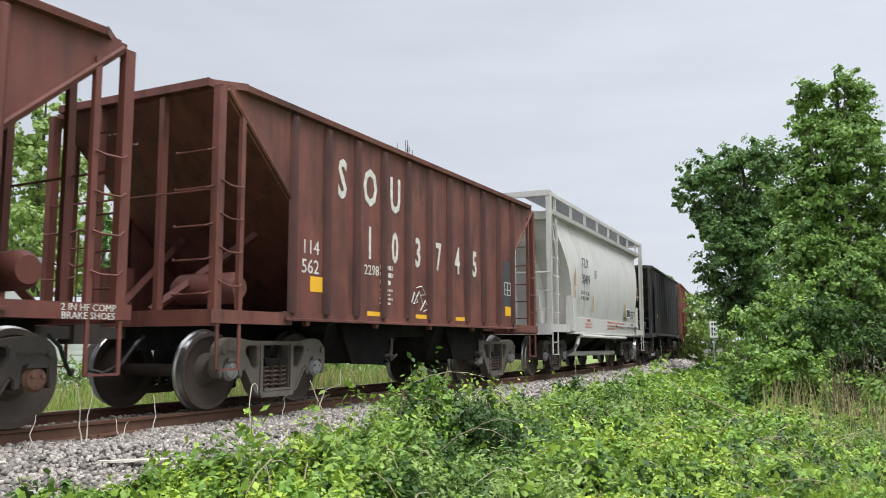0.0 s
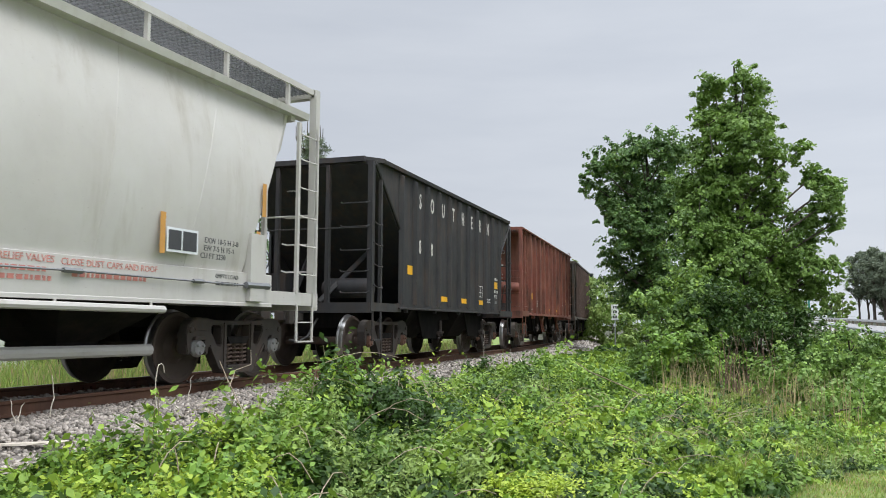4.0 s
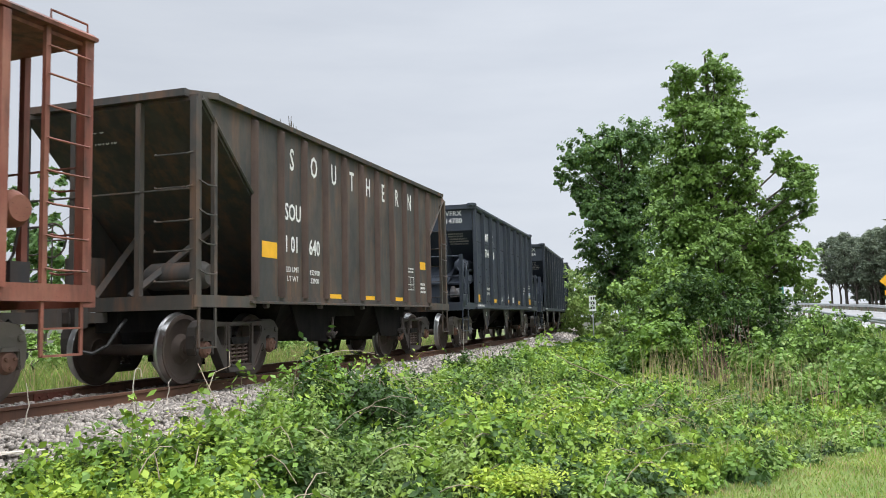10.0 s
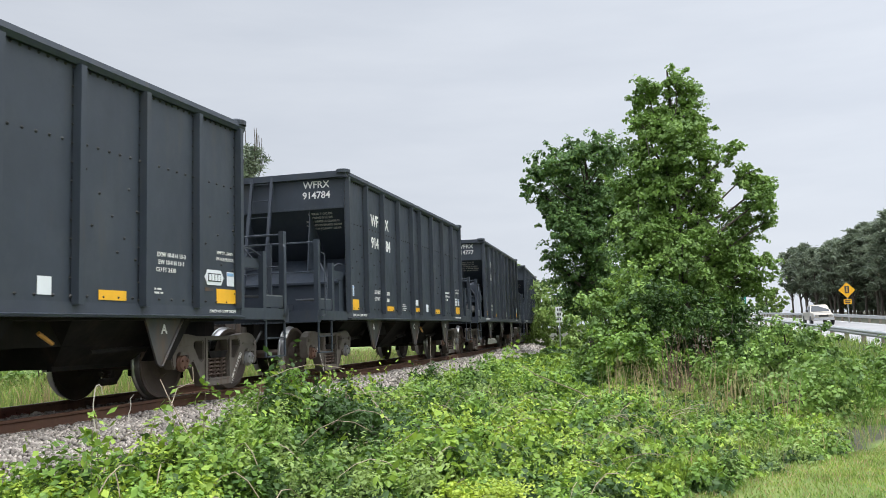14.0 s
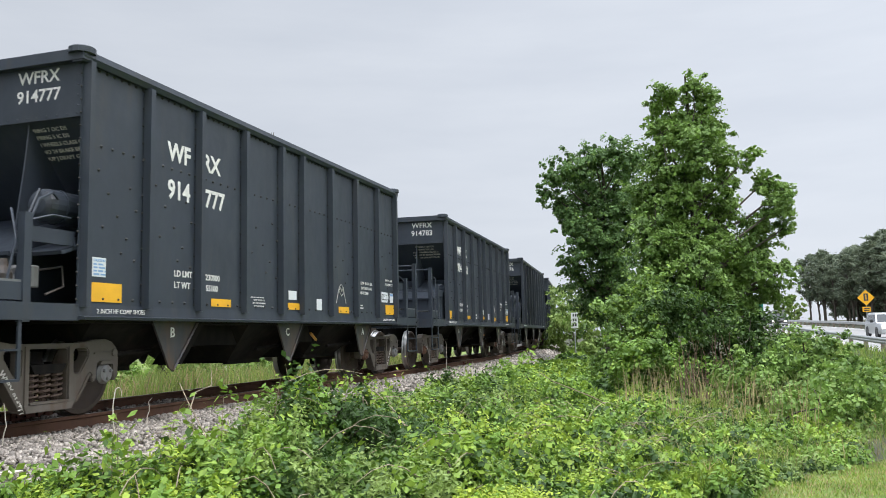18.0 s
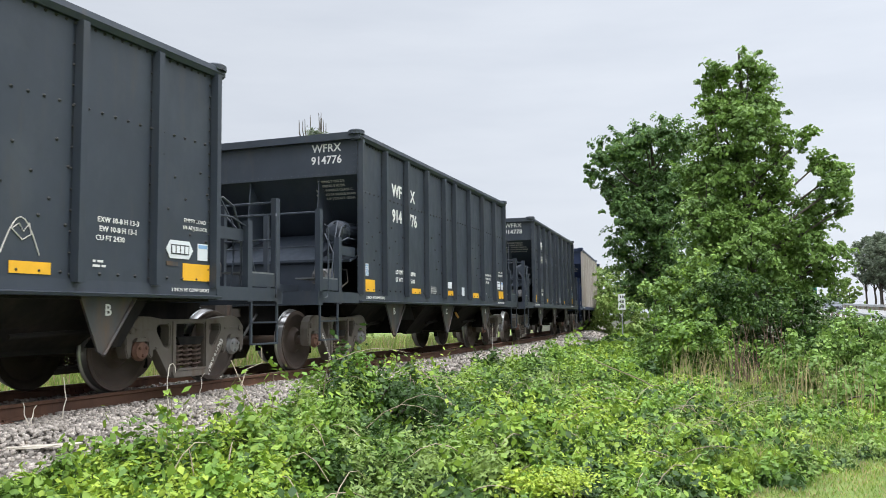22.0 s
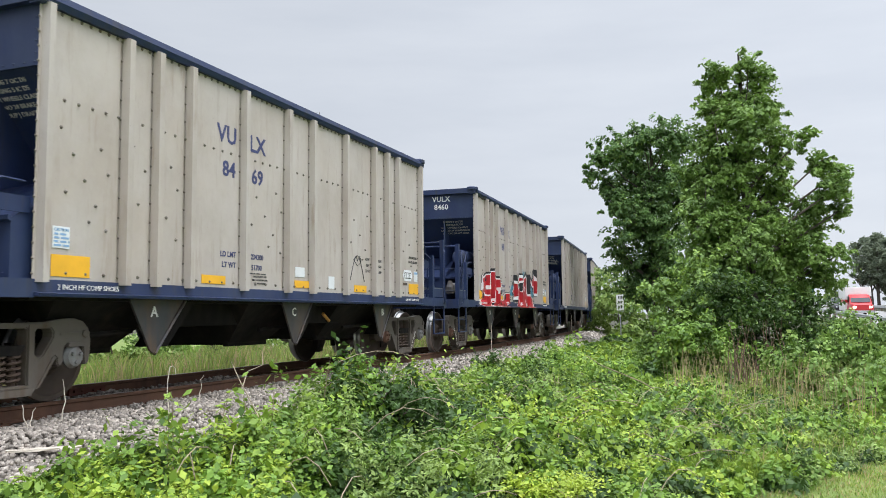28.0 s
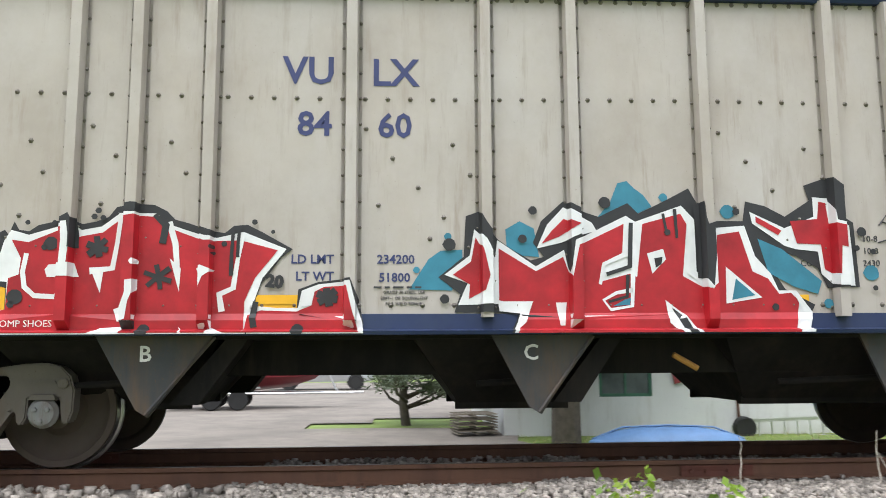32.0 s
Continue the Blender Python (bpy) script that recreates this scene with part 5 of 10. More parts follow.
        coupler(car, e, 5.36, 6.07, paint)
        truck(car, e * 3.78, frame_mesh, caps)
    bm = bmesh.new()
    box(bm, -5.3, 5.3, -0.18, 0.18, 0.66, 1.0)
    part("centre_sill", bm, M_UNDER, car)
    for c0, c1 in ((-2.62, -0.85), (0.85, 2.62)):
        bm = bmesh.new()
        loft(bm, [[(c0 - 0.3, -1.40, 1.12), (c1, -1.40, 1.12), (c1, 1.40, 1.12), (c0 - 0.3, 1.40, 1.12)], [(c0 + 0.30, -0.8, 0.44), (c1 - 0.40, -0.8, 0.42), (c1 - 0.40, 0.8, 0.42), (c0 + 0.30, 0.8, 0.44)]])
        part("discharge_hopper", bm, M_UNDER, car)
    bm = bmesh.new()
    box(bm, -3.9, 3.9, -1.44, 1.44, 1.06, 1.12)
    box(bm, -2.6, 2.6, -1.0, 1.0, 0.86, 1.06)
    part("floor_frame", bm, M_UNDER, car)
    return car


# ---- the long red hopper: caged ends, four rows of gates
def long_hopper(paint, label, frame_mesh, caps):
    car = new("hopper_car")
    tagged(car, label, "hopper car", "cars of the freight train")
    H, S, top = 5.98, 4.86, 4.0
    ribs = [0.08 + 0.955 * k for k in range(-5, 6)]
    for side in (-1, 1):
        y = side * 1.48
        bm = bmesh.new()
        box(bm, -S, S, *sorted((y, y - side * 0.015)), 1.14, top - 0.06)
        rivets(bm, [(s * (S - 0.06), y, z) for s in (-1, 1) for z in np.arange(1.2, 3.85, 0.13)] + [(x + 0.11, y, z) for x in (-0.955, 2.865) for z in np.arange(1.2, 3.85, 0.13)], "y", side, 0.018, 0.02)
        part("side_sheet", bm, paint, car)
        for x in ribs:
            bm = bmesh.new()
            hood(bm, x - 0.06, x + 0.06, y, side, 1.15, top - 0.08, 0.02)
            part("rib", bm, paint, car)
        bm = bmesh.new()
        prism(bm, [(y - side * 0.06, top - 0.09), (y + side * 0.10, top - 0.09), (y + side * 0.11, top - 0.05), (y + side * 0.04, top), (y - side * 0.06, top)], -H - 0.05, H + 0.05)
        part("top_chord", bm, paint, car)
        bm = bmesh.new()
        prism(bm, [(y - side * 0.05, 1.06), (y + side * 0.10, 1.06), (y + side * 0.10, 1.09), (y + side * 0.015, 1.10), (y + side * 0.015, 1.18), (y - side * 0.05, 1.18)], -S, S)
        part("side_sill", bm, paint, car)
        for e in (-1, 1):
            bm = bmesh.new()
            box(bm, e * H - 0.07, e * H + 0.05, *sorted((side * 1.40, side * 1.52)), 1.0, top - 0.08)
            part("corner_post", bm, paint, car)
            bm = bmesh.new()
            box(bm, e * 5.42 - 0.03, e * 5.42 + 0.03, *sorted((side * 1.46, side * 1.51)), 1.1, top - 0.08)
            part("side_post", bm, paint, car)
            bm = bmesh.new()
            box(bm, *sorted((e * S, e * (H + 0.08))), *sorted((side * 1.36, side * 1.53)), 1.02, 1.20)
            part("end_side_sill", bm, paint, car)
            for z in (1.36, 1.75, 2.12, 2.5, 2.9) if e < 0 else (1.36, 1.7, 2.04, 2.38, 2.72, 3.06, 3.4, 3.7):
                grab(car, [(e * 5.42, side * 1.52, z), (e * 5.48, side * 1.57, z - 0.02), (e * 5.92, side * 1.57, z - 0.02), (e * 5.97, side * 1.53, z)], paint, 0.013, "rung")
            for z in (1.36, 1.8, 2.3):
                grab(car, [(e * (H + 0.05), side * 1.45, z), (e * (H + 0.11), side * 1.40, z - 0.02), (e * (H + 0.11), side * 0.98, z - 0.02), (e * (H + 0.05), side * 0.92, z)], paint, 0.013, "rung")
            step(car, *sorted((e * 5.40, e * 5.92)), side * 1.5, 0.46, 1.02, paint, 0.74)
        for g in range(4):
            x = -2.865 + 1.91 * g
            bm = bmesh.new()
            slab(bm, [(x - 0.62, 1.08), (x - 0.28, 0.90), (x + 0.05, 0.46), (x + 0.20, 0.46), (x + 0.20, 0.62), (x + 0.34, 0.90), (x + 0.60, 1.08)], *sorted((y - side * 0.20, y - side * 0.16)))
            tube(bm, [(x - 0.72, y - side * 0.1, 1.08), (x + 0.10, y - side * 0.1, 0.46)], 0.035, 4)
            part("hopper_cheek", bm, paint if g % 2 else M_UNDER, car)
            bm = bmesh.new()
            turned(bm, [(y - side * 0.2, 0.075), (y - side * 0.02, 0.075), (y + side * 0.01, 0.04)], "y", 10, (x + 0.14, 0, 0.60))
            tube(bm, [(x + 0.02, y - side * 0.05, 0.48), (x + 0.30, y - side * 0.04, 0.72)], 0.028, 5)
            tube(bm, [(x + 0.14, y - side * 0.05, 0.78), (x + 0.12, y - side * 0.02, 0.52)], 0.024, 5)
            part("door_lock", bm, M_CASTD, car)
        for g in range(5):
            x = -3.82 + 1.91 * g
            bm = bmesh.new()
            slab(bm, [(x - 0.12, 1.08), (x + 0.12, 1.08), (x + 0.07, 0.96), (x - 0.07, 0.96)], *sorted((y - side * 0.05, y + side * 0.05)))
            part("jack_pad", bm, paint, car)
    for e in (-1, 1):
        bm = bmesh.new()
        box(bm, *sorted((e * (H - 0.08), e * (H + 0.06))), -1.5, 1.5, top - 0.10, top)
        part("end_chord", bm, paint, car)
        # plate added to shade the end wall and close the gap above it
        bm = bmesh.new()
        box(bm, *sorted((e * (S - 0.04), e * (H - 0.02))), -1.47, 1.47, top - 0.15, top - 0.11)
        part("end_shade_plate", bm, paint, car)
        bm = bmesh.new()
        box(bm, *sorted((e * (S - 0.04), e * S)), -1.47, 1.47, 2.6, top - 0.05)
        slab(bm, [(e * S, 2.62), (e * (S - 0.05), 2.62), (e * 3.55, 1.15), (e * 3.62, 1.12)], -1.47, 1.47)
        part("end_wall", bm, paint, car)
        bm = bmesh.new()
        box(bm, *sorted((e * (S - 0.1), e * S)), -1.47, 1.47, 1.15, 2.62)
        part("end_lower_wall", bm, paint, car)
        for yy in (-0.55, 0.55):
            bm = bmesh.new()
            box(bm, e * H - 0.04, e * H + 0.04, yy - 0.04, yy + 0.04, 1.1, top - 0.08)
            part("end_post", bm, paint, car)
        grab(car, [(e * (H + 0.05), -1.45, 2.52), (e * (H + 0.05), 1.45, 2.52)], paint, 0.015, "end_rail")
        bm = bmesh.new()
        box(bm, *sorted((e * 5.92, e * 6.10)), -1.52, 1.52, 0.96, 1.20)
        box(bm, *sorted((e * 4.8, e * 6.0)), -0.6, 0.6, 1.06, 1.14)
        part("end_sill", bm, paint, car)
        bm = bmesh.new()
        turned(bm, [(-1.30, 0.0), (-1.30, 0.14), (-1.20, 0.20), (-0.55, 0.20), (-0.45, 0.14), (-0.45, 0.0)], "y", 16, (e * 5.30, 0, 1.98))
        part("air_tank", bm, paint, car, even=True)
        grab(car, [(e * 5.4, -0.9, 2.12), (e * 5.72, -0.85, 2.05), (e * 5.70, -0.75, 1.55), (e * 5.55, -0.7, 1.25)], M_CASTD, 0.018, "brake_pipe")
        bm = bmesh.new()
        box(bm, *sorted((e * 5.45, e * 5.70)), -1.0, -0.75, 1.22, 1.46)
        part("brake_valve", bm, M_DULL, car, "grey brake valve")
        if e > 0:
            grab(car, [(e * 5.45, -1.5, top), (e * 5.45, -1.5, top + 0.10), (e * 5.95, -1.5, top + 0.10), (e * 5.95, -1.5, top)], paint, 0.013)
            bm = bmesh.new()
            for k in range(14):
                a0, a1 = 2 * math.pi * k / 14, 2 * math.pi * (k + 1) / 14
                tube(bm, [(e * 5.8, 1.0 + 0.27 * math.cos(a0), 2.1 + 0.27 * math.sin(a0)), (e * 5.8, 1.0 + 0.27 * math.cos(a1), 2.1 + 0.27 * math.sin(a1))], 0.014, 5)
            tube(bm, [(e * 5.8, 0.73, 2.1), (e * 5.8, 1.27, 2.1)], 0.012, 4)
            tube(bm, [(e * 5.8, 1.0, 1.83), (e * 5.8, 1.0, 2.37)], 0.012, 4)
            box(bm, *sorted((e * 5.75, e * 5.55)), 0.8, 1.2, 1.75, 2.2)
            part("brake_wheel", bm, paint, car)
        coupler(car, e, 6.0, 6.93, paint)
        truck(car, e * 4.42, frame_mesh, caps)
    bm = bmesh.new()
    box(bm, -5.9, 5.9, -0.18, 0.18, 0.70, 1.0)
    part("centre_sill", bm, M_UNDER, car)
    for g in range(4):
        x = -2.865 + 1.91 * g
        bm = bmesh.new()
        slab(bm, [(x - 0.95, 1.15), (x - 0.1, 0.52), (x + 0.2, 0.50), (x + 0.30, 0.75), (x + 0.95, 1.15)], -1.24, 1.24)
        part("discharge_hopper", bm, M_UNDER, car)
    bm = bmesh.new()
    box(bm, -4.8, 4.8, -1.44, 1.44, 1.08, 1.13)
    part("floor_frame", bm, M_UNDER, car)
    return car


# ---- the covered hopper: bulging sides, roof walk, end cages
def covered_hopper(label):
    car = new("covered_hopper_car")
    tagged(car, label, "hopper car", "cars of the freight train")

    def section(w, cut=0.0):
        """Half-round side from the sill up to the eaves, as (y, z)."""
        pts = []
        for k in range(9):
            u = k / 8
            z = 1.22 + (4.06 - 1.22) * u
            yy = 1.36 + 0.24 * math.sin(math.pi * min(1.0, (u * 0.86 + 0.10))) - 0.10 * u * u
            pts.append((yy * w, z))
        return pts

    # the shell: side, roof, other side; ends curve inwards towards the sill
    rows = []
    for k in range(0, 27):
        u = -1 + 2 * k / 26
        half = section(1.0)
        ring = []
        for sgn, seq in ((-1, half), (1, half[::-1])):
            for yy, z in seq:
                v = (z - 1.22) / 2.84
                reach = 4.32 + 1.25 * v ** 1.6 - 0.12 * (1 - v)
                ring.append((u * reach, sgn * yy, z + (0.0 if z < 4.0 else 0.0)))
            if sgn < 0:
                ring.append((u * 5.57, -0.7, 4.20))
                ring.append((u * 5.57, 0.7, 4.20))
        rows.append(ring)
    bm = bmesh.new()
    verts = [[bm.verts.new(p) for p in r] for r in rows]
    for p, q in zip(verts, verts[1:]):
        for i in range(len(p) - 1):
            bm.faces.new((p[i], p[i + 1], q[i + 1], q[i]))
    for row in (verts[0], verts[-1]):
        for i in range(len(row) // 2 - 1):
            bm.faces.new((row[i], row[i + 1], row[-2 - i], row[-1 - i]))
    part("shell", bm, M_CREAM, car, even=True)
    for side in (-1, 1):
        for x in (-2.95, -1.45, 0.05, 1.55, 3.05):
            bm = bmesh.new()
            tube(bm, [(x * (4.3 + 1.25 * ((z - 1.22) / 2.84) ** 1.6) / 4.3 * 0.98, side * (yy - 0.002), z) for yy, z in section(1.0)], 0.006, 4)
            part("seam", bm, M_CREAM, car)
        bm = bmesh.new()
        prism(bm, [(side * 1.34, 4.00), (side * 1.50, 4.00), (side * 1.52, 4.10), (side * 1.34, 4.16)], -5.9, 5.9)
        part("eaves_rail", bm, M_CREAM, car)
        bm = bmesh.new()
        prism(bm, [(side * 1.42, 0.98), (side * 1.54, 0.98), (side * 1.54, 1.02), (side * 1.53, 1.03), (side * 1.53, 1.44), (side * 1.42, 1.46)], -4.4, 4.9)
        part("side_sill", bm, M_CREAM, car)
        bm = bmesh.new()
        prism(bm, [(side * 1.42, 1.02), (side * 1.52, 1.02), (side * 1.52, 1.22), (side * 1.42, 1.22)], -6.2, 6.2)
        part("lower_sill", bm, M_CREAM, car)
        for x in (-4.25, 4.45):
            bm = bmesh.new()
            box(bm, x - 0.17, x + 0.17, *sorted((side * 1.40, side * 1.60)), 1.05, 2.0)
            part("jack_post", bm, M_CREAM, car)
        for e in (-1, 1):
            bm = bmesh.new()
            box(bm, e * 6.12 - 0.06, e * 6.12 + 0.06, *sorted((side * 1.42, side * 1.54)), 1.0, 4.55)
            part("corner_post", bm, M_CREAM, car)
            lad = ladder(car, [e * 5.60, e * 6.10] if e > 0 else [-6.10, -5.60], 1.2, 3.9, (1.5, 1.95, 2.4, 2.85, 3.3, 3.7), side * 1.52, M_CREAM, 0.03, flip=side)
            step(car, *sorted((e * 5.62, e * 6.08)), side * 1.52, 0.46, 1.05, M_CREAM, 0.76)
            for z in (1.6, 2.05, 2.5):
                grab(car, [(e * 6.18, side * 1.48, z), (e * 6.24, side * 1.40, z - 0.02), (e * 6.24, side * 0.92, z - 0.02), (e * 6.18, side * 0.86, z)], M_CREAM, 0.013, "rung")
        bm = bmesh.new()
        tube(bm, [(-3.4, side * 1.55, 0.94), (2.6, side * 1.55, 0.90)], 0.045, 8)
        part("side_pipe", bm, M_CREAM, car)
        for x in (-3.3, -2.2, -0.6, 1.0, 2.4):
            bm = bmesh.new()
            tube(bm, [(x, side * 1.5, 1.06), (x, side * 1.55, 0.90)], 0.018, 5)
            part("pipe_hanger", bm, M_CREAM, car)
    # roof walk of open grating
    bm = bmesh.new()
    for x in np.arange(-6.1, 6.11, 0.10):
        box(bm, x - 0.008, x + 0.008, -1.45, -0.72, 4.48, 4.51)
        box(bm, x - 0.008, x + 0.008, 0.72, 1.45, 4.48, 4.51)
    for y in np.arange(0.72, 1.46, 0.073):
        for s in (-1, 1):
            box(bm, -6.15, 6.15, s * y - 0.008, s * y + 0.008, 4.48, 4.515)
    part("roof_walk", bm, M_GRATE, car)
    for s in (-1, 1):
        bm = bmesh.new()
        box(bm, -6.15, 6.15, s * 1.47 - 0.02, s * 1.47 + 0.02, 4.46, 4.55)
        part("walk_edge", bm, M_CREAM, car)
        for x in np.arange(-5.5, 5.6, 1.55):
            bm = bmesh.new()
            box(bm, x - 0.025, x + 0.025, s * 1.45 - 0.03, s * 1.45 + 0.03, 4.08, 4.50)
            part("walk_bracket", bm, M_CREAM, car)
    bm = bmesh.new()
    box(bm, -5.2, 5.2, -0.35, 0.35, 4.2, 4.32)
    part("hatch_cover", bm, M_CREAM, car)
    for e in (-1, 1):
        bm = bmesh.new()
        slab(bm, [(e * 5.55, 4.14), (e * 5.5, 4.14), (e * 5.25, 3.5), (e * 3.3, 1.15), (e * 3.45, 1.12), (e * 5.32, 3.42)], -1.36, 1.36)
        part("slope_sheet", bm, M_CREAM, car)
        for yy in (-0.8, 0.0, 0.8):
            bm = bmesh.new()
            slab(bm, [(e * 5.5, 4.05), (e * 5.35, 3.3), (e * 4.3, 1.9), (e * 4.5, 1.2), (e * 4.8, 1.2)], yy - 0.03, yy + 0.03)
            part("gusset", bm, M_CREAM, car)
        bm = bmesh.new()
        box(bm, *sorted((e * 6.06, e * 6.20)), -1.5, 1.5, 4.42, 4.56)
        box(bm, *sorted((e * 5.5, e * 5.62)), -1.42, 1.42, 3.92, 4.12)
        part("end_beam", bm, M_CREAM, car)
        for yy in (-0.55, 0.55):
            bm = bmesh.new()
            box(bm, e * 6.12 - 0.035, e * 6.12 + 0.035, yy - 0.035, yy + 0.035, 1.15, 4.4)
            part("end_post", bm, M_CREAM, car)
        grab(car, [(e * 6.2, -1.5, 2.5), (e * 6.2, 1.5, 2.5)], M_CREAM, 0.016, "end_rail")
        bm = bmesh.new()
        box(bm, *sorted((e * 6.05, e * 6.24)), -1.52, 1.52, 0.95, 1.22)
        box(bm, *sorted((e * 4.2, e * 6.1)), -1.45, 1.45, 1.14, 1.2)
        part("end_deck", bm, M_CREAM, car)
        coupler(car, e, 6.1, 6.95, M_CREAM)
        truck(car, e * 4.65, ME_FRAME_D, (ME_CAP_G, ME_CAP_G))
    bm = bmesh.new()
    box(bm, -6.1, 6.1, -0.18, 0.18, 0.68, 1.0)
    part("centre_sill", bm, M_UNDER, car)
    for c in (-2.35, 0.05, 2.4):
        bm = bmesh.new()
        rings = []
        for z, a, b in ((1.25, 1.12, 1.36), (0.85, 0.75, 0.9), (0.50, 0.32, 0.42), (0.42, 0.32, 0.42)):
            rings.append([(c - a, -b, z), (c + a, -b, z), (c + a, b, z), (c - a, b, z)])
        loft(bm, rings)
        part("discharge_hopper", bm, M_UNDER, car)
    bm = bmesh.new()
    tube(bm, [(-3.0, -1.0, 0.44), (3.0, -1.0, 0.40)], 0.075, 10)
    tube(bm, [(-3.35, -1.45, 0.90), (-3.5, -1.45, 0.72), (-3.3, -1.3, 0.55), (-3.0, -1.05, 0.46)], 0.055, 8)
    part("unloading_pipe", bm, M_CREAM, car)
    return car


# ---- the cars in their order, with their marks
def place(car, middle, half):
    CARS.append((car, middle, half))
    return car


# the leading red hopper, of which only the rear half passes
lead = place(old_hopper(M_BRIGHT, "rust-red open hopper car with caged ends on the rails", ME_FRAME_D, (ME_CAP_R, ME_CAP_R)), -167.52, 3.78)
side_text(lead, "2 IN HF COMP", 0.07, M_FADED, 4.95, 1.09, -1.526)
side_text(lead, "BRAKE SHOES", 0.07, M_FADED, 4.95, 1.01, -1.526)

oxide = place(old_hopper(M_BROWN, "brown oxide ribbed hopper car with faded white numbers", ME_FRAME, (ME_CAP_G, ME_CAP_G), M_RIB_OXIDE), -155.55, 3.78)
for ch, x in zip("SOU", (-2.74, -1.96, -1.18)):
    side_text(oxide, ch, 0.58, M_FADED, x, 3.12, -1.484, 0.018, 0.64)
for ch, x in zip("103745", (-1.96, -1.18, -0.39, 0.39, 1.18, 1.97)):
    side_text(oxide, ch, 0.50, M_FADED, x, 2.26, -1.484, 0.016, 0.62)
small_print(oxide, -1.65, -1.25, 1.98, 3, M_FADED, -1.484, 0.12, 0.07, 3)
small_print(oxide, -1.65, -1.25, 1.60, 4, M_FADED, -1.484, 0.07, 0.035, 4)
side_text(oxide, "114", 0.20, M_FADED, -3.50, 2.05, -1.484)
side_text(oxide, "562", 0.20, M_FADED, -3.50, 1.78, -1.484)
end_text(oxide, "SOU", 0.11, M_FADED, -5.04, 0.62, 3.58)
end_text(oxide, "103745", 0.10, M_FADED, -4.90, 0.55, 3.44)
plate(oxide, 3.44, 3.88, 1.52, 2.5, -1.482, M_INK, "dark_patch")
data_box(oxide, 3.50, 3.84, 1.76, 2.04, M_WHITE, -1.488)
side_text(oxide, "2298", 0.16, M_FADED, -1.90, 1.86, -1.484)
for k, pts in enumerate((((-0.62, 1.42), (-0.52, 1.60), (-0.40, 1.44), (-0.55, 1.40), (-0.35, 1.62), (-0.22, 1.42)), ((-0.45, 1.68), (-0.25, 1.72), (-0.12, 1.58), (-0.30, 1.56)), ((-0.3, 1.30), (-0.12, 1.48), (-0.02, 1.34), (-0.2, 1.28)))):
    grab(oxide, [(x, -1.486, z) for x, z in pts], M_FADED, 0.010, "chalk_scrawl")
for x0, x1, z0, z1 in ((-3.50, -3.15, 1.45, 1.66), (-2.02, -1.54, 1.12, 1.23), (-0.46, 0.02, 1.12, 1.23), (1.10, 1.58, 1.12, 1.23), (3.55, 3.9, 1.32, 1.52)):
    plate(oxide, x0, x1, z0, z1, -1.482, M_YELLOW, "reflector")

tank = place(covered_hopper("pale grey covered hopper car with a roof walk"), -142.93, 4.65)
side_text(tank, "TILX", 0.26, M_INK, -3.17, 2.95, -1.636, 0.004)
side_text(tank, "30499", 0.27, M_INK, -3.09, 2.50, -1.636, 0.004)
side_text(tank, "LD LMT 231700", 0.10, M_INK, -3.20, 2.12, -1.634)
side_text(tank, "LT WT  54300", 0.10, M_INK, -3.24, 1.97, -1.630)
data_box(tank, -1.98, -1.72, 2.62, 2.86, M_INK, -1.614)
placard = plate(tank, 2.54, 3.12, 1.60, 1.90, -1.605, M_LABEL, "placard", label="black and white placard")
plate(placard, 2.57, 2.80, 1.63, 1.87, -1.609, M_INK, "dark_field")
plate(placard, 2.83, 3.09, 1.63, 1.87, -1.609, M_INK, "dark_field")
side_text(tank, "EXW 10-5 H 3-8", 0.075, M_INK, 3.60, 1.80, -1.612)
side_text(tank, "EW 7-5 H 15-1", 0.075, M_INK, 3.56, 1.70, -1.606)
side_text(tank, "CU FT 3230", 0.075, M_INK, 3.44, 1.60, -1.600)
small_print(tank, -2.9, -2.0, 1.30, 2, M_PINK, -1.533, 0.09, 0.045, 10)
side_text(tank, "SAFETY RELIEF VALVES", 0.075, M_PINK, 0.45, 1.38, -1.533)
small_print(tank, -0.1, 0.95, 1.30, 2, M_PINK, -1.533, 0.09, 0.05, 11)
side_text(tank, "CLOSE DUST CAPS AND ROOF", 0.075, M_PINK, 1.77, 1.37, -1.533)
small_print(tank, 1.2, 2.4, 1.27, 1, M_PINK, -1.533, 0.07, 0.05, 12)
side_text(tank, "EMPTY LOAD", 0.06, M_INK, 3.84, 1.36, -1.533)
small_print(tank, 3.6, 4.1, 1.29, 1, M_INK, -1.533, 0.07, 0.045, 13)
for pts, r in ((((0.1, -1.57, 1.27), (1.2, -1.57, 1.28), (4.55, -1.57, 1.26)), 0.012), (((1.05, -1.57, 1.28), (1.3, -1.57, 1.28)), 0.03), (((3.1, -1.57, 1.27), (3.3, -1.57, 1.27)), 0.028), (((4.2, -1.58, 1.27), (4.75, -1.58, 1.27)), 0.05)):
    grab(tank, pts, M_GRATE, r, "brake_rod")
side_text(tank, "DANGER", 0.09, M_PINK, -2.45, 1.38, -1.533)
for x, z, hgt in ((-4.12, 2.50, 0.46), (-4.20, 2.05, 0.2), (-2.10, 1.86, 0.44), (2.48, 1.82, 0.50), (4.55, 2.50, 0.48), (4.45, 1.84, 0.40)):
    plate(tank, x - 0.045, x + 0.045, z - hgt / 2, z + hgt / 2, -1.612 if z > 2.0 else -1.595, M_ORANGE, "stripe")

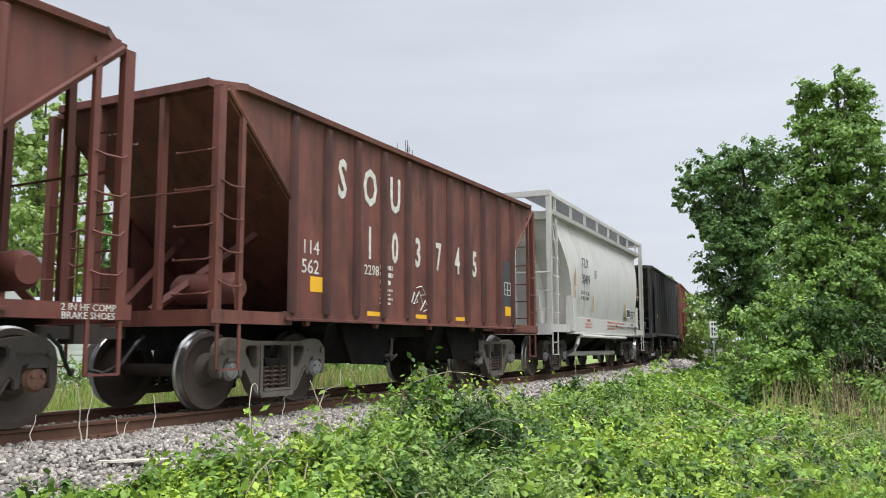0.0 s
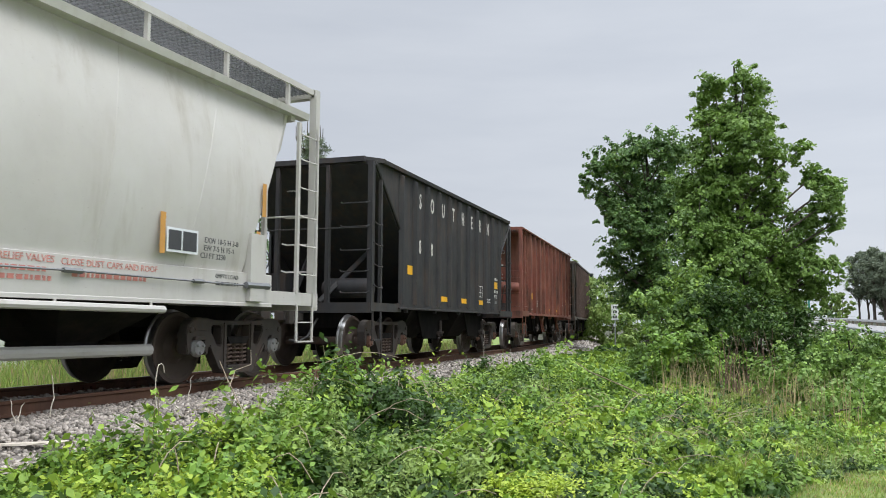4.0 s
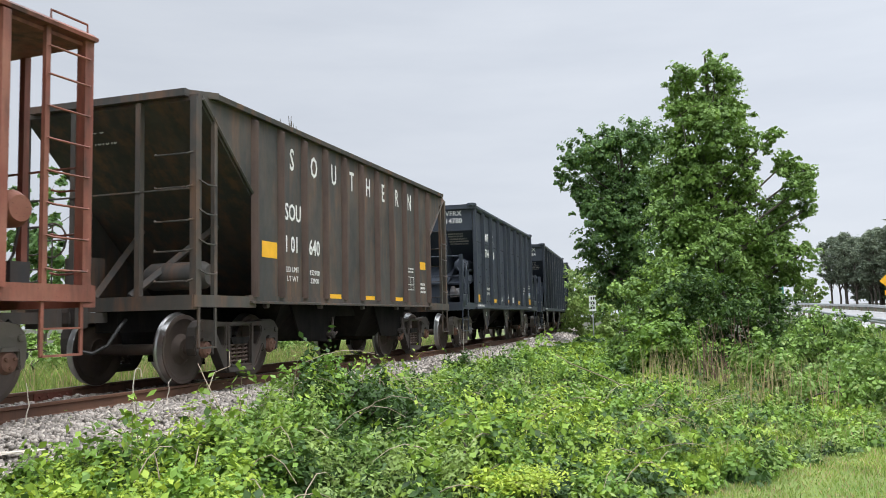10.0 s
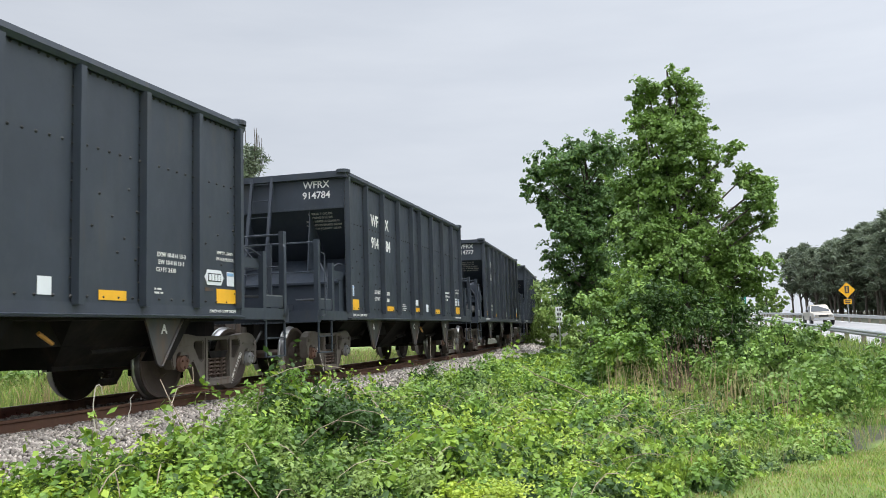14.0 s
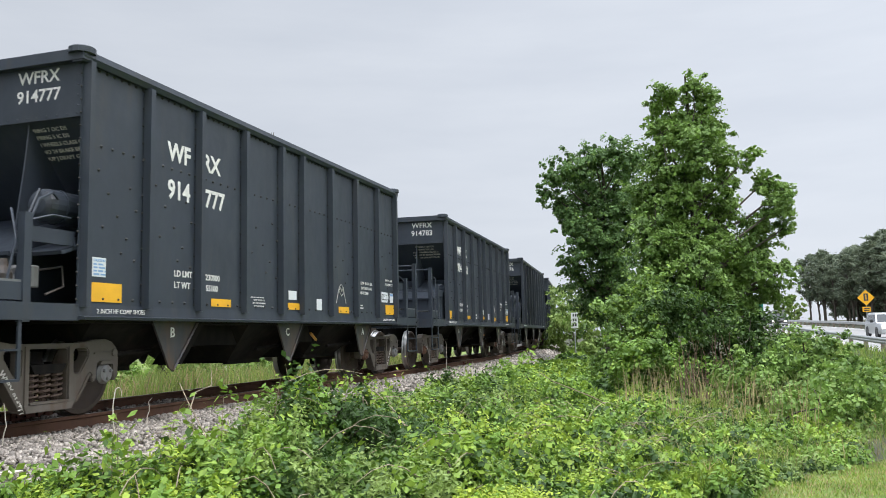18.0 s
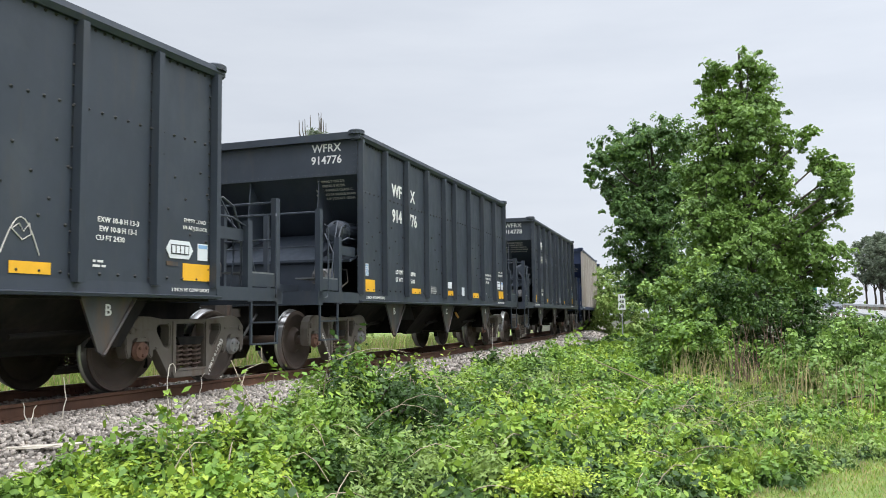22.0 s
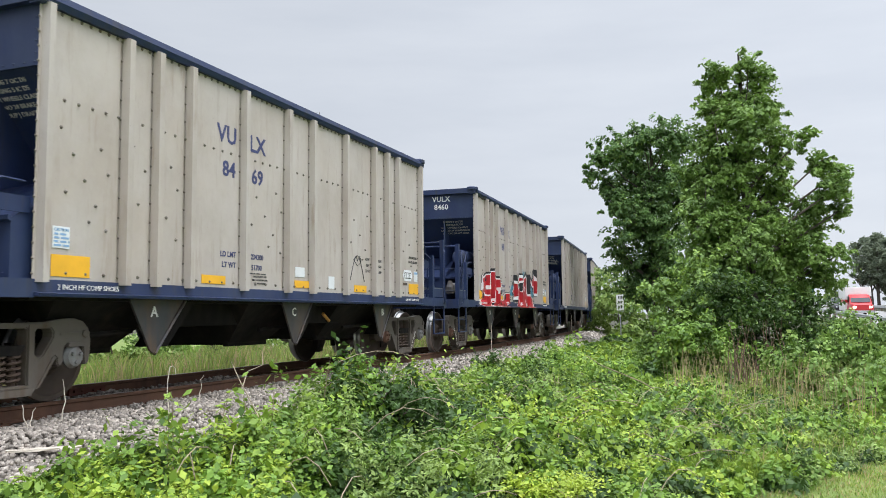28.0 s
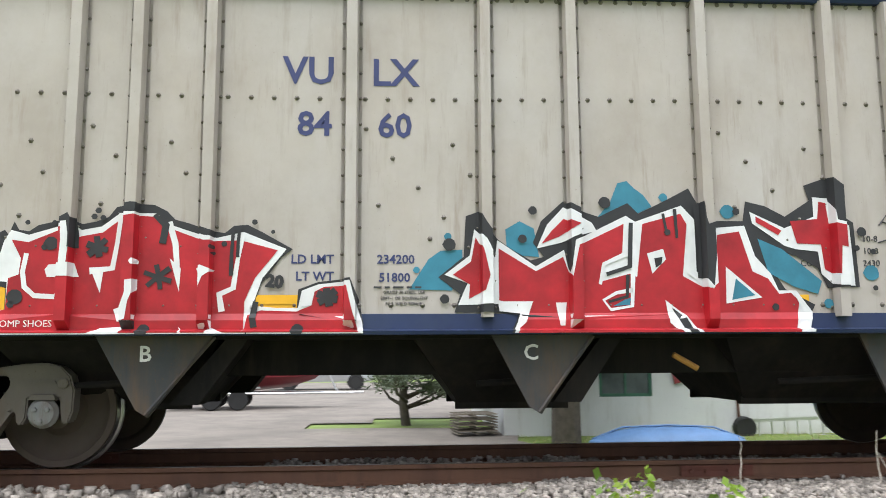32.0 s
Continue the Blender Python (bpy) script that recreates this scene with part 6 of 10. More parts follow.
dark = place(old_hopper(M_BLACK_OLD, "faded black ribbed hopper car with worn white letters", ME_FRAME_D, (ME_CAP_R, ME_CAP_R)), -129.26, 3.78)
for k, ch in enumerate("SOUTHERN"):
    side_text(dark, ch, 0.34, M_FADED, -2.75 + 0.785 * k, 3.40, -1.484, 0.006, 0.62)
for ch, x in zip("806", (-2.75, -1.97, -1.40)):
    side_text(dark, ch, 0.30, M_FADED, x, 2.4, -1.484, 0.006, 0.62)
data_box(dark, 1.74, 2.22, 1.48, 1.78, M_WHITE, -1.484)
side_text(dark, "CUFT 2100", 0.08, M_WHITE, 3.58, 1.68, -1.484)
side_text(dark, "HS 33", 0.10, M_WHITE, 3.58, 1.54, -1.484)
side_text(dark, "RO 474-16", 0.075, M_WHITE, 3.58, 2.04, -1.484)
side_text(dark, "2 IN HF COMP", 0.05, M_WHITE, 2.80, 1.43, -1.484)
side_text(dark, "BRAKE SHOES", 0.05, M_WHITE, 2.80, 1.36, -1.484)
plate(dark, 3.5, 3.72, 1.34, 1.41, -1.482, M_GRATE, "small_plate")
for x0, x1, z0, z1 in ((-3.50, -3.15, 1.78, 1.97), (0.20, 0.70, 1.27, 1.39), (1.74, 2.24, 1.27, 1.39), (3.37, 3.80, 1.77, 1.96), (-1.3, -0.8, 1.27, 1.39)):
    plate(dark, x0, x1, z0, z1, -1.482, M_YELLOW, "reflector")
end_text(dark, "806", 0.11, M_FADED, -4.90, 0.5, 3.44)

red = place(long_hopper(M_RED, "faded red long hopper car with white letters and caged ends", ME_FRAME, (ME_CAP_R, ME_CAP_R)), -116.26, 4.42)
for ch, x in zip("SOUTHERN", (-3.33, -2.41, -1.51, -0.55, 0.49, 1.50, 2.43, 3.43)):
    side_text(red, ch, 0.58, M_WHITE, x, 3.20, -1.484, 0.010, 0.60)
for ch, x in zip("109953", (-2.35, -1.46, -0.42, 0.55, 1.56, 2.53)):
    side_text(red, ch, 0.44, M_WHITE, x, 2.38, -1.484, 0.008, 0.60)
for x0, x1, z0, z1 in ((-4.52, -4.27, 1.64, 1.85), (-4.18, -3.95, 1.64, 1.85), (-1.77, -1.52, 1.26, 1.36), (-1.42, -1.17, 1.26, 1.36), (-0.42, -0.09, 1.27, 1.37), (1.30, 1.62, 1.27, 1.37), (1.72, 2.0, 1.27, 1.37), (4.15, 4.4, 1.62, 1.85), (4.48, 4.7, 1.62, 1.85)):
    plate(red, x0, x1, z0, z1, -1.482, M_YELLOW, "reflector")
data_box(red, 3.3, 3.68, 1.48, 1.78, M_WHITE, -1.484)
small_print(red, -3.6, -3.2, 1.62, 3, M_FADED, -1.484, 0.09, 0.05, 31)
small_print(red, -3.0, -2.6, 1.62, 3, M_FADED, -1.484, 0.09, 0.05, 32)
small_print(red, -4.5, -3.9, 1.30, 1, M_FADED, -1.484, 0.09, 0.04, 33)
small_print(red, 4.1, 4.7, 2.0, 1, M_FADED, -1.484, 0.09, 0.04, 34)
end_text(red, "SOUTHERN  109953", 0.13, M_FADED, -4.864, 0.1, 3.25)


def end_print(car, y0, y1, z_top, rows, mat, x, row=0.11, high=0.05, seed=1):
    rr = random.Random(seed)
    bm = bmesh.new()
    for i in range(rows):
        y = y0
        end = y1 + rr.random() * 0.3 * abs(y1 - y0)
        while y > end:
            w = rr.uniform(0.05, 0.14)
            box(bm, x - 0.003, x, max(y - w, end - 0.01), y, z_top - i * row - high, z_top - i * row)
            y -= w + 0.03
    return part("small_print", bm, mat, car)


def slope_print(car):
    """Five lines of shop notes on the overhanging slope sheet."""
    for k, words in enumerate(("SPRING 7 OC D5", "SPRING 5 IC D5", "36 IN WHEELS CLASS C", "AAR NO 24 BRAKE BEAM", "GROUP J DRAFT GEAR")):
        s = 0.16 + 0.095 * k
        letters(words, 0.052, M_FADED, car, pose(-4.904 + 0.688 * s, -0.93, 3.357 - 0.725 * s, 133.5, 0, -90), "lettering", 0.001)


end_print(red, 1.2, 0.3, 3.05, 8, M_FADED, -4.864, seed=5)
end_print(red, 0.1, -0.75, 3.05, 9, M_FADED, -4.864, seed=6)

rusty = place(old_hopper(M_BLACK_RUST, "black ribbed hopper car streaked with rust, white letters", ME_FRAME_D, (ME_CAP_R, ME_CAP_R), M_RIB_RUST), -103.03, 3.78)
for k, ch in enumerate("SOUTHERN"):
    side_text(rusty, ch, 0.37, M_WHITE, -2.75 + 0.785 * k, 3.39, -1.484, 0.006, 0.62)
for text, x, z, size in (("SOU", -2.72, 2.52, 0.28), ("1 01", -2.77, 2.0, 0.27), ("640", -1.97, 2.0, 0.27)):
    side_text(rusty, text, size, M_WHITE, x, z, -1.484, 0.005, 0.72)
side_text(rusty, "LD LMT", 0.09, M_WHITE, -2.74, 1.60, -1.484)
side_text(rusty, "LT WT", 0.09, M_WHITE, -2.74, 1.45, -1.484)
side_text(rusty, "152100", 0.09, M_WHITE, -1.97, 1.58, -1.484)
side_text(rusty, "53900", 0.09, M_WHITE, -1.97, 1.44, -1.484)
for x0, x1, z0, z1 in ((-3.70, -3.25, 1.75, 2.0), (-1.41, -0.92, 1.13, 1.24), (0.14, 0.65, 1.13, 1.24), (1.69, 2.22, 1.13, 1.24), (3.36, 3.76, 1.92, 2.10)):
    plate(rusty, x0, x1, z0, z1, -1.482, M_YELLOW, "reflector")
data_box(rusty, 2.55, 2.95, 1.42, 1.72, M_WHITE, -1.484)
small_print(rusty, 2.55, 2.95, 1.92, 2, M_WHITE, -1.484, 0.07, 0.035, 41)
small_print(rusty, 3.4, 3.75, 1.6, 3, M_WHITE, -1.484, 0.09, 0.05, 42)
end_text(rusty, "SOU", 0.11, M_FADED, -5.04, 0.45, 3.58)
end_text(rusty, "101640", 0.10, M_FADED, -4.90, 0.4, 3.44)

def frame_text(car, words):
    """White stencilling down the outer legs of the camera-side frames."""
    size = 0.066 if len(words) > 9 else 0.074
    side_text(car, words, size, M_FADED, -4.92 - 0.500, 0.265, -1.157, 0.002, lean=-57)
    side_text(car, words, size, M_FADED, 4.92 + 0.500, 0.265, -1.157, 0.002, lean=57)


# six black cars, two of them turned end for end
# near-black rivet heads stand for the shadows round them
black = new_hopper(M_BLACK, M_BLACK, RIBS_NEW, M_BLACK, M_BLACK, M_HOSE_RIVET, ME_FRAME, (ME_CAP_R, ME_CAP_G), "black riveted aggregate hopper car with white numbers")
turned_black = new_hopper(M_BLACK, M_BLACK, RIBS_NEW, M_BLACK, M_BLACK, M_HOSE_RIVET, ME_FRAME, (ME_CAP_R, ME_CAP_G), "black riveted aggregate hopper car with an end ladder and white numbers", ladder_end=-1)
BLACK_TURNED = (1, 3)
BLACK_AT = [-90.01, -76.05, -62.14, -48.20, -34.34, -20.53]
black_cars = [place(black, BLACK_AT[0], 4.92)] + [None] * 5


def common_marks(car, ink, label_mat, y=-1.529, low_print=True):
    for x0, x1, z0, z1 in ((-4.73, -4.22, 1.235, 1.455), (-2.36, -1.86, 1.245, 1.355), (-0.12, 0.32, 1.255, 1.365), (1.88, 2.36, 1.235, 1.355), (4.31, 4.81, 1.25, 1.46)):
        plate(car, x0, x1, z0, z1, y, M_YELLOW, "reflector")
    lab = plate(car, -4.72, -4.50, 1.52, 1.74, y, label_mat, "caution_label")
    small_print(lab, -4.70, -4.51, 1.672, 4, M_SKYLABEL, y - 0.0045, 0.038, 0.020, 50)
    side_text(lab, "CAUTION", 0.030, M_SKYLABEL, -4.61, 1.705, y - 0.0055, 0.001)
    plate(car, -0.10, 0.18, 1.42, 1.57, y, label_mat, "paper_label")
    plate(car, 0.95, 1.15, 1.27, 1.47, y, label_mat, "paper_label")
    plate(car, 4.58, 4.77, 1.51, 1.72, y, label_mat, "paper_label")
    plate(car, 4.59, 4.76, 1.66, 1.705, y - 0.0045, M_SKYLABEL, "label_band")
    small_print(car, -1.30, -0.90, 1.425, 1, ink, y - 0.001, 0.042, 0.016, 51)
    for k, words in enumerate(("GRADE 70 STEEL. USE", "E80T-1 OR EQUIVALENT", "FOR WELD REPAIR.")):
        side_text(car, words, 0.026, ink, -1.05, 1.375 - 0.047 * k, y - 0.001)
    # reporting plate: a long white hexagon with four dark windows
    bm = bmesh.new()
    slab(bm, [(4.01, 1.62), (4.08, 1.73), (4.42, 1.73), (4.49, 1.62), (4.42, 1.51), (4.08, 1.51)], y - 0.006, y)
    hexa = part("reporting_plate", bm, M_LABEL, car, "white six-sided reporting plate")
    plate(hexa, 4.09, 4.41, 1.56, 1.68, y - 0.008, M_INK, "dark_field")
    for k in range(4):
        plate(hexa, 4.105 + 0.077 * k, 4.160 + 0.077 * k, 1.575, 1.665, y - 0.013, M_LABEL, "window")
    plate(car, 4.02, 4.22, 1.42, 1.47, y - 0.001, M_DULL, "small_plate")
    side_text(car, "EMPTY LOAD", 0.05, ink, 4.53, 1.99, y - 0.001)
    side_text(car, "1/4 ADJ BLOCK", 0.05, ink, 4.53, 1.90, y - 0.001)
    side_text(car, "JACK LIFT HERE", 0.045, ink, 4.895, 1.60, y - 0.012, lean=90)
    side_text(car, "2 INCH HF COMP SHOES", 0.045, M_WHITE, 4.42, 1.13, -1.566)
    if ink is M_WHITE:
        side_text(car, "EXW 10-8 H 13-3", 0.06, ink, 3.26, 1.86, y - 0.001, 0.001)
        side_text(car, "EW 10-8 H 13-1", 0.06, ink, 3.26, 1.76, y - 0.001, 0.001)
        side_text(car, "CU FT 2430", 0.06, ink, 3.14, 1.66, y - 0.001, 0.001)
        small_print(car, 2.9, 3.1, 1.42, 2, ink, y - 0.001, 0.05, 0.025, 52)
    else:
        for x, words in ((2.41, ("EXW", "EW", "CU FT")), (2.93, ("10-8", "10-8", "2430")), (3.44, ("13-3", "13-1", ""))):
            for k, word in enumerate(words):
                if word:
                    side_text(car, word, 0.055, ink, x, 1.83 - 0.105 * k, y - 0.001)
    side_text(car, "2 INCH HF COMP SHOES", 0.055, M_WHITE, -4.25, 1.125, -1.566, 0, 1.0)


for car in (black, turned_black):
    common_marks(car, M_WHITE, M_LABEL)
    slope_print(car)
for i in range(1, 6):
    car = turned_black if i == 1 else copy_thing(turned_black if i in BLACK_TURNED else black, Matrix.Identity(4))
    black_cars[i] = place(car, BLACK_AT[i], 4.92)
for i, (car, digits, heavy, light) in enumerate(zip(black_cars, ("780", "784", "777", "783", "776", "778"), ("230500", "230700", "230900", "230800", "230900", "231200"), ("55500", "55300", "55100", "55200", "55100", "54800"))):
    side_text(car, "WF", 0.25, M_WHITE, -3.12, 3.24, -1.527, 0.009, 0.95)
    side_text(car, "RX", 0.25, M_WHITE, -2.37, 3.24, -1.527, 0.009, 0.95)
    side_text(car, "914", 0.25, M_WHITE, -3.12, 2.74, -1.527, 0.009, 0.95)
    side_text(car, digits, 0.25, M_WHITE, -2.28, 2.74, -1.527, 0.009, 0.95)
    side_text(car, "LD LMT", 0.085, M_WHITE, -3.01, 1.65, -1.527, 0.002)
    side_text(car, "LT WT", 0.085, M_WHITE, -3.03, 1.50, -1.527, 0.002)
    side_text(car, heavy, 0.085, M_WHITE, -2.32, 1.64, -1.527, 0.002)
    side_text(car, light, 0.085, M_WHITE, -2.34, 1.49, -1.527, 0.002)
    end_text(car, "WFRX", 0.15, M_WHITE, -4.921, -0.90, 3.83, 1.0, 0.003)
    end_text(car, "914" + digits, 0.15, M_WHITE, -4.921, -0.90, 3.61, 1.0, 0.003)

    frame_text(car, "WFRX 914" + digits)
    for g, x in zip("ACB" if i in BLACK_TURNED else "BCA", (-3.13, 0.0, 3.2)):
        side_text(car, g, 0.13, M_WHITE, x, 0.88, -1.459, 0.003)
# chalk scrawls on two of them
for car, x in ((black_cars[3], 2.0), (black_cars[2], 2.0)):
    grab(car, [(x - 0.22 + 0.44 * k / 10, -1.531, 1.42 + 0.36 * math.sin(math.pi * k / 10)) for k in range(11)], M_FADED, 0.006, "chalk_scrawl")
    grab(car, [(x - 0.10, -1.531, 1.66), (x - 0.02, -1.531, 1.72), (x + 0.03, -1.531, 1.64), (x + 0.10, -1.531, 1.73), (x + 0.12, -1.531, 1.62), (x + 0.02, -1.531, 1.56), (x - 0.10, -1.531, 1.66)], M_FADED, 0.006, "chalk_scrawl")

# the blue and grey cars, of the same make
pale = new_hopper(M_BLUE, M_ALU, RIBS_BLUE, M_ALU, M_BLUE, M_RIVET, ME_FRAME, (ME_CAP_R, ME_CAP_G), "blue hopper car with grey riveted sides")
turned_pale = new_hopper(M_BLUE, M_ALU, RIBS_BLUE, M_ALU, M_BLUE, M_RIVET, ME_FRAME, (ME_CAP_R, ME_CAP_G), "blue hopper car with grey riveted sides", ladder_end=-1)
for car in (pale, turned_pale):
    slope_print(car)
    common_marks(car, M_INK, M_LABEL)
BLUE_AT = [-6.83, 6.87, 20.77, 34.66, 48.55]
blue_cars = [place(turned_pale, BLUE_AT[0], 4.92), place(pale, BLUE_AT[1], 4.92)] + [place(copy_thing(pale, Matrix.Identity(4)), s, 4.92) for s in BLUE_AT[2:]]
for car, number, heavy, light in zip(blue_cars, ("8469", "8460", "8482", "8471", "8465"), ("234300", "234200", "234100", "234000", "234400"), ("51700", "51800", "51900", "52000", "51600")):
    side_text(car, "VU", 0.24, M_NAVY, -1.85, 3.24, -1.528, 0.006, 1.0)
    side_text(car, "LX", 0.24, M_NAVY, -1.13, 3.23, -1.528, 0.006, 1.0)
    side_text(car, number[:2], 0.21, M_NAVY, -1.80, 2.78, -1.528, 0.006, 1.0)
    side_text(car, number[2:], 0.21, M_NAVY, -1.13, 2.77, -1.528, 0.006, 1.0)
    side_text(car, "LD LMT", 0.075, M_NAVY, -1.80, 1.645, -1.528, 0.002)
    side_text(car, "LT WT", 0.075, M_NAVY, -1.78, 1.505, -1.528, 0.002)
    side_text(car, heavy, 0.075, M_NAVY, -1.12, 1.645, -1.528, 0.002)
    side_text(car, light, 0.075, M_NAVY, -1.13, 1.495, -1.528, 0.002)
    end_text(car, "VULX", 0.14, M_WHITE, -4.921, -0.65, 3.83, 1.0, 0.003)
    end_text(car, number, 0.14, M_WHITE, -4.921, -0.65, 3.62, 1.0, 0.003)
for i, (car, number) in enumerate(zip(blue_cars, ("8469", "8460", "8482", "8471", "8465"))):
    frame_text(car, "VULX " + number)
    for g, x in zip("ACB" if i == 0 else "BCA", (-3.13, 0.0, 3.2)):
        side_text(car, g, 0.13, M_WHITE, x, 0.88, -1.459, 0.003)
grab(blue_cars[0], [(1.72 + 0.56 * k / 10, -1.531, 1.42 + 0.46 * math.sin(math.pi * k / 10)) for k in range(11)], M_INK, 0.006, "chalk_scrawl")
grab(blue_cars[0], [(1.86, -1.531, 1.80), (1.96, -1.531, 1.88), (2.0, -1.531, 1.78), (2.10, -1.531, 1.88), (2.14, -1.531, 1.76), (2.0, -1.531, 1.70), (1.86, -1.531, 1.80)], M_INK, 0.006, "chalk_scrawl")
tagged(blue_cars[1], "blue hopper car with grey sides covered in red graffiti")
tagged(blue_cars[0], "blue hopper car with grey riveted sides and a chalk drawing")

# ---------------------------------------------------------------- plants
L_VINE = leaf_material("vine_leaf", (0.116, 0.236, 0.040), 0.50, 0.30)
# dark leaves; inside clumps and in hollows their colour stands for shade
L_DARK_SHADE = leaf_material("dark_and_shaded_leaf", (0.042, 0.098, 0.020), 0.35, 0.25)
L_YOUNG = leaf_material("fresh_shoot_leaf", (0.180, 0.318, 0.044), 0.35, 0.3)
L_BRIGHT = leaf_material("young_leaf", (0.255, 0.385, 0.050), 0.32, 0.25)
L_TREE = leaf_material("tree_leaf", (0.138, 0.255, 0.060), 0.42, 0.25)
L_TREE_L = leaf_material("far_tree_leaf", (0.098, 0.192, 0.060), 0.35, 0.15)
L_SHRUB = leaf_material("shrub_leaf", (0.128, 0.250, 0.050), 0.45, 0.30)
L_PALE = leaf_material("willow_leaf", (0.200, 0.310, 0.085), 0.3, 0.2)
L_GRASS = leaf_material("grass_blade", (0.210, 0.310, 0.075), 0.30, 0.30, 0.7)
L_DRY = leaf_material("dry_grass_blade", (0.36, 0.31, 0.17), 0.3, 0.15, 0.8)
# needles paled and greyed: the haze over the distant pines is in the colour
L_PINE = leaf_material("hazed_pine_needle", (0.140, 0.185, 0.125), 0.35, 0.15)
L_YEL = leaf_material("yellow_flower", (0.34, 0.44, 0.06), 0.2, 0.1)
M_BARK = material("grey_brown_bark", (0.085, 0.070, 0.055), 0.9, vary=0.35, scale=7, bump=0.9, grain=22)
M_TWIG = material("dry_stalk", (0.30, 0.24, 0.17), 0.85, vary=0.3, scale=6, bump=0.2)
M_BLEACH = material("bleached_stalk", (0.56, 0.50, 0.42), 0.8, vary=0.2, scale=6, bump=0.2)


def merge_kites(groups):
    """Kite arrays joined, with a material number each."""
    v = np.concatenate([g[0] for g in groups])
    idx = np.concatenate([np.full(len(g[0]), g[1]) for g in groups])
    return v, idx


# mounds of the thicket: middle, radii, height over the ground
MOUNDS = ((5.1, 4.1, 1.0, 0.9, 0.56), (6.3, 3.7, 1.2, 1.0, 0.64), (7.75, 4.5, 0.75, 0.6, 1.15), (8.7, 4.3, 0.9, 0.8, 0.72), (6.8, 2.7, 1.3, 0.8, 0.61), (8.3, 3.0, 1.2, 0.8, 0.51),
          (10.4, 4.2, 1.4, 1.0, 0.57), (12.5, 4.9, 1.3, 0.8, 0.65), (11.6, 2.6, 1.7, 1.1, 0.46), (15.0, 4.4, 1.8, 1.3, 0.68), (18.2, 4.7, 1.6, 1.2, 0.84), (15.2, 1.6, 1.8, 1.2, 0.43), (4.3, 3.2, 0.9, 0.9, 0.46))


def canopy(x, y):
    """Height of the leaves over the ground."""
    h = 0.20 + 0.16 * noise.noise(Vector((x * 0.9, y * 0.9, 1.0))) + 0.12 * noise.noise(Vector((x * 2.3, y * 2.3, 4.0)))
    for mx, my, rx, ry, k in MOUNDS:
        q = ((x - mx) / rx) ** 2 + ((y - my) / ry) ** 2
        if q < 2.2:
            h = max(h, k * (1.0 - 0.42 * q) * (0.84 + 0.5 * noise.noise(Vector((x * 2.2, y * 2.2, 9.0)))))
    return max(h, 0.03)


def lawn_here(x, y):
    return y < -0.15 - 0.47 * (x - 9.7) + 0.35 * noise.noise(Vector((x * 0.5, y * 0.5, 7)))


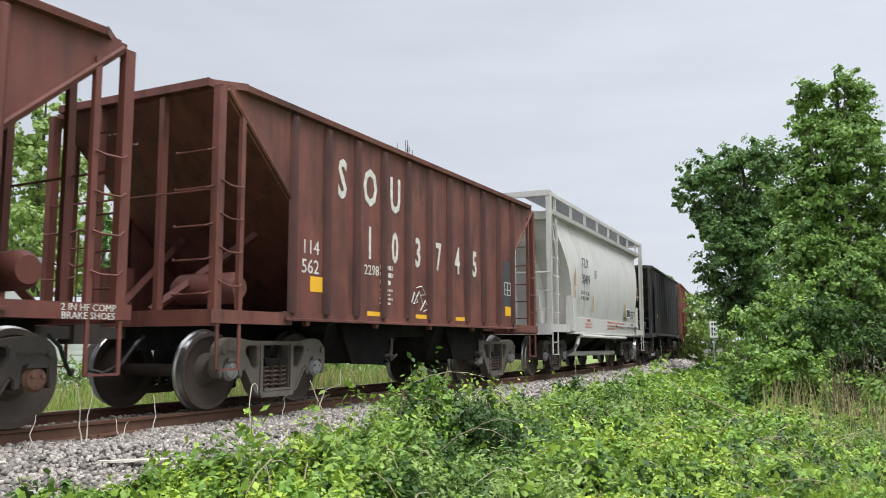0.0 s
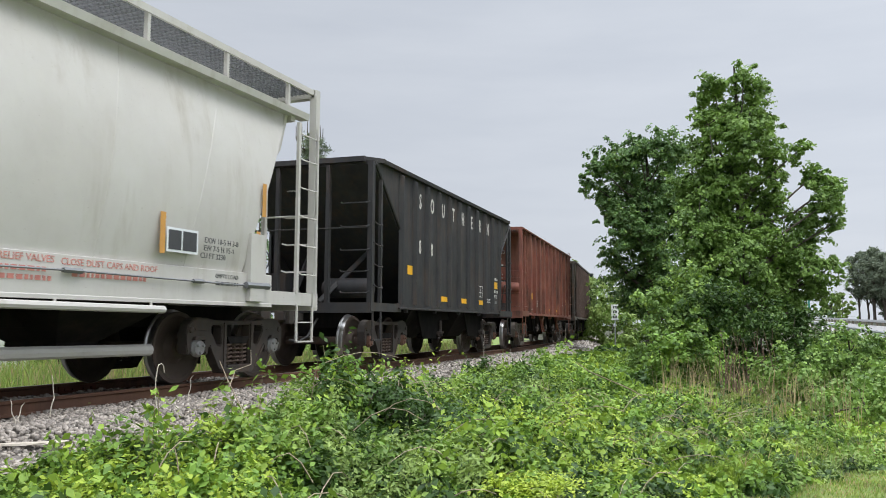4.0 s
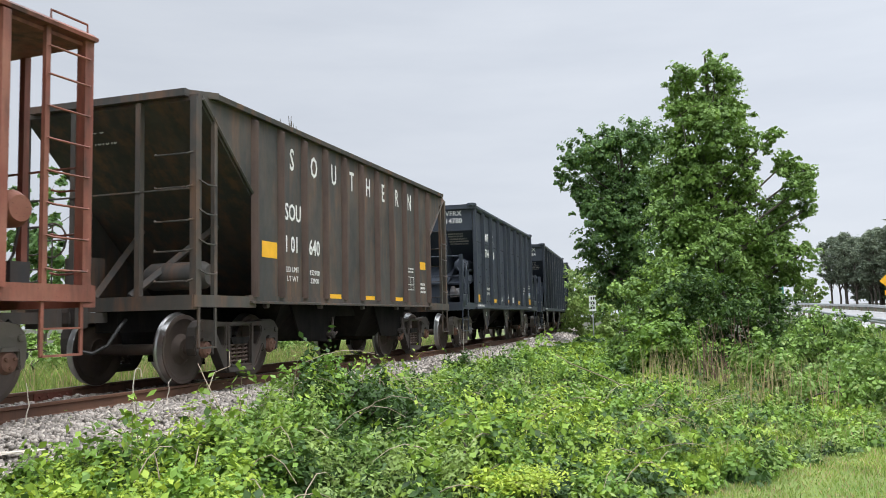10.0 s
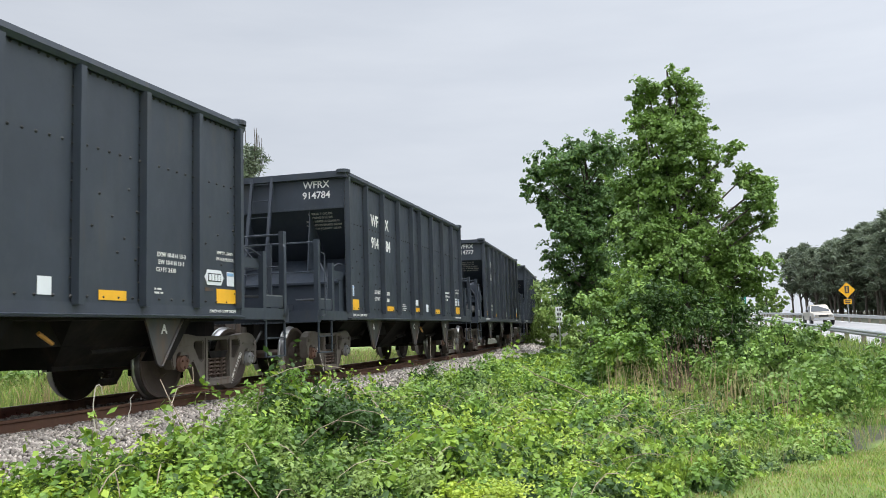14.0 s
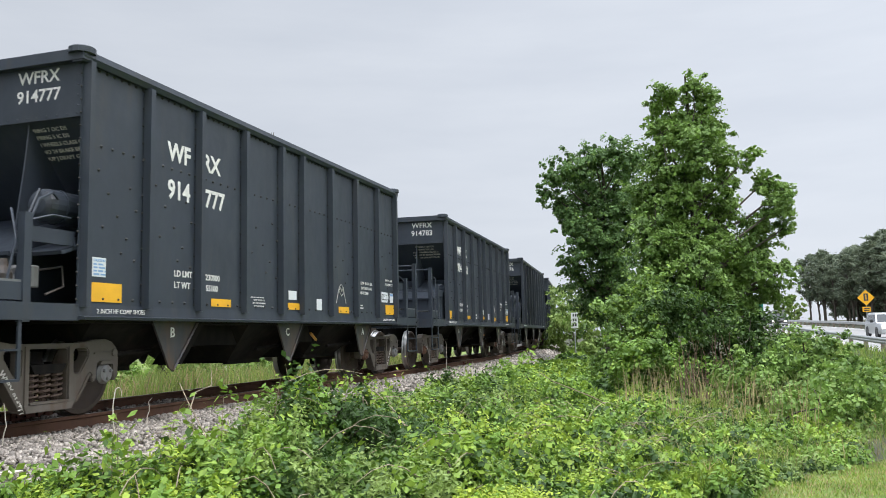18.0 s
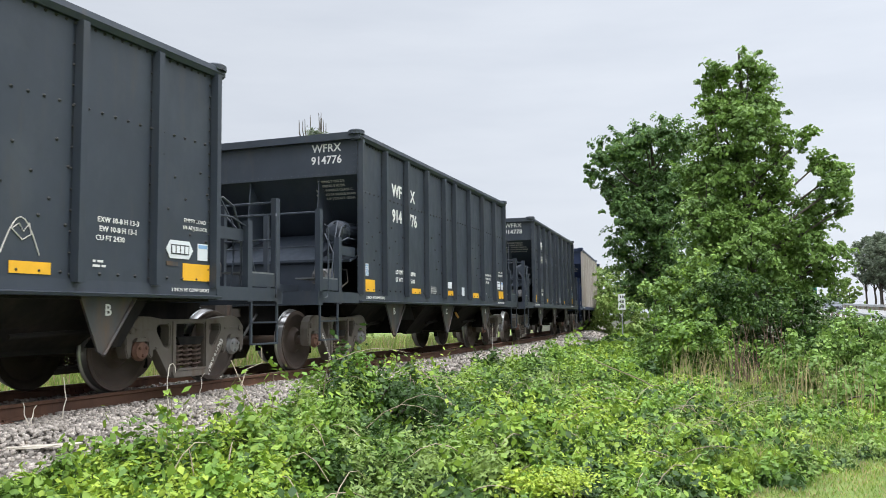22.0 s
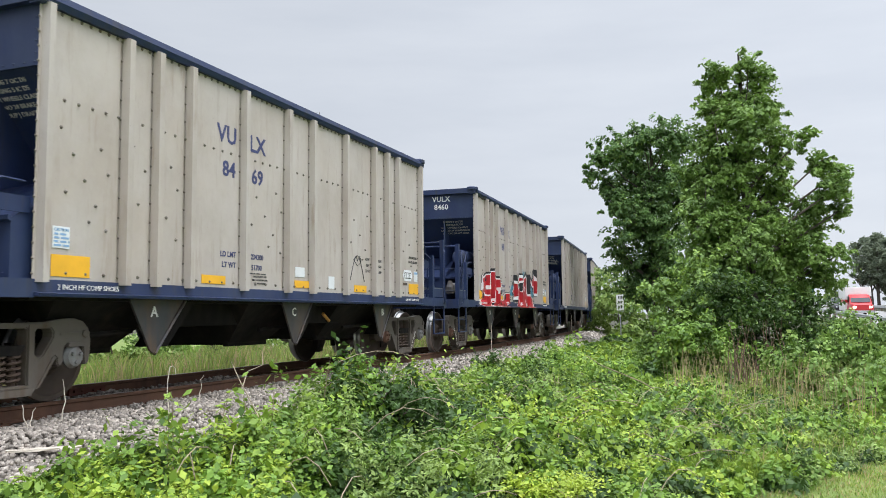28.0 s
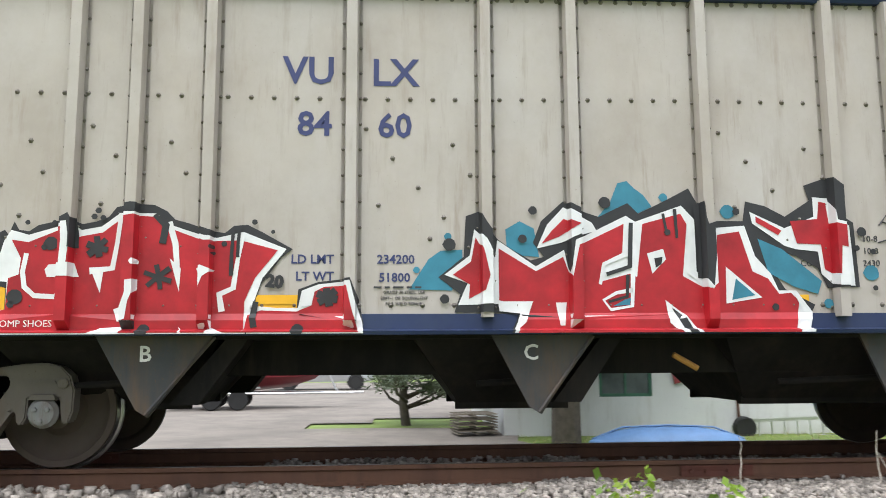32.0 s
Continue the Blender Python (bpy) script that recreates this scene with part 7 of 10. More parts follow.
def thicket(name, n_clumps, xr, yr, leaf, per, size, seed, label, bare=2.75):
    """Domed clumps of vine leaves that face outwards, darker leaves inside them as painted shade, and shoots over them.
    """
    rg = np.random.default_rng(seed)
    kinds, faces = [[] for _ in range(5)], [[] for _ in range(5)]
    count = 0
    while count < n_clumps:
        x, y = rg.uniform(*xr), rg.uniform(*yr)
        d = beside(x, y)
        if d < bare + 0.45 * noise.noise(Vector((x * 0.8, y * 0.8, 5))) or lawn_here(x, y):
            count += 0.2
            continue
        count += 1
        g = land(x, y)
        h = canopy(x, y) * rg.uniform(0.35, 1.32) + 0.03
        if x > 16.3 and y < 3.4:                # shaded floor under the bushes and trees
            h *= 0.45
            if rg.uniform() < 0.45:
                continue
        rc = size * rg.uniform(0.55, 1.25)
        m = int(per * rg.uniform(0.6, 1.2) * (0.5 + 1.2 * min(h, 1.1)))
        patch = noise.noise(Vector((x * 0.55, y * 0.55, 12.0))) + 0.30 * rg.normal()
        # kind 3: whole clumps in dark leaves, standing for shaded gaps
        kind = 1 if patch > 0.40 else 2 if patch < -0.42 else 3 if rg.uniform() < 0.24 else 4 if rg.uniform() < 0.25 else 0
        # the shaded side of the tallest mound, put into dark leaves and lower clumps
        if (x - 8.35) ** 2 / 0.60 + (y - 3.75) ** 2 / 0.40 < 1:
            kind, h = 3, h * 0.75
        if kind == 2:
            m = int(m * 1.5)
        w = rg.normal(size=(m, 3))
        w[:, 2] = np.abs(w[:, 2]) + 0.10
        w /= np.linalg.norm(w, axis=1)[:, None]
        # deep leaves go to kind 3, so the inner shade is in their colour
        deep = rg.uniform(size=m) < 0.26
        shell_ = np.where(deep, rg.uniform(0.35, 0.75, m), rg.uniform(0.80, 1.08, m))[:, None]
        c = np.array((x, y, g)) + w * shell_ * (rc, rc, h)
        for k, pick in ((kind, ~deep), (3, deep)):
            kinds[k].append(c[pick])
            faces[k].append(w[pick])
        # shoots that stand over the clump, leaves along them
        for _ in range(rg.integers(0, 3)):
            a, q = rg.uniform(0, 6.283), rg.uniform(0.1, 0.8) * rc
            k = rg.integers(9, 18)
            u = np.linspace(0.4, 1.0, k)
            top = h * rg.uniform(1.0, 1.25) + 0.05
            lean = rg.normal(0, 0.25, 2) * top
            j = kind if kind == 3 or rg.uniform() < 0.5 else 4
            kinds[j].append(np.stack([x + q * math.cos(a) + lean[0] * u ** 2 + rg.normal(0, leaf * 0.7, k), y + q * math.sin(a) + lean[1] * u ** 2 + rg.normal(0, leaf * 0.7, k), g + top * u], 1))
            faces[j].append(rg.normal(0, 0.5, (k, 3)) + (0, 0, 0.6))
    sizes = (leaf, leaf * 0.85, leaf * 0.55, leaf * 1.2, leaf * 1.15)
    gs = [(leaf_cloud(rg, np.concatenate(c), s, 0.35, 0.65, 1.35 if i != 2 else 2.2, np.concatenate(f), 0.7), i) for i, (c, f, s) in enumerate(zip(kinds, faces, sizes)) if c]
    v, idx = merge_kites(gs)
    return tagged(new(name, bulk(name, v, 4, [L_VINE, L_BRIGHT, L_PALE, L_DARK_SHADE, L_YOUNG], idx)), label, "vegetation", kind="stuff")


thicket("vine_thicket", 1050, (3.6, 9.8), (-0.2, 6.0), 0.041, 255, 0.22, 11, "dense green vines and saplings beside the gravel")
thicket("vine_thicket", 1000, (9.8, 16.0), (-1.5, 7.0), 0.045, 180, 0.28, 12, "low tangled green vines over the bank")
thicket("vine_thicket", 950, (16.0, 30.0), (-3.5, 8.0), 0.080, 140, 0.50, 13, "low green brush along the gravel shoulder")
thicket("vine_thicket", 620, (30.0, 60.0), (-5.0, 11.5), 0.16, 90, 1.1, 14, "green brush along the curve of the track")
thicket("vine_thicket", 130, (0.5, 4.4), (3.6, 6.2), 0.045, 20, 0.13, 15, "sparse weeds at the foot of the ballast", 2.2)


# leaders that stand above the thicket
def leaders():
    rg = np.random.default_rng(21)
    cs = []
    bm = bmesh.new()
    for x, y, top in ((7.75, 4.55, 0.50), (8.05, 4.75, 0.42), (7.5, 4.7, 0.38), (5.2, 4.7, 0.12), (5.5, 4.9, 0.20), (5.9, 4.8, 0.16), (6.3, 4.7, 0.24), (8.6, 4.4, 0.30), (6.9, 4.9, 0.22), (4.7, 4.5, 0.0), (10.6, 5.2, 0.22), (10.9, 5.35, 0.20), (10.4, 5.4, 0.16)):
        z0 = land(x, y)
        lx, ly = rg.normal(0, 0.10, 2)
        pts = [(x + lx * u * u, y + ly * u * u, z0 + (top - z0) * u) for u in np.linspace(0, 1, 6)]
        tube(bm, pts, [0.009, 0.008, 0.007, 0.006, 0.004, 0.002], 4)
        for u in np.linspace(0.45, 1.0, 26):
            cs.append((x + lx * u * u + rg.normal(0, 0.055), y + ly * u * u + rg.normal(0, 0.055), z0 + (top - z0) * u + rg.normal(0, 0.02)))
    v = leaf_cloud(rg, np.array(cs), 0.058, 0.7, 0.4, 1.4)
    tagged(new("sapling_tips", bulk("sapling_tips", v, 4, [L_YOUNG])), "bright young leaves on thin shoots over the thicket", "vegetation", kind="stuff")
    ob = new("sapling_stems", mesh_of("sapling_stems", bm, M_TWIG))
    tagged(ob, "thin brown stems in the thicket", "vegetation", kind="stuff")


leaders()


def vine_stems():
    """Thin runners that arch over the leaves."""
    rg = random.Random(23)
    bm = bmesh.new()
    made = 0
    while made < 150:
        x, y = rg.uniform(4.0, 14.0), rg.uniform(0.8, 5.6)
        if beside(x, y) < 2.9 or lawn_here(x, y):
            continue
        made += 1
        a, run = rg.uniform(0, 6.283), rg.uniform(0.25, 0.8)
        z = land(x, y) + canopy(x, y) * rg.uniform(0.8, 1.05)
        lift = rg.uniform(0.05, 0.22)
        tube(bm, [(x + run * math.cos(a) * u, y + run * math.sin(a) * u, z + lift * math.sin(2.6 * u) * (1.2 - 0.3 * u)) for u in (0, 0.25, 0.5, 0.75, 1.0)], [0.005, 0.005, 0.004, 0.003, 0.002], 4)
    tagged(new("vine_stems", mesh_of("vine_stems", bm, M_TWIG)), "thin brown vine runners over the thicket", "vegetation", kind="stuff")


vine_stems()


def grass(name, n, xr, yr, height, width, mats, seed, label, test=None, lean=0.35, groups=1):
    rg = np.random.default_rng(seed)
    x, y = rg.uniform(*xr, n * 2), rg.uniform(*yr, n * 2)
    keep = [i for i in range(n * 2) if test is None or test(x[i], y[i])][:n]
    x, y = x[keep], y[keep]
    m = len(x)
    z = np.array([ground_z(a, b) for a, b in zip(x, y)])
    h = height * rg.uniform(0.5, 1.25, m)
    a = rg.uniform(0, 6.283, m)
    wx, wy = np.cos(a) * width, np.sin(a) * width
    lx, ly = rg.normal(0, lean, m) * h, rg.normal(0, lean, m) * h
    base = np.stack([x, y, z - 0.02], 1)
    w = np.stack([wx, wy, 0 * wx], 1)
    mid = base + np.stack([lx * 0.35, ly * 0.35, h * 0.6], 1)
    tip = base + np.stack([lx, ly, h], 1)
    v = np.stack([base - w, mid - w * 0.8, tip, mid + w * 0.8], 1)
    idx = rg.integers(0, len(mats), m)
    return tagged(new(name, bulk(name, v, 4, mats, idx)), label, "grass", kind="stuff")


grass("lawn_grass", 62000, (7.2, 17.5), (-5.5, 1.6), 0.065, 0.006, [L_GRASS, L_GRASS, L_VINE, L_GRASS, L_DRY], 31, "short pale green mown grass", lawn_here)
grass("tall_grass", 5500, (9.0, 18.5), (-5.2, 1.9), 0.32, 0.006, [L_GRASS, L_VINE, L_GRASS, L_DRY], 32, "tall mixed green and straw-coloured grass", lambda x, y: not lawn_here(x, y) and y < 2.6 - 0.05 * (x - 9))
grass("dry_grass", 380, (13.5, 19.0), (-1.0, 2.2), 0.95, 0.006, [L_DRY], 33, "dry straw-coloured stalks by the brush", lambda x, y: not lawn_here(x, y), 0.14)
grass("far_side_lawn", 9000, (-4.0, 12.5), (10.9, 18.2), 0.09, 0.006, [L_GRASS, L_GRASS, L_DRY], 37, "short grass on the yard side of the track", lambda x, y: beside(x, y) < -2.7 and (x > 2.4 or y < 15.8), 0.3)
grass("far_side_grass", 15000, (11.5, 40.0), (10.9, 19.0), 0.75, 0.012, [L_GRASS, L_GRASS, L_PALE, L_DRY], 34, "tall green grass beyond the track", lambda x, y: beside(x, y) < -2.7, 0.3)
grass("bank_grass", 8000, (18.0, 75.0), (-9.0, -1.0), 0.55, 0.018, [L_GRASS, L_VINE], 35, "green grass on the highway bank", lambda x, y: road_off(x, y) < -1.0, 0.3)
grass("weeds", 900, (0.5, 5.5), (3.4, 5.9), 0.14, 0.006, [L_GRASS, L_BRIGHT, L_DRY], 36, "small weeds among the stones", lambda x, y: beside(x, y) > 2.3)


def flower_clump():
    rg = np.random.default_rng(41)
    p = rg.normal(0, (0.17, 0.15, 0.04), (2600, 3)) + (6.3, 1.85, -0.52)
    tagged(new("flowering_weed", bulk("flowering_weed", leaf_cloud(rg, p, 0.026, 1.2), 4, [L_YEL, L_BRIGHT], rg.integers(0, 2, 2600))), "low clump of fine yellow-green flowers", "plant")
    grass("pale_grass", 3000, (8.6, 10.2), (0.1, 1.6), 0.24, 0.006, [L_BRIGHT, L_GRASS, L_YOUNG], 38, "pale yellow-green grass at the edge of the lawn", lambda x, y: (x - 9.4) ** 2 / 0.5 + (y - 0.8) ** 2 / 0.35 < 1, 0.4)


flower_clump()


# ---- dead stalks by the rail, each its own
def stalk(pts, r, mat=None, label="thin bleached dead stalk standing by the rail"):
    bm = bmesh.new()
    n = len(pts)
    tube(bm, pts, [r * (1 - 0.55 * i / (n - 1)) for i in range(n)], 5)
    tagged(part("dead_stalk", bm, mat or M_BLEACH, even=True), label, "dead stalk", "dead stalks by the rail")


def rail_stalk(s, off, z0, height, bend_x=0.0, hook=False, seed=0):
    rr = random.Random(seed)
    x, y, _ = on_line(s, off)
    pts = []
    for i in range(7):
        u = i / 6
        pts.append((x + bend_x * u + rr.uniform(-0.015, 0.015), y + rr.uniform(-0.015, 0.015), z0 + height * u))
    if hook:
        hx, hy, hz = pts[-1]
        pts += [(hx + 0.015, hy, hz + 0.035), (hx + 0.045, hy - 0.01, hz + 0.045), (hx + 0.070, hy - 0.015, hz + 0.02), (hx + 0.078, hy - 0.02, hz - 0.05)]
    stalk(pts, 0.008)


for i, (s, off, h, bx, hook) in enumerate(((2.75, -1.15, 0.42, 0.02, False), (3.9, -1.3, 0.48, -0.02, False), (4.05, -1.3, 0.30, -0.16, False), (4.75, -1.35, 0.36, 0.04, False), (5.35, -1.3, 0.62, -0.08, False), (5.40, -1.3, 0.60, 0.03, False),
                                               (5.75, -1.4, 0.22, 0.06, False), (5.72, -1.4, 0.26, -0.05, False), (6.25, -1.3, 0.46, 0.0, False), (6.5, -2.4, 0.78, 0.03, True), (8.4, -1.3, 0.34, 0.08, False), (19.5, -1.9, 0.95, 0.05, False), (20.6, -2.3, 0.55, 0.1, False), (31.0, -2.2, 1.3, -0.2, False))):
    rail_stalk(s, off, -0.27 - 0.33 * smooth(1.5, 2.9, -off), h, bx, hook, i)
for pts, r, lab in ((((9.6, 3.9, -0.62), (9.9, 3.6, -0.50), (10.2, 3.2, -0.46), (10.5, 2.7, -0.47)), 0.010, "pale fallen stalk arching over the vines"),
                    (((14.6, 2.1, -0.65), (13.6, 2.4, -0.3), (12.9, 2.9, 0.0), (12.8, 3.1, 0.15)), 0.014, "long bare leaning stalk in the vines"),
                    (((5.6, 3.6, -0.7), (5.9, 4.2, -0.25), (6.5, 5.0, 0.22), (6.9, 5.4, 0.35)), 0.008, "thin dry bramble stem over the thicket"),
                    (((6.4, 4.9, 0.10), (6.9, 5.2, 0.26), (7.3, 5.3, 0.30), (7.7, 5.6, 0.44)), 0.006, "thin bare twig over the thicket"),
                    (((8.4, 3.2, -0.7), (8.7, 3.8, -0.1), (9.0, 4.2, 0.12), (9.3, 4.4, 0.08)), 0.008, "pale arching bramble stem"),
                    (((9.2, 4.0, -0.6), (9.5, 4.2, -0.1), (9.7, 4.5, 0.25)), 0.008, "pale upright bramble stem")):
    stalk(pts, r, M_TWIG, lab)


def lath(s, off, length, turn, label):
    x, y, p = on_line(s, off)
    bm = bmesh.new()
    box(bm, -length / 2, length / 2, -0.03, 0.03, 0, 0.018)
    bmesh.ops.subdivide_edges(bm, edges=[e for e in bm.edges if e.calc_length() > 0.3], cuts=4)
    rr = random.Random(int(s * 10))
    for v in bm.verts:
        v.co += Vector((0, rr.uniform(-0.008, 0.008), rr.uniform(-0.004, 0.004)))
    tagged(part("wood_splinter", bm, M_TIE if turn > 30 else M_BLEACH, at=pose(x, y, -0.27 - 0.33 * smooth(1.5, 2.9, -off) + 0.055, 3, 2, math.degrees(p) + turn)), label, "wood scrap", "scraps on the ballast")


lath(5.3, -2.1, 0.62, -28, "weathered grey splinter of wood on the stones")
lath(6.9, -2.3, 0.55, -8, "weathered grey splinter of wood on the stones")
lath(4.0, -1.7, 0.5, -40, "dark splinter of wood on the stones")
lath(2.4, -2.5, 0.45, 12, "weathered grey board end among the weeds")


# ---- trees
def limbs(bm, base, top, r0, tips, seed):
    rr = random.Random(seed)
    b, t = Vector(base), Vector(top)
    pts = [b.lerp(t, i / 8) + Vector((rr.uniform(-0.1, 0.1), rr.uniform(-0.1, 0.1), 0)) * (0 < i < 8) for i in range(9)]
    tube(bm, pts, [r0 * (1 - 0.86 * i / 8) for i in range(9)], 9)
    for tip in tips:
        tip = Vector(tip)
        k = max(0.12, min(0.92, (tip.z - b.z) / max(0.1, t.z - b.z) - 0.16))
        q = b.lerp(t, k)
        mid = q.lerp(tip, 0.5) + Vector((rr.uniform(-0.2, 0.2), rr.uniform(-0.2, 0.2), -0.12))
        r = r0 * (1 - 0.86 * k) * 0.5
        tube(bm, [q, q.lerp(mid, 0.5), mid, mid.lerp(tip, 0.6), tip], [r, r * 0.8, r * 0.6, r * 0.4, 0.012], 6)


def crown(lobes, leaf, per, rg, twig=60, hollow=0.55):
    """Leaf sprays on the outside of each lobe, with gaps between them. Returns places, outward directions and spray middles."""
    cs, fs, mids = [], [], []
    for x, y, z, r in lobes:
        n = max(7, int(per * r * r / twig))
        d = rg.normal(size=(n, 3))
        d[:, 2] += 0.15
        d /= np.linalg.norm(d, axis=1)[:, None]
        rad = r * rg.uniform(hollow, 1.0, n) ** 0.5 * rg.uniform(0.60, 1.18, n)
        rad = np.where(rg.uniform(size=n) < 0.14, r * rg.uniform(1.1, 1.45, n), rad)
        mid = np.array((x, y, z)) + d * rad[:, None]
        wide = rg.uniform(0.10, 0.34, n) * r ** 0.4
        w = rg.normal(size=(n, twig, 3))
        w /= np.linalg.norm(w, axis=2)[:, :, None]
        rr = rg.uniform(0.2, 1.0, (n, twig, 1)) ** 0.5
        long_ = rg.uniform(0.8, 2.1, (n, 1, 1))
        off = w * rr * wide[:, None, None] * (1, 1, 0.62)
        off += d[:, None] * np.sum(off * d[:, None], axis=2)[:, :, None] * (long_ - 1)
        off[:, :, 2] -= 0.5 * (off[:, :, 0] ** 2 + off[:, :, 1] ** 2) / (wide[:, None] + 0.05)
        cs.append((mid[:, None] + off).reshape(-1, 3))
        fs.append((d[:, None] * 0.5 + w * 0.5 + np.zeros((n, twig, 3))).reshape(-1, 3))
        mids.append(mid)
    return np.concatenate(cs), np.concatenate(fs), np.concatenate(mids)


def leafy_tree(name, lobes, base, top, r0, leaf, per, mats, seed, label, category="tree", hollow=0.45, twig=60, twigs=0):
    rg = np.random.default_rng(seed)
    ob = tagged(new(name), label, category)
    c, f, mids = crown(lobes, leaf, per, rg, twig, hollow)
    bm = bmesh.new()
    limbs(bm, base, top, r0, [l[:3] for l in lobes], seed)
    # thin twigs from the lobes' middles out to their sprays
    for k in range(0, len(mids), max(1, len(mids) // twigs) if twigs else len(mids) + 1):
        q = Vector(min(lobes, key=lambda l: (l[0] - mids[k][0]) ** 2 + (l[1] - mids[k][1]) ** 2 + (l[2] - mids[k][2]) ** 2)[:3])
        e = Vector(mids[k])
        tube(bm, [q, q.lerp(e, 0.5) + Vector((0, 0, 0.05)), e], [0.022, 0.016, 0.008], 4)
    part("trunk", bm, M_BARK, ob, even=True)
    v = leaf_cloud(rg, c, leaf, 0.35, 0.4, 1.3, f, 0.4)
    idx = (rg.uniform(size=len(v)) < 0.13).astype(int) if len(mats) > 1 else None
    cr = new("crown", bulk("crown", v, 4, mats, idx))
    cr.parent = ob
    return ob


def seen_lobes(tx, ty, depth_spread, spec, seed):
    """Lobes given as metres to the side of the trunk, height and radius, spread a little in depth."""
    rr = random.Random(seed)
    sx, sy = 0.3616, -0.9323
    out = []
    for dx, z, r in spec:
        back = rr.uniform(-1, 1) * depth_spread * min(1.0, r)
        out.append((tx + sx * dx - sy * back, ty + sy * dx + sx * back, z * 0.975, r))
    return out


leafy_tree("sweetgum_tree", seen_lobes(28.4, 1.12, 0.9, (
    (-0.1, 9.2, 0.48), (-1.0, 8.8, 0.62), (0.4, 8.6, 0.55), (-0.55, 8.0, 0.85), (0.65, 7.8, 0.45), (-1.35, 7.5, 0.6), (-0.2, 7.0, 0.95), (-1.45, 6.5, 0.7), (0.75, 6.5, 0.5), (1.7, 6.7, 0.36), (1.0, 5.9, 0.45),
    (-0.5, 5.7, 1.15), (-1.65, 5.4, 0.8), (2.2, 5.85, 0.5), (2.85, 5.55, 0.36), (2.5, 4.9, 0.6), (0.8, 4.9, 0.75), (2.0, 4.25, 0.66), (2.85, 4.25, 0.36), (-0.85, 4.25, 1.1), (0.3, 3.75, 1.05), (-1.8, 3.9, 0.85),
    (1.55, 3.3, 0.85), (2.8, 2.8, 0.28), (2.0, 2.65, 0.62), (-0.5, 2.7, 1.1), (0.9, 2.3, 1.0), (-1.7, 2.6, 0.9), (2.0, 2.0, 0.6), (-0.6, 1.5, 1.0), (0.6, 1.3, 0.9), (1.4, 1.4, 0.7), (-1.5, 1.6, 0.8)), 3),
    (28.3, 1.2, -1.1), (28.25, 1.4, 9.4), 0.22, 0.100, 4600, [L_TREE, L_SHRUB], 51, "tall broad-leaved tree with an open uneven crown", hollow=0.2, twig=44, twigs=260)
leafy_tree("maple_tree", seen_lobes(36.6, 5.7, 1.2, (
    (-0.4, 8.6, 0.85), (0.65, 8.7, 0.8), (1.4, 8.5, 0.7), (-1.3, 8.2, 0.8), (-2.05, 7.8, 0.66), (-2.5, 7.25, 0.5), (-0.5, 7.45, 1.2), (0.75, 7.45, 1.2), (-1.8, 6.6, 0.62), (-1.4, 6.0, 0.66), (-0.1, 6.0, 1.3), (1.2, 6.0, 1.2),
    (-1.6, 5.55, 0.5), (-0.95, 4.9, 1.0), (0.3, 4.5, 1.3), (-1.3, 3.85, 0.66), (-0.4, 3.0, 1.1), (0.75, 3.0, 1.2), (-0.3, 1.9, 0.9), (1.0, 1.7, 1.1)), 4),
    (36.7, 5.6, -1.0), (36.6, 5.7, 8.9), 0.26, 0.110, 3600, [L_TREE_L, L_TREE], 52, "rounded dark green tree beside the track", hollow=0.2, twig=46, twigs=160)


def shrub(lobes, leaf, per, mats, seed, label):
    x, y, z, r = lobes[0]
    return leafy_tree("shrub", lobes, (x, y, land(x, y) - 0.05), (x, y, z + r * 0.5), 0.05, leaf, per, mats, seed, label, "shrub", 0.45, 40)


shrub(((21.6, 2.4, -0.25, 0.92), (21.3, 2.9, -0.6, 0.60), (21.5, 1.9, -0.6, 0.6), (21.2, 2.3, 0.15, 0.55)), 0.085, 4200, [L_VINE, L_YOUNG], 61, "rounded green shrub in front of the trees")
shrub(((24.2, 3.35, 1.0, 0.85), (24.7, 2.7, 1.4, 0.95), (24.6, 3.5, 0.0, 0.8), (24.4, 2.8, 0.2, 0.9), (24.3, 3.9, -0.6, 0.5)), 0.090, 2900, [L_TREE, L_YOUNG], 62, "vine-covered brush at the foot of the trees")
# here the dark leaf mix puts the shade under the trees into the colour
shrub(((24.1, 2.2, 1.0, 0.95), (24.8, 1.4, 1.3, 0.7), (25.2, 2.6, 0.2, 0.9)), 0.090, 2900, [L_DARK_SHADE, L_TREE], 63, "brush under the trees, leaves darkened for shade")
shrub(((25.3, -0.2, 0.7, 0.7), (25.0, -0.6, 0.0, 0.6), (25.2, -1.0, -0.5, 0.45)), 0.090, 2600, [L_DARK_SHADE, L_TREE], 64, "brush under the tall tree, leaves darkened for shade")
shrub(((26.8, 0.8, 0.3, 1.0), (27.2, -0.3, 0.3, 0.9), (26.5, 1.7, -0.1, 0.9), (27.0, 0.2, -0.5, 0.7)), 0.095, 2600, [L_DARK_SHADE, L_TREE], 70, "dark leafy brush round the trunk of the tall tree")
shrub(((21.0, -1.3, 0.15, 0.66), (21.3, -2.0, 0.10, 0.55), (20.7, -1.7, -0.4, 0.65), (21.1, -0.8, -0.3, 0.5)), 0.080, 3600, [L_TREE, L_DARK_SHADE], 65, "dark green bush on the bank")
shrub(((18.6, -0.1, -0.35, 0.66), (18.9, 0.4, -0.3, 0.45), (18.2, -0.6, -0.6, 0.5)), 0.072, 4200, [L_SHRUB, L_PALE], 66, "pale green bush beside the dry stalks")
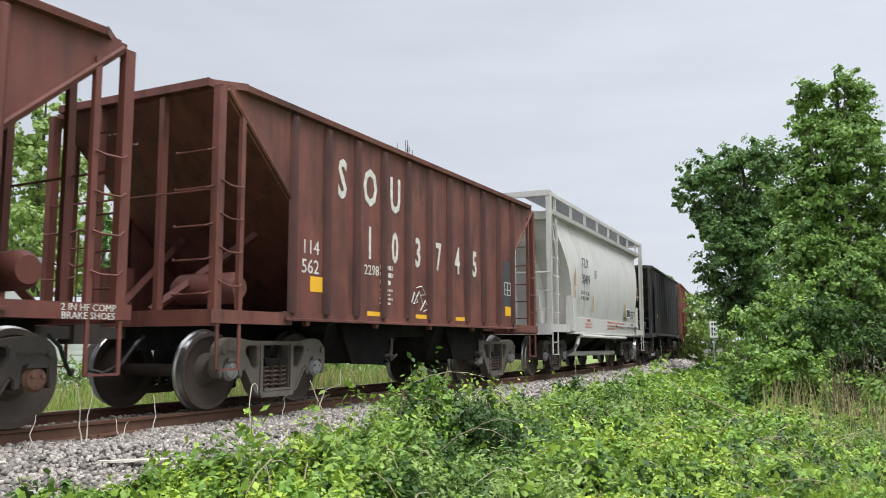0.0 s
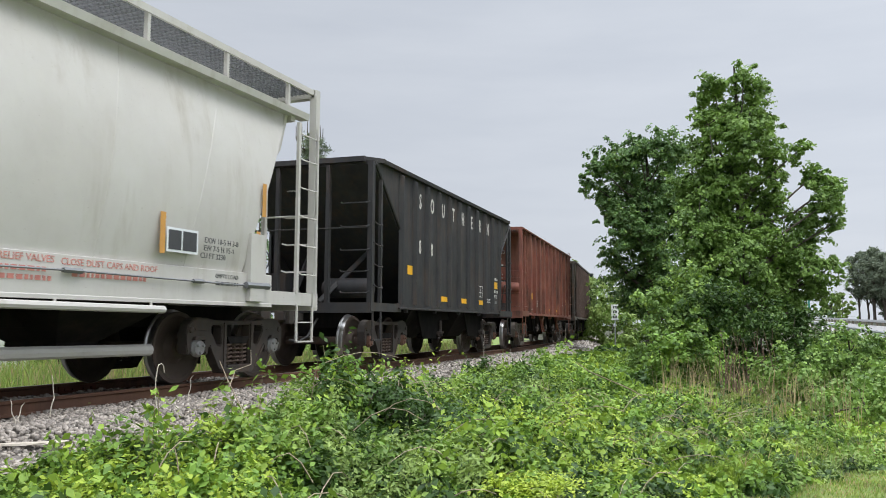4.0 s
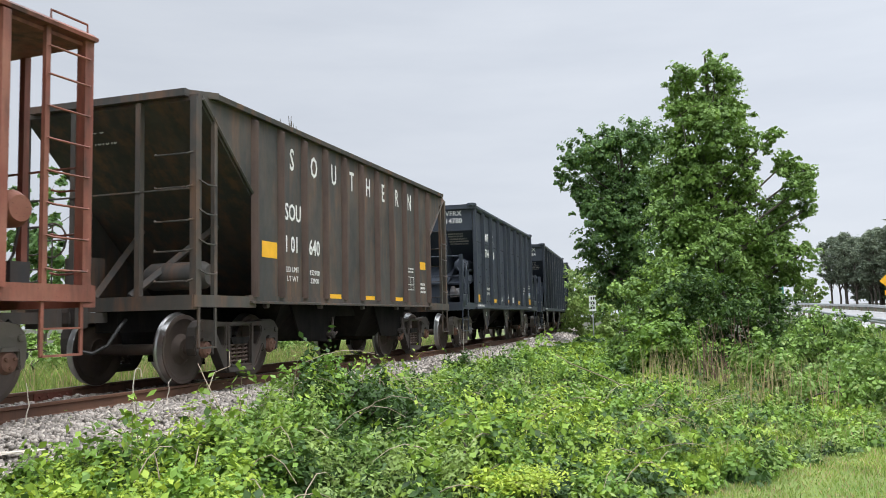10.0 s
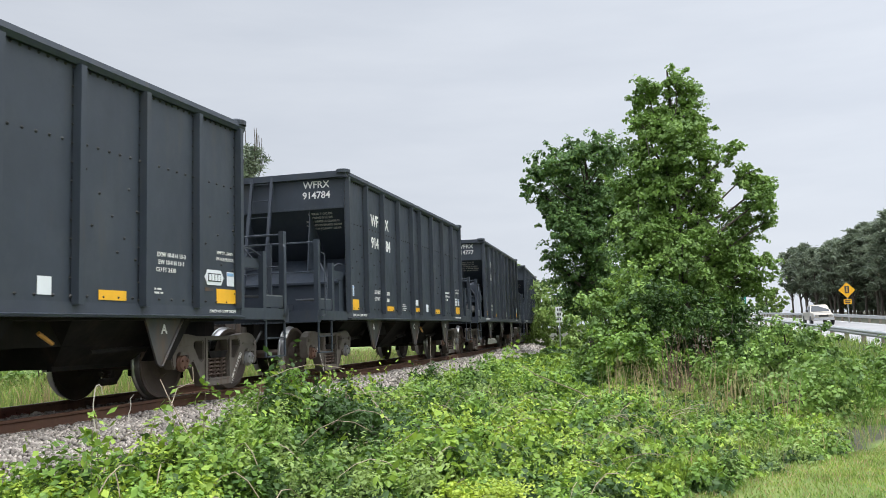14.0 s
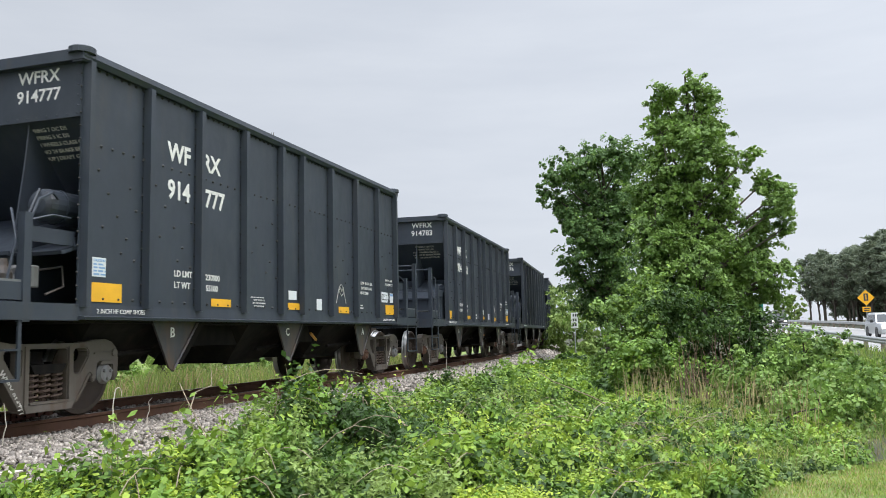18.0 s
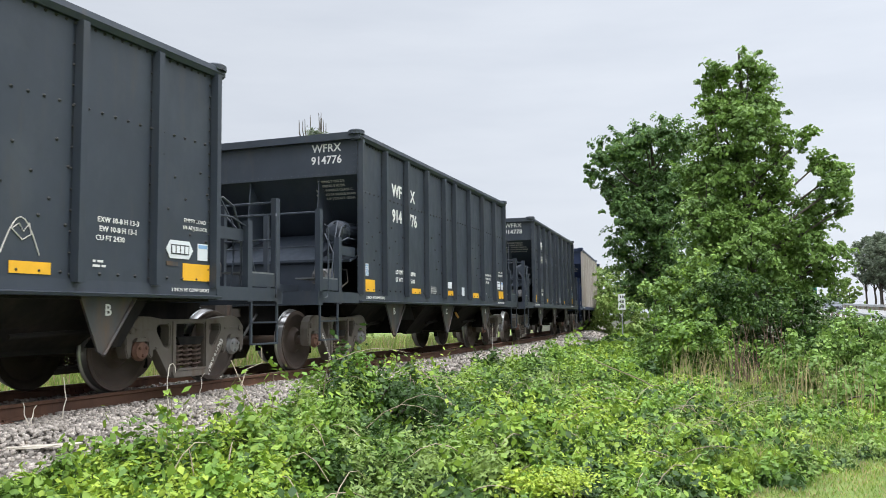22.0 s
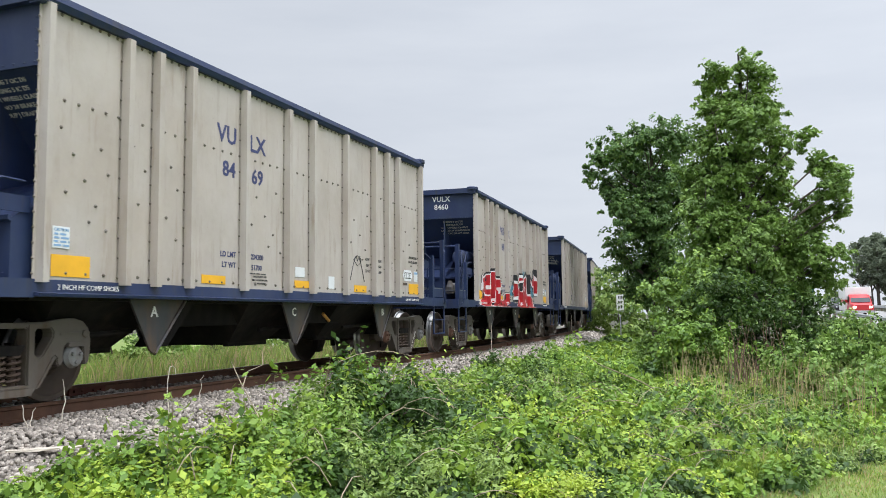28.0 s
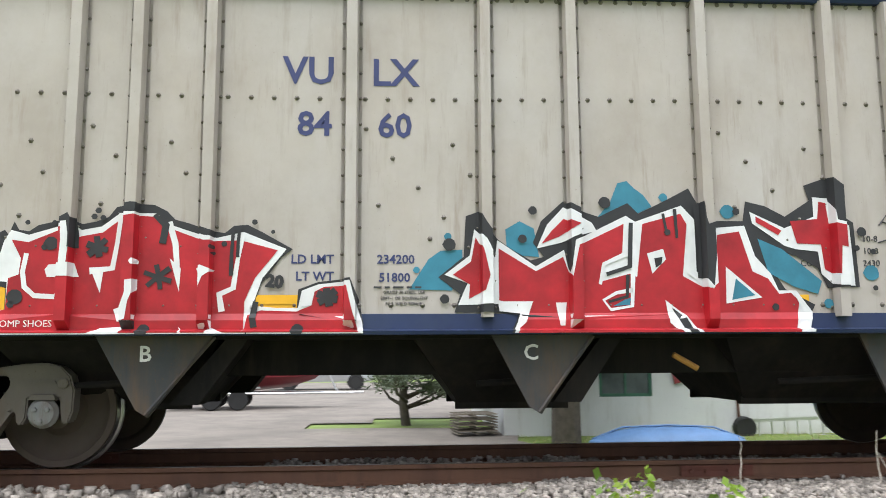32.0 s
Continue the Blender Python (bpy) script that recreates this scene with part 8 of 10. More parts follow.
shrub(((16.0, -1.1, -0.65, 0.62), (16.4, -1.8, -0.35, 0.62), (15.6, -0.5, -0.85, 0.42), (15.7, -1.6, -0.9, 0.4)), 0.068, 4400, [L_SHRUB, L_PALE], 67, "soft green bush at the edge of the lawn")
shrub(((19.3, -3.4, -0.5, 0.6), (21.0, -3.6, -0.4, 0.65), (18.0, -3.0, -0.75, 0.5)), 0.078, 3800, [L_SHRUB, L_VINE], 68, "green bush on the slope to the highway")
shrub(((47.3, 9.3, 1.6, 1.7), (49.0, 10.0, 0.6, 1.6), (46.5, 8.2, -0.2, 0.9), (51.0, 11.8, 2.2, 1.9)), 0.16, 1100, [L_PALE, L_SHRUB], 69, "light green willow brush beside the curve")

# bushes that stand out of the near thicket
# last number 1: leaves darkened to paint in the shaded hollow by the mound
for k, (x, y, z, r, m) in enumerate(((8.0, 4.55, -0.02, 0.40, 0), (8.15, 4.0, -0.22, 0.40, 1), (8.45, 3.75, -0.38, 0.40, 1), (8.0, 3.5, -0.48, 0.32, 1), (8.75, 4.05, -0.35, 0.34, 1), (7.6, 4.5, -0.22, 0.36, 2), (6.7, 4.1, -0.36, 0.36, 0), (5.7, 4.0, -0.46, 0.34, 2), (5.0, 3.7, -0.56, 0.30, 0), (10.2, 4.1, -0.46, 0.36, 2), (9.4, 3.6, -0.50, 0.34, 1), (11.6, 3.5, -0.52, 0.42, 0),
                                     (12.8, 4.8, -0.40, 0.42, 2), (14.5, 3.1, -0.46, 0.50, 0), (9.0, 2.5, -0.62, 0.34, 2), (7.3, 2.7, -0.56, 0.36, 0), (6.2, 2.9, -0.62, 0.32, 1), (13.0, 1.6, -0.62, 0.42, 2), (16.6, 4.3, -0.35, 0.55, 0), (11.0, 1.9, -0.66, 0.36, 0), (15.2, 5.6, -0.40, 0.45, 1))):
    rr = random.Random(k)
    lob = [(x, y, z, r)] + [(x + rr.uniform(-0.8, 0.8) * r, y + rr.uniform(-0.8, 0.8) * r, z + rr.uniform(-0.5, 0.2) * r, r * rr.uniform(0.5, 0.75)) for _ in range(3)]
    shrub(lob, 0.044 if x < 10 else 0.050, 5200 if x < 10 else 3800, ([L_VINE, L_YOUNG], [L_DARK_SHADE, L_DARK_SHADE], [L_VINE, L_BRIGHT])[m], 400 + k, ("green leafy bush in the thicket", "leafy bush in the thicket, leaves darkened for shade", "light green leafy bush in the thicket")[m])
# brush on the far side of the track
for k, (x, y, z, r) in enumerate(((14.5, 14.6, -0.3, 0.8), (17.5, 15.8, -0.1, 1.0), (21.0, 17.0, 0.0, 1.1), (24.5, 16.2, -0.2, 1.0), (28.0, 18.4, 0.1, 1.2), (32.0, 19.0, 0.1, 1.2), (36.0, 21.0, 0.1, 1.3), (16.0, 17.8, -0.2, 0.9), (26.0, 20.5, 0.2, 1.3))):
    rr = random.Random(50 + k)
    lob = [(x, y, z, r)] + [(x + rr.uniform(-1, 1) * r, y + rr.uniform(-0.6, 0.6) * r, z + rr.uniform(-0.5, 0.1) * r, r * rr.uniform(0.5, 0.8)) for _ in range(3)]
    shrub(lob, 0.10, 1400, [L_SHRUB, L_PALE] if k % 2 else [L_PALE, L_SHRUB], 440 + k, "green brush in the tall grass beyond the track")

# bare brown stems between the bushes
rs = random.Random(77)
bm_st = bmesh.new()
for _ in range(46):
    x, y = rs.uniform(18.6, 21.4), rs.uniform(0.2, 1.5)
    z = land(x, y)
    h = rs.uniform(0.6, 1.7)
    tube(bm_st, [(x, y, z), (x + rs.uniform(-0.1, 0.1), y + rs.uniform(-0.1, 0.1), z + h * 0.5), (x + rs.uniform(-0.2, 0.2), y + rs.uniform(-0.2, 0.2), z + h)], [0.012, 0.009, 0.004], 4)
tagged(new("bare_stems", mesh_of("bare_stems", bm_st, material("brown_dead_stem", (0.16, 0.10, 0.07), 0.85, vary=0.3))), "bare brown dead stems between the bushes", "dead stalks", kind="stuff")


def pine(name, x, y, height, r0, spread, low, n, seed, label, base_z=None, needle=0.30, tuft=26, rounded=False, tight=0.0):
    """A pine: straight trunk, tufts of needles on limbs in the upper part."""
    rg = np.random.default_rng(seed)
    z0 = land(x, y) if base_z is None else base_z
    ob = tagged(new(name), label, "tree")
    tips, cs, ds = [], [], []
    for i in range(n):
        u = low + (1 - low) * (i + rg.uniform(0, 1)) / n
        a = rg.uniform(0, 6.283)
        r = spread * (1.05 - u) ** 0.6 * rg.uniform(0.5, 1.0) / (1.05 - low) ** 0.6
        if rounded:
            v_ = (u - low) / (1 - low)
            r = spread * rg.uniform(0.35, 1.0) * math.sqrt(max(0.05, 1 - (1.9 * (v_ - 0.5)) ** 2))
        p = (x + r * math.cos(a), y + r * math.sin(a), z0 + height * u + 0.15 * r)
        tips.append(p)
        for k in range(5):
            w = 1 - 0.16 * k
            q = (x + r * w * math.cos(a), y + r * w * math.sin(a), z0 + height * u + 0.15 * r * w)
            if tight:
                for _ in range(2):
                    hub = np.array(q) + rg.normal(0, 0.34, 3) * (1, 1, 0.6)
                    cs.append(hub + rg.normal(0, tight, (tuft, 3)))
                    ds.append(cs[-1] - hub + (0, 0, 0.06))
            else:
                cs.append(np.array(q) + rg.normal(0, 0.10 * spread * 0.5 + 0.08, (tuft, 3)) * (1, 1, 0.7))
    bm = bmesh.new()
    limbs(bm, (x, y, z0 - 0.1), (x, y, z0 + height), r0, tips, seed)
    part("trunk", bm, M_BARK, ob, even=True)
    c = np.concatenate(cs)
    d = rg.normal(size=c.shape)
    d[:, 2] = np.abs(d[:, 2]) * 0.6
    if ds:
        d = np.concatenate(ds) * 12 + 0.5 * d
    d /= np.linalg.norm(d, axis=1)[:, None]
    side = np.cross(d, rg.normal(size=c.shape))
    side /= np.linalg.norm(side, axis=1)[:, None]
    slim = 0.05 if tight else 0.10
    v = np.stack([c - d * needle * 0.5, c + side * needle * slim, c + d * needle * 0.5, c - side * needle * slim], 1)
    cr = new("crown", bulk("crown", v, 4, [L_PINE]))
    cr.parent = ob
    return ob


pine("pine_tree", 3.3, 16.9, 15.0, 0.31, 5.4, 0.15, 170, 81, "big old pine with a rough thick trunk", None, 0.20, 56, False, 0.12)
pine("small_pine_tree", 0.1, 21.6, 4.5, 0.13, 1.9, 0.16, 34, 83, "small pine on a grass island in the lot", None, 0.26, 50)
TALL_PINE = pine("pine_tree", 50.0, 31.6, 15.2, 0.25, 3.0, 0.40, 60, 84, "pine with dying bare tips rising behind the train", None, 0.4)


def bare_tips():
    """Bare upright shoots on the top of the pine behind the train."""
    rr = random.Random(19)
    bm = bmesh.new()
    for k in range(11):
        a, b = rr.uniform(-1.5, 1.3), rr.uniform(-0.5, 0.5)
        x, y = 50.0 + 0.52 * a + b, 31.6 - 0.85 * a + b * 0.6
        top = 15.6 - 0.45 * abs(a) + rr.uniform(-0.3, 0.3)
        tube(bm, [(50.0, 31.6, 12.6), (50.0 + 0.8 * (x - 50.0), 31.6 + 0.8 * (y - 31.6), 13.4), (x, y, top - 0.8), (x + rr.uniform(-0.1, 0.1), y, top)], [0.05, 0.04, 0.035, 0.02], 5)
    part("bare_tips", bm, M_BARK, TALL_PINE)


bare_tips()
leafy_tree("cypress_tree", ((21.5, 32.0, 10.6, 1.2), (22.0, 33.0, 9.6, 1.9), (21.0, 31.2, 8.2, 2.2), (23.2, 33.6, 8.0, 2.0), (21.6, 32.2, 6.4, 2.6), (20.0, 31.0, 5.6, 2.0), (23.6, 34.2, 5.6, 2.2), (21.8, 32.3, 4.0, 2.8), (19.6, 30.8, 3.0, 2.0), (24.0, 34.4, 3.0, 2.2)), (21.7, 32.2, -0.9), (21.7, 32.2, 11.4), 0.25, 0.20, 330, [L_PALE], 86, "light feathery green tree beyond the track", "tree", 0.25, 40)
# a row of woods beyond the yard
for i, (x, y, h) in enumerate(((34, 44, 9), (42, 46, 11), (60, 48, 11), (72, 52, 12), (10, 62, 12), (-12, 64, 13), (-30, 58, 12), (-22, 30, 12))):
    lob = [(x + random.Random(i * 9 + k).uniform(-2.6, 2.6), y + random.Random(i * 7 + k).uniform(-2, 2), h * (0.25 + 0.10 * k), 2.6 - 0.16 * k) for k in range(8)]
    leafy_tree("broadleaf_tree", lob, (x, y, -1.0), (x, y, h), 0.25, 0.36, 150, [L_TREE_L, L_PALE], 90 + i, "broad-leaved tree in the woods beyond the yard", "tree", 0.3, 40)

# the pine woods along the far side of the highway
rp = random.Random(5)
for i in range(62):
    u = 24 + i * 1.42 + rp.uniform(-1.5, 1.5)
    off = 13.0 + (i * 7 % 12) + rp.uniform(0, 2)
    x, y = along_road(u, off)
    back = off > 17
    pine("roadside_pine", x, y, rp.uniform(10.2, 13.0), 0.19, 3.4 if back else 2.8, 0.10 if back else 0.34, 46, 200 + i, "tall pine in the woods along the highway", road_z(x) - 0.2, 0.80, 15, True)
# paler trees that close the view up the road
for i, (u, off, h) in enumerate(((150, -9, 6), (165, -14, 7), (185, -5, 6.5), (210, -12, 8), (235, 2, 8), (190, 20, 7), (215, 26, 8), (260, 16, 9), (240, -22, 9), (150, -24, 8), (120, -16, 5))):
    x, y = along_road(u, off)
    z = road_z(x) - 0.5
    lob = [(x + random.Random(i * 5 + k).uniform(-3.5, 3.5), y + random.Random(i * 3 + k).uniform(-3, 3), z + h * (0.2 + 0.12 * k), 3.2 - 0.25 * k) for k in range(7)]
    leafy_tree("far_tree", lob, (x, y, z), (x, y, z + h), 0.2, 0.6, 60, [L_PALE, L_TREE_L], 300 + i, "pale green tree far up the highway", "tree", 0.3, 40)

# ---------------------------------------------------------------- spray paint on the side of the second blue car
GRAFFITI = blue_cars[1]


def skin(x, z):
    """How far out the car's side stands at a place: sheet, folded ribs and sill."""
    y = -1.526
    for r in RIBS_BLUE:
        d = abs(x - r)
        if z > 1.149 and d < 0.0555:
            y = min(y, -1.628 if d < 0.0435 else -1.526 - 0.102 * (0.0555 - d) / 0.012)
    if z < 1.203:
        y = min(y, -1.547 if z > 1.076 else -1.547 - 0.090 * min(1.0, (1.076 - z) / 0.015))
    return y


def paint_on(bm, mat, layer):
    """Lay a flat shape on the side: cut it at every fold, then press it on."""
    bm.normal_update()
    bmesh.ops.triangulate(bm, faces=bm.faces)
    xs = [v.co.x for v in bm.verts]
    cuts = [((r + d, 0, 0), (1, 0, 0)) for r in RIBS_BLUE for d in (-0.056, -0.043, 0.043, 0.056) if min(xs) < r + d < max(xs)]
    cuts += [((0, 0, z), (0, 0, 1)) for z in (1.204, 1.15, 1.077, 1.060)]
    for co, no in cuts:
        bmesh.ops.bisect_plane(bm, geom=list(bm.verts) + list(bm.edges) + list(bm.faces), plane_co=co, plane_no=no)
    for v in bm.verts:
        z = max(v.co.z, 1.036)
        v.co = Vector((v.co.x, skin(v.co.x, z) - 0.006 - 0.0035 * layer, z))
    part("graffiti", bm, mat, GRAFFITI)


def grown(pts, by):
    """The outline moved outwards by some metres."""
    area = sum(a[0] * b[1] - b[0] * a[1] for a, b in zip(pts, pts[1:] + pts[:1]))
    sg = 1 if area > 0 else -1
    out = []
    for i, p in enumerate(pts):
        a, b = Vector(pts[i - 1]), Vector(pts[(i + 1) % len(pts)])
        p = Vector(p)
        u, w = (p - a).normalized(), (b - p).normalized()
        nu, nw = Vector((u.y, -u.x)) * sg, Vector((w.y, -w.x)) * sg
        m = nu + nw
        k = max(0.5, m.length_squared / 2)
        out.append(p + m * (by / k) * 0.999)
    return out


def spray(mat, pts, layer, grow=0.0):
    pts = list(pts)
    if grow:
        pts = grown(pts, grow)
    bm = bmesh.new()
    bm.faces.new([bm.verts.new((p[0], 0, p[1])) for p in pts])
    paint_on(bm, mat, layer)


def stroke(mat, pts, width, layer):
    """A spray line with a blunt uneven width."""
    pts = [Vector(p) for p in pts]
    a, b = [], []
    for i, p in enumerate(pts):
        d = (pts[min(i + 1, len(pts) - 1)] - pts[max(i - 1, 0)]).normalized()
        w = width * 0.5 * (1.0 + 0.25 * math.sin(7.0 * p.x + 5.0 * p.y))
        q = p - d * 0.02 if i == 0 else p + d * 0.02 if i == len(pts) - 1 else p
        a.append(q + Vector((-d.y, d.x)) * w)
        b.append(q - Vector((-d.y, d.x)) * w)
    bm = bmesh.new()
    va, vb = ([bm.verts.new((p.x, 0, p.y)) for p in s] for s in (a, b))
    for i in range(len(pts) - 1):
        bm.faces.new((va[i], va[i + 1], vb[i + 1], vb[i]))
    paint_on(bm, mat, layer)


def dot(mat, x, z, r, layer):
    spray(mat, [(x + r * (1 + 0.12 * math.sin(3 * k)) * math.cos(k * math.pi / 5), z + r * math.sin(k * math.pi / 5)) for k in range(10)], layer)


spray(M_GTEAL, ((-1.01, 1.40), (-0.85, 1.65), (-0.75, 1.72), (-0.57, 1.73), (-0.57, 1.60), (-0.66, 1.39)), 0)
spray(M_GTEAL, ((-0.20, 1.75), (-0.21, 1.90), (-0.09, 1.97), (0.03, 1.91), (0.07, 1.67), (-0.09, 1.68)), 0)
spray(M_GTEAL, ((0.52, 1.95), (0.68, 2.13), (0.75, 2.30), (0.83, 2.32), (0.89, 2.26), (0.97, 2.20), (1.04, 2.10), (0.83, 2.00)), 0)
spray(M_GTEAL, ((1.94, 1.83), (2.15, 1.74), (2.48, 1.47), (2.44, 1.36), (2.24, 1.42), (2.02, 1.54)), 1.5)
for x, z, r in ((1.14, 2.18, 0.037), (1.69, 2.06, 0.062), (2.53, 1.28, 0.042), (2.92, 1.54, 0.068), (-0.69, 1.84, 0.031), (-0.95, 1.56, 0.028),):
    dot(M_GTEAL, x, z, r, 0)
spray(M_GBLACK, ((-4.43, 1.47), (-4.34, 1.53), (-4.34, 1.64), (-4.30, 1.68), (-4.29, 1.86), (-4.25, 1.88), (-4.22, 1.84), (-4.18, 1.95), (-4.14, 1.88), (-4.06, 1.87), (-3.99, 1.92), (-3.82, 1.96), (-3.73, 2.01), (-3.70, 1.95), (-3.64, 1.93), (-3.54, 1.95), (-3.44, 1.99), (-3.38, 2.07), (-3.25, 2.10), (-3.08, 2.09), (-2.98, 2.04), (-2.91, 1.97), (-2.80, 1.94), (-2.63, 1.88), (-2.51, 1.86), (-2.44, 1.92), (-2.33, 1.93), (-2.21, 1.87), (-1.96, 1.73), (-2.05, 1.66), (-2.21, 1.44), (-2.25, 1.32), (-2.27, 1.12), (-2.33, 1.04), (-4.21, 1.04), (-4.21, 1.41)), 1)
spray(M_GBLACK, ((-0.77, 1.50), (-0.56, 1.67), (-0.54, 2.01), (-0.43, 2.05), (-0.37, 1.95), (-0.28, 1.82), (-0.17, 1.74), (0.00, 1.64), (0.11, 1.67), (0.02, 1.79), (0.09, 1.97), (0.28, 2.14), (0.46, 2.05), (0.58, 2.01), (0.83, 2.13), (0.92, 2.04), (1.13, 2.14), (1.36, 2.26), (1.44, 2.11), (1.49, 1.94), (1.60, 1.98), (1.82, 1.98), (1.85, 2.15), (2.02, 2.11), (2.19, 2.02), (2.41, 2.16), (2.37, 2.29), (2.57, 2.36), (2.70, 2.26), (2.70, 2.03), (2.79, 1.97), (2.81, 1.42), (2.53, 1.41), (2.45, 1.58), (2.27, 1.68), (1.97, 1.77), (2.06, 1.56), (2.16, 1.40), (2.41, 1.27), (2.32, 1.11), (2.29, 1.04), (-0.18, 1.04), (-0.11, 1.19), (-0.28, 1.21), (-0.64, 1.21), (-0.59, 1.36)), 1)
spray(M_GBLACK, ((-1.92, 1.26), (-1.91, 1.40), (-1.75, 1.46), (-1.49, 1.49), (-1.42, 1.32), (-1.38, 1.12), (-1.43, 1.12), (-1.90, 1.20)), 1)
spray(M_GWHITE, ((-4.41, 1.48), (-4.34, 1.52), (-4.32, 1.63), (-4.28, 1.67), (-4.25, 1.79), (-4.20, 1.88), (-4.06, 1.84), (-3.73, 1.94), (-3.65, 1.88), (-3.49, 1.91), (-3.35, 2.02), (-3.05, 2.02), (-2.96, 1.93), (-2.66, 1.83), (-2.57, 1.82), (-2.36, 1.87), (-2.01, 1.73), (-2.20, 1.49), (-2.27, 1.28), (-2.31, 1.04), (-4.54, 1.04), (-4.53, 1.22), (-4.21, 1.24), (-4.21, 1.46)), 2)
spray(M_GWHITE, ((-0.72, 1.52), (-0.51, 1.68), (-0.47, 1.90), (-0.37, 1.81), (-0.30, 1.66), (-0.28, 1.81), (0.04, 1.59), (0.28, 1.73), (0.32, 1.54), (0.36, 1.80), (0.81, 2.02), (0.89, 1.97), (1.29, 2.11), (1.40, 1.99), (1.40, 1.55), (1.51, 1.42), (1.57, 1.92), (1.83, 1.94), (1.91, 1.68), (2.04, 1.53), (2.10, 1.39), (2.25, 1.39), (2.38, 1.21), (2.34, 1.04), (-0.16, 1.04), (-0.06, 1.27), (-0.28, 1.28), (-0.61, 1.27), (-0.53, 1.45)), 2)
spray(M_GWHITE, ((0.05, 1.74), (0.14, 1.94), (0.28, 2.09), (0.52, 1.96), (0.56, 1.89), (0.40, 1.85), (0.26, 1.79)), 2.2)
spray(M_GWHITE, ((1.88, 2.06), (2.18, 1.92), (2.44, 2.02), (2.44, 2.19), (2.57, 2.18), (2.60, 1.98), (2.75, 1.95), (2.77, 1.43), (2.59, 1.43), (2.48, 1.53), (2.46, 1.72), (2.27, 1.74), (2.17, 1.77), (1.90, 1.96)), 2.1)
spray(M_GWHITE, ((-2.30, 1.04), (-2.29, 1.27), (-2.09, 1.25), (-1.91, 1.25), (-1.88, 1.39), (-1.75, 1.44), (-1.49, 1.47), (-1.45, 1.31), (-1.39, 1.13), (-1.38, 1.04)), 2)
spray(M_GRED, ((-4.19, 1.80), (-4.06, 1.78), (-3.75, 1.91), (-3.71, 1.81), (-3.64, 1.83), (-3.48, 1.86), (-3.33, 1.98), (-3.22, 2.00), (-3.05, 1.99), (-2.93, 1.89), (-2.66, 1.79), (-2.38, 1.80), (-2.08, 1.72), (-2.26, 1.49), (-2.34, 1.30), (-2.34, 1.05), (-4.41, 1.05), (-4.39, 1.21), (-4.21, 1.24), (-4.20, 1.49), (-4.12, 1.52), (-4.11, 1.65)), 3)
spray(M_GRED, ((-2.34, 1.05), (-2.31, 1.19), (-2.21, 1.23), (-1.92, 1.22), (-1.80, 1.27), (-1.82, 1.36), (-1.70, 1.42), (-1.52, 1.43), (-1.48, 1.26), (-1.42, 1.05)), 3)
spray(M_GRED, ((-0.65, 1.52), (-0.50, 1.63), (-0.46, 1.83), (-0.40, 1.73), (-0.35, 1.51), (-0.39, 1.39), (-0.52, 1.32), (-0.51, 1.44)), 3)
spray(M_GRED, ((-0.27, 1.74), (0.04, 1.55), (0.27, 1.67), (0.33, 1.50), (0.39, 1.76), (0.79, 1.95), (0.77, 1.70), (0.60, 1.62), (0.57, 1.46), (0.83, 1.53), (0.89, 1.50), (0.95, 1.95), (1.28, 2.04), (1.33, 1.95), (1.28, 1.51), (1.48, 1.40), (1.55, 1.45), (1.59, 1.86), (1.78, 1.89), (1.88, 1.55), (2.01, 1.49), (2.10, 1.36), (2.20, 1.37), (2.27, 1.30), (2.22, 1.04), (-0.13, 1.04), (-0.02, 1.23), (-0.27, 1.31)), 3)
spray(M_GRED, ((0.09, 1.78), (0.18, 1.89), (0.28, 1.99), (0.41, 1.94), (0.24, 1.84)), 3.2)
spray(M_GRED, ((1.93, 2.02), (2.15, 1.90), (2.12, 1.86), (1.93, 1.97)), 3.1)
spray(M_GRED, ((2.23, 1.98), (2.47, 2.00), (2.49, 2.15), (2.55, 2.14), (2.57, 1.96), (2.71, 1.93), (2.72, 1.74), (2.62, 1.76), (2.60, 1.52), (2.51, 1.57), (2.49, 1.78), (2.28, 1.79)), 3.1)
stroke(M_GWHITE, ((-4.07, 1.67), (-4.09, 1.54), (-4.07, 1.42), (-3.99, 1.35), (-3.81, 1.34)), 0.05, 4)
stroke(M_GWHITE, ((-3.75, 1.92), (-3.74, 1.78), (-3.75, 1.62)), 0.05, 4)
spray(M_GWHITE, ((-3.92, 1.56), (-3.89, 1.60), (-3.69, 1.61), (-3.65, 1.50), (-3.75, 1.50), (-3.90, 1.50)), 4.1)
stroke(M_GWHITE, ((-3.34, 2.00), (-3.36, 1.78), (-3.39, 1.57), (-3.55, 1.55)), 0.045, 4)
spray(M_GWHITE, ((-3.56, 1.56), (-3.48, 1.37), (-3.46, 1.55)), 4.1)
for x, z, r in ((-3.21, 1.62, 0.025),):
    dot(M_GWHITE, x, z, r, 4)
spray(M_GWHITE, ((-3.26, 1.47), (-3.19, 1.48), (-3.19, 1.40), (-3.23, 1.31), (-3.25, 1.16), (-3.33, 1.14), (-3.37, 1.24), (-3.29, 1.27), (-3.26, 1.37)), 4)
stroke(M_GWHITE, ((-2.95, 1.93), (-2.90, 1.77), (-2.88, 1.57)), 0.04, 4)
spray(M_GWHITE, ((-2.94, 1.65), (-2.86, 1.38), (-2.85, 1.57)), 4.1)
spray(M_GWHITE, ((-2.73, 1.57), (-2.68, 1.59), (-2.58, 1.55), (-2.66, 1.50), (-2.70, 1.40), (-2.70, 1.49)), 4)
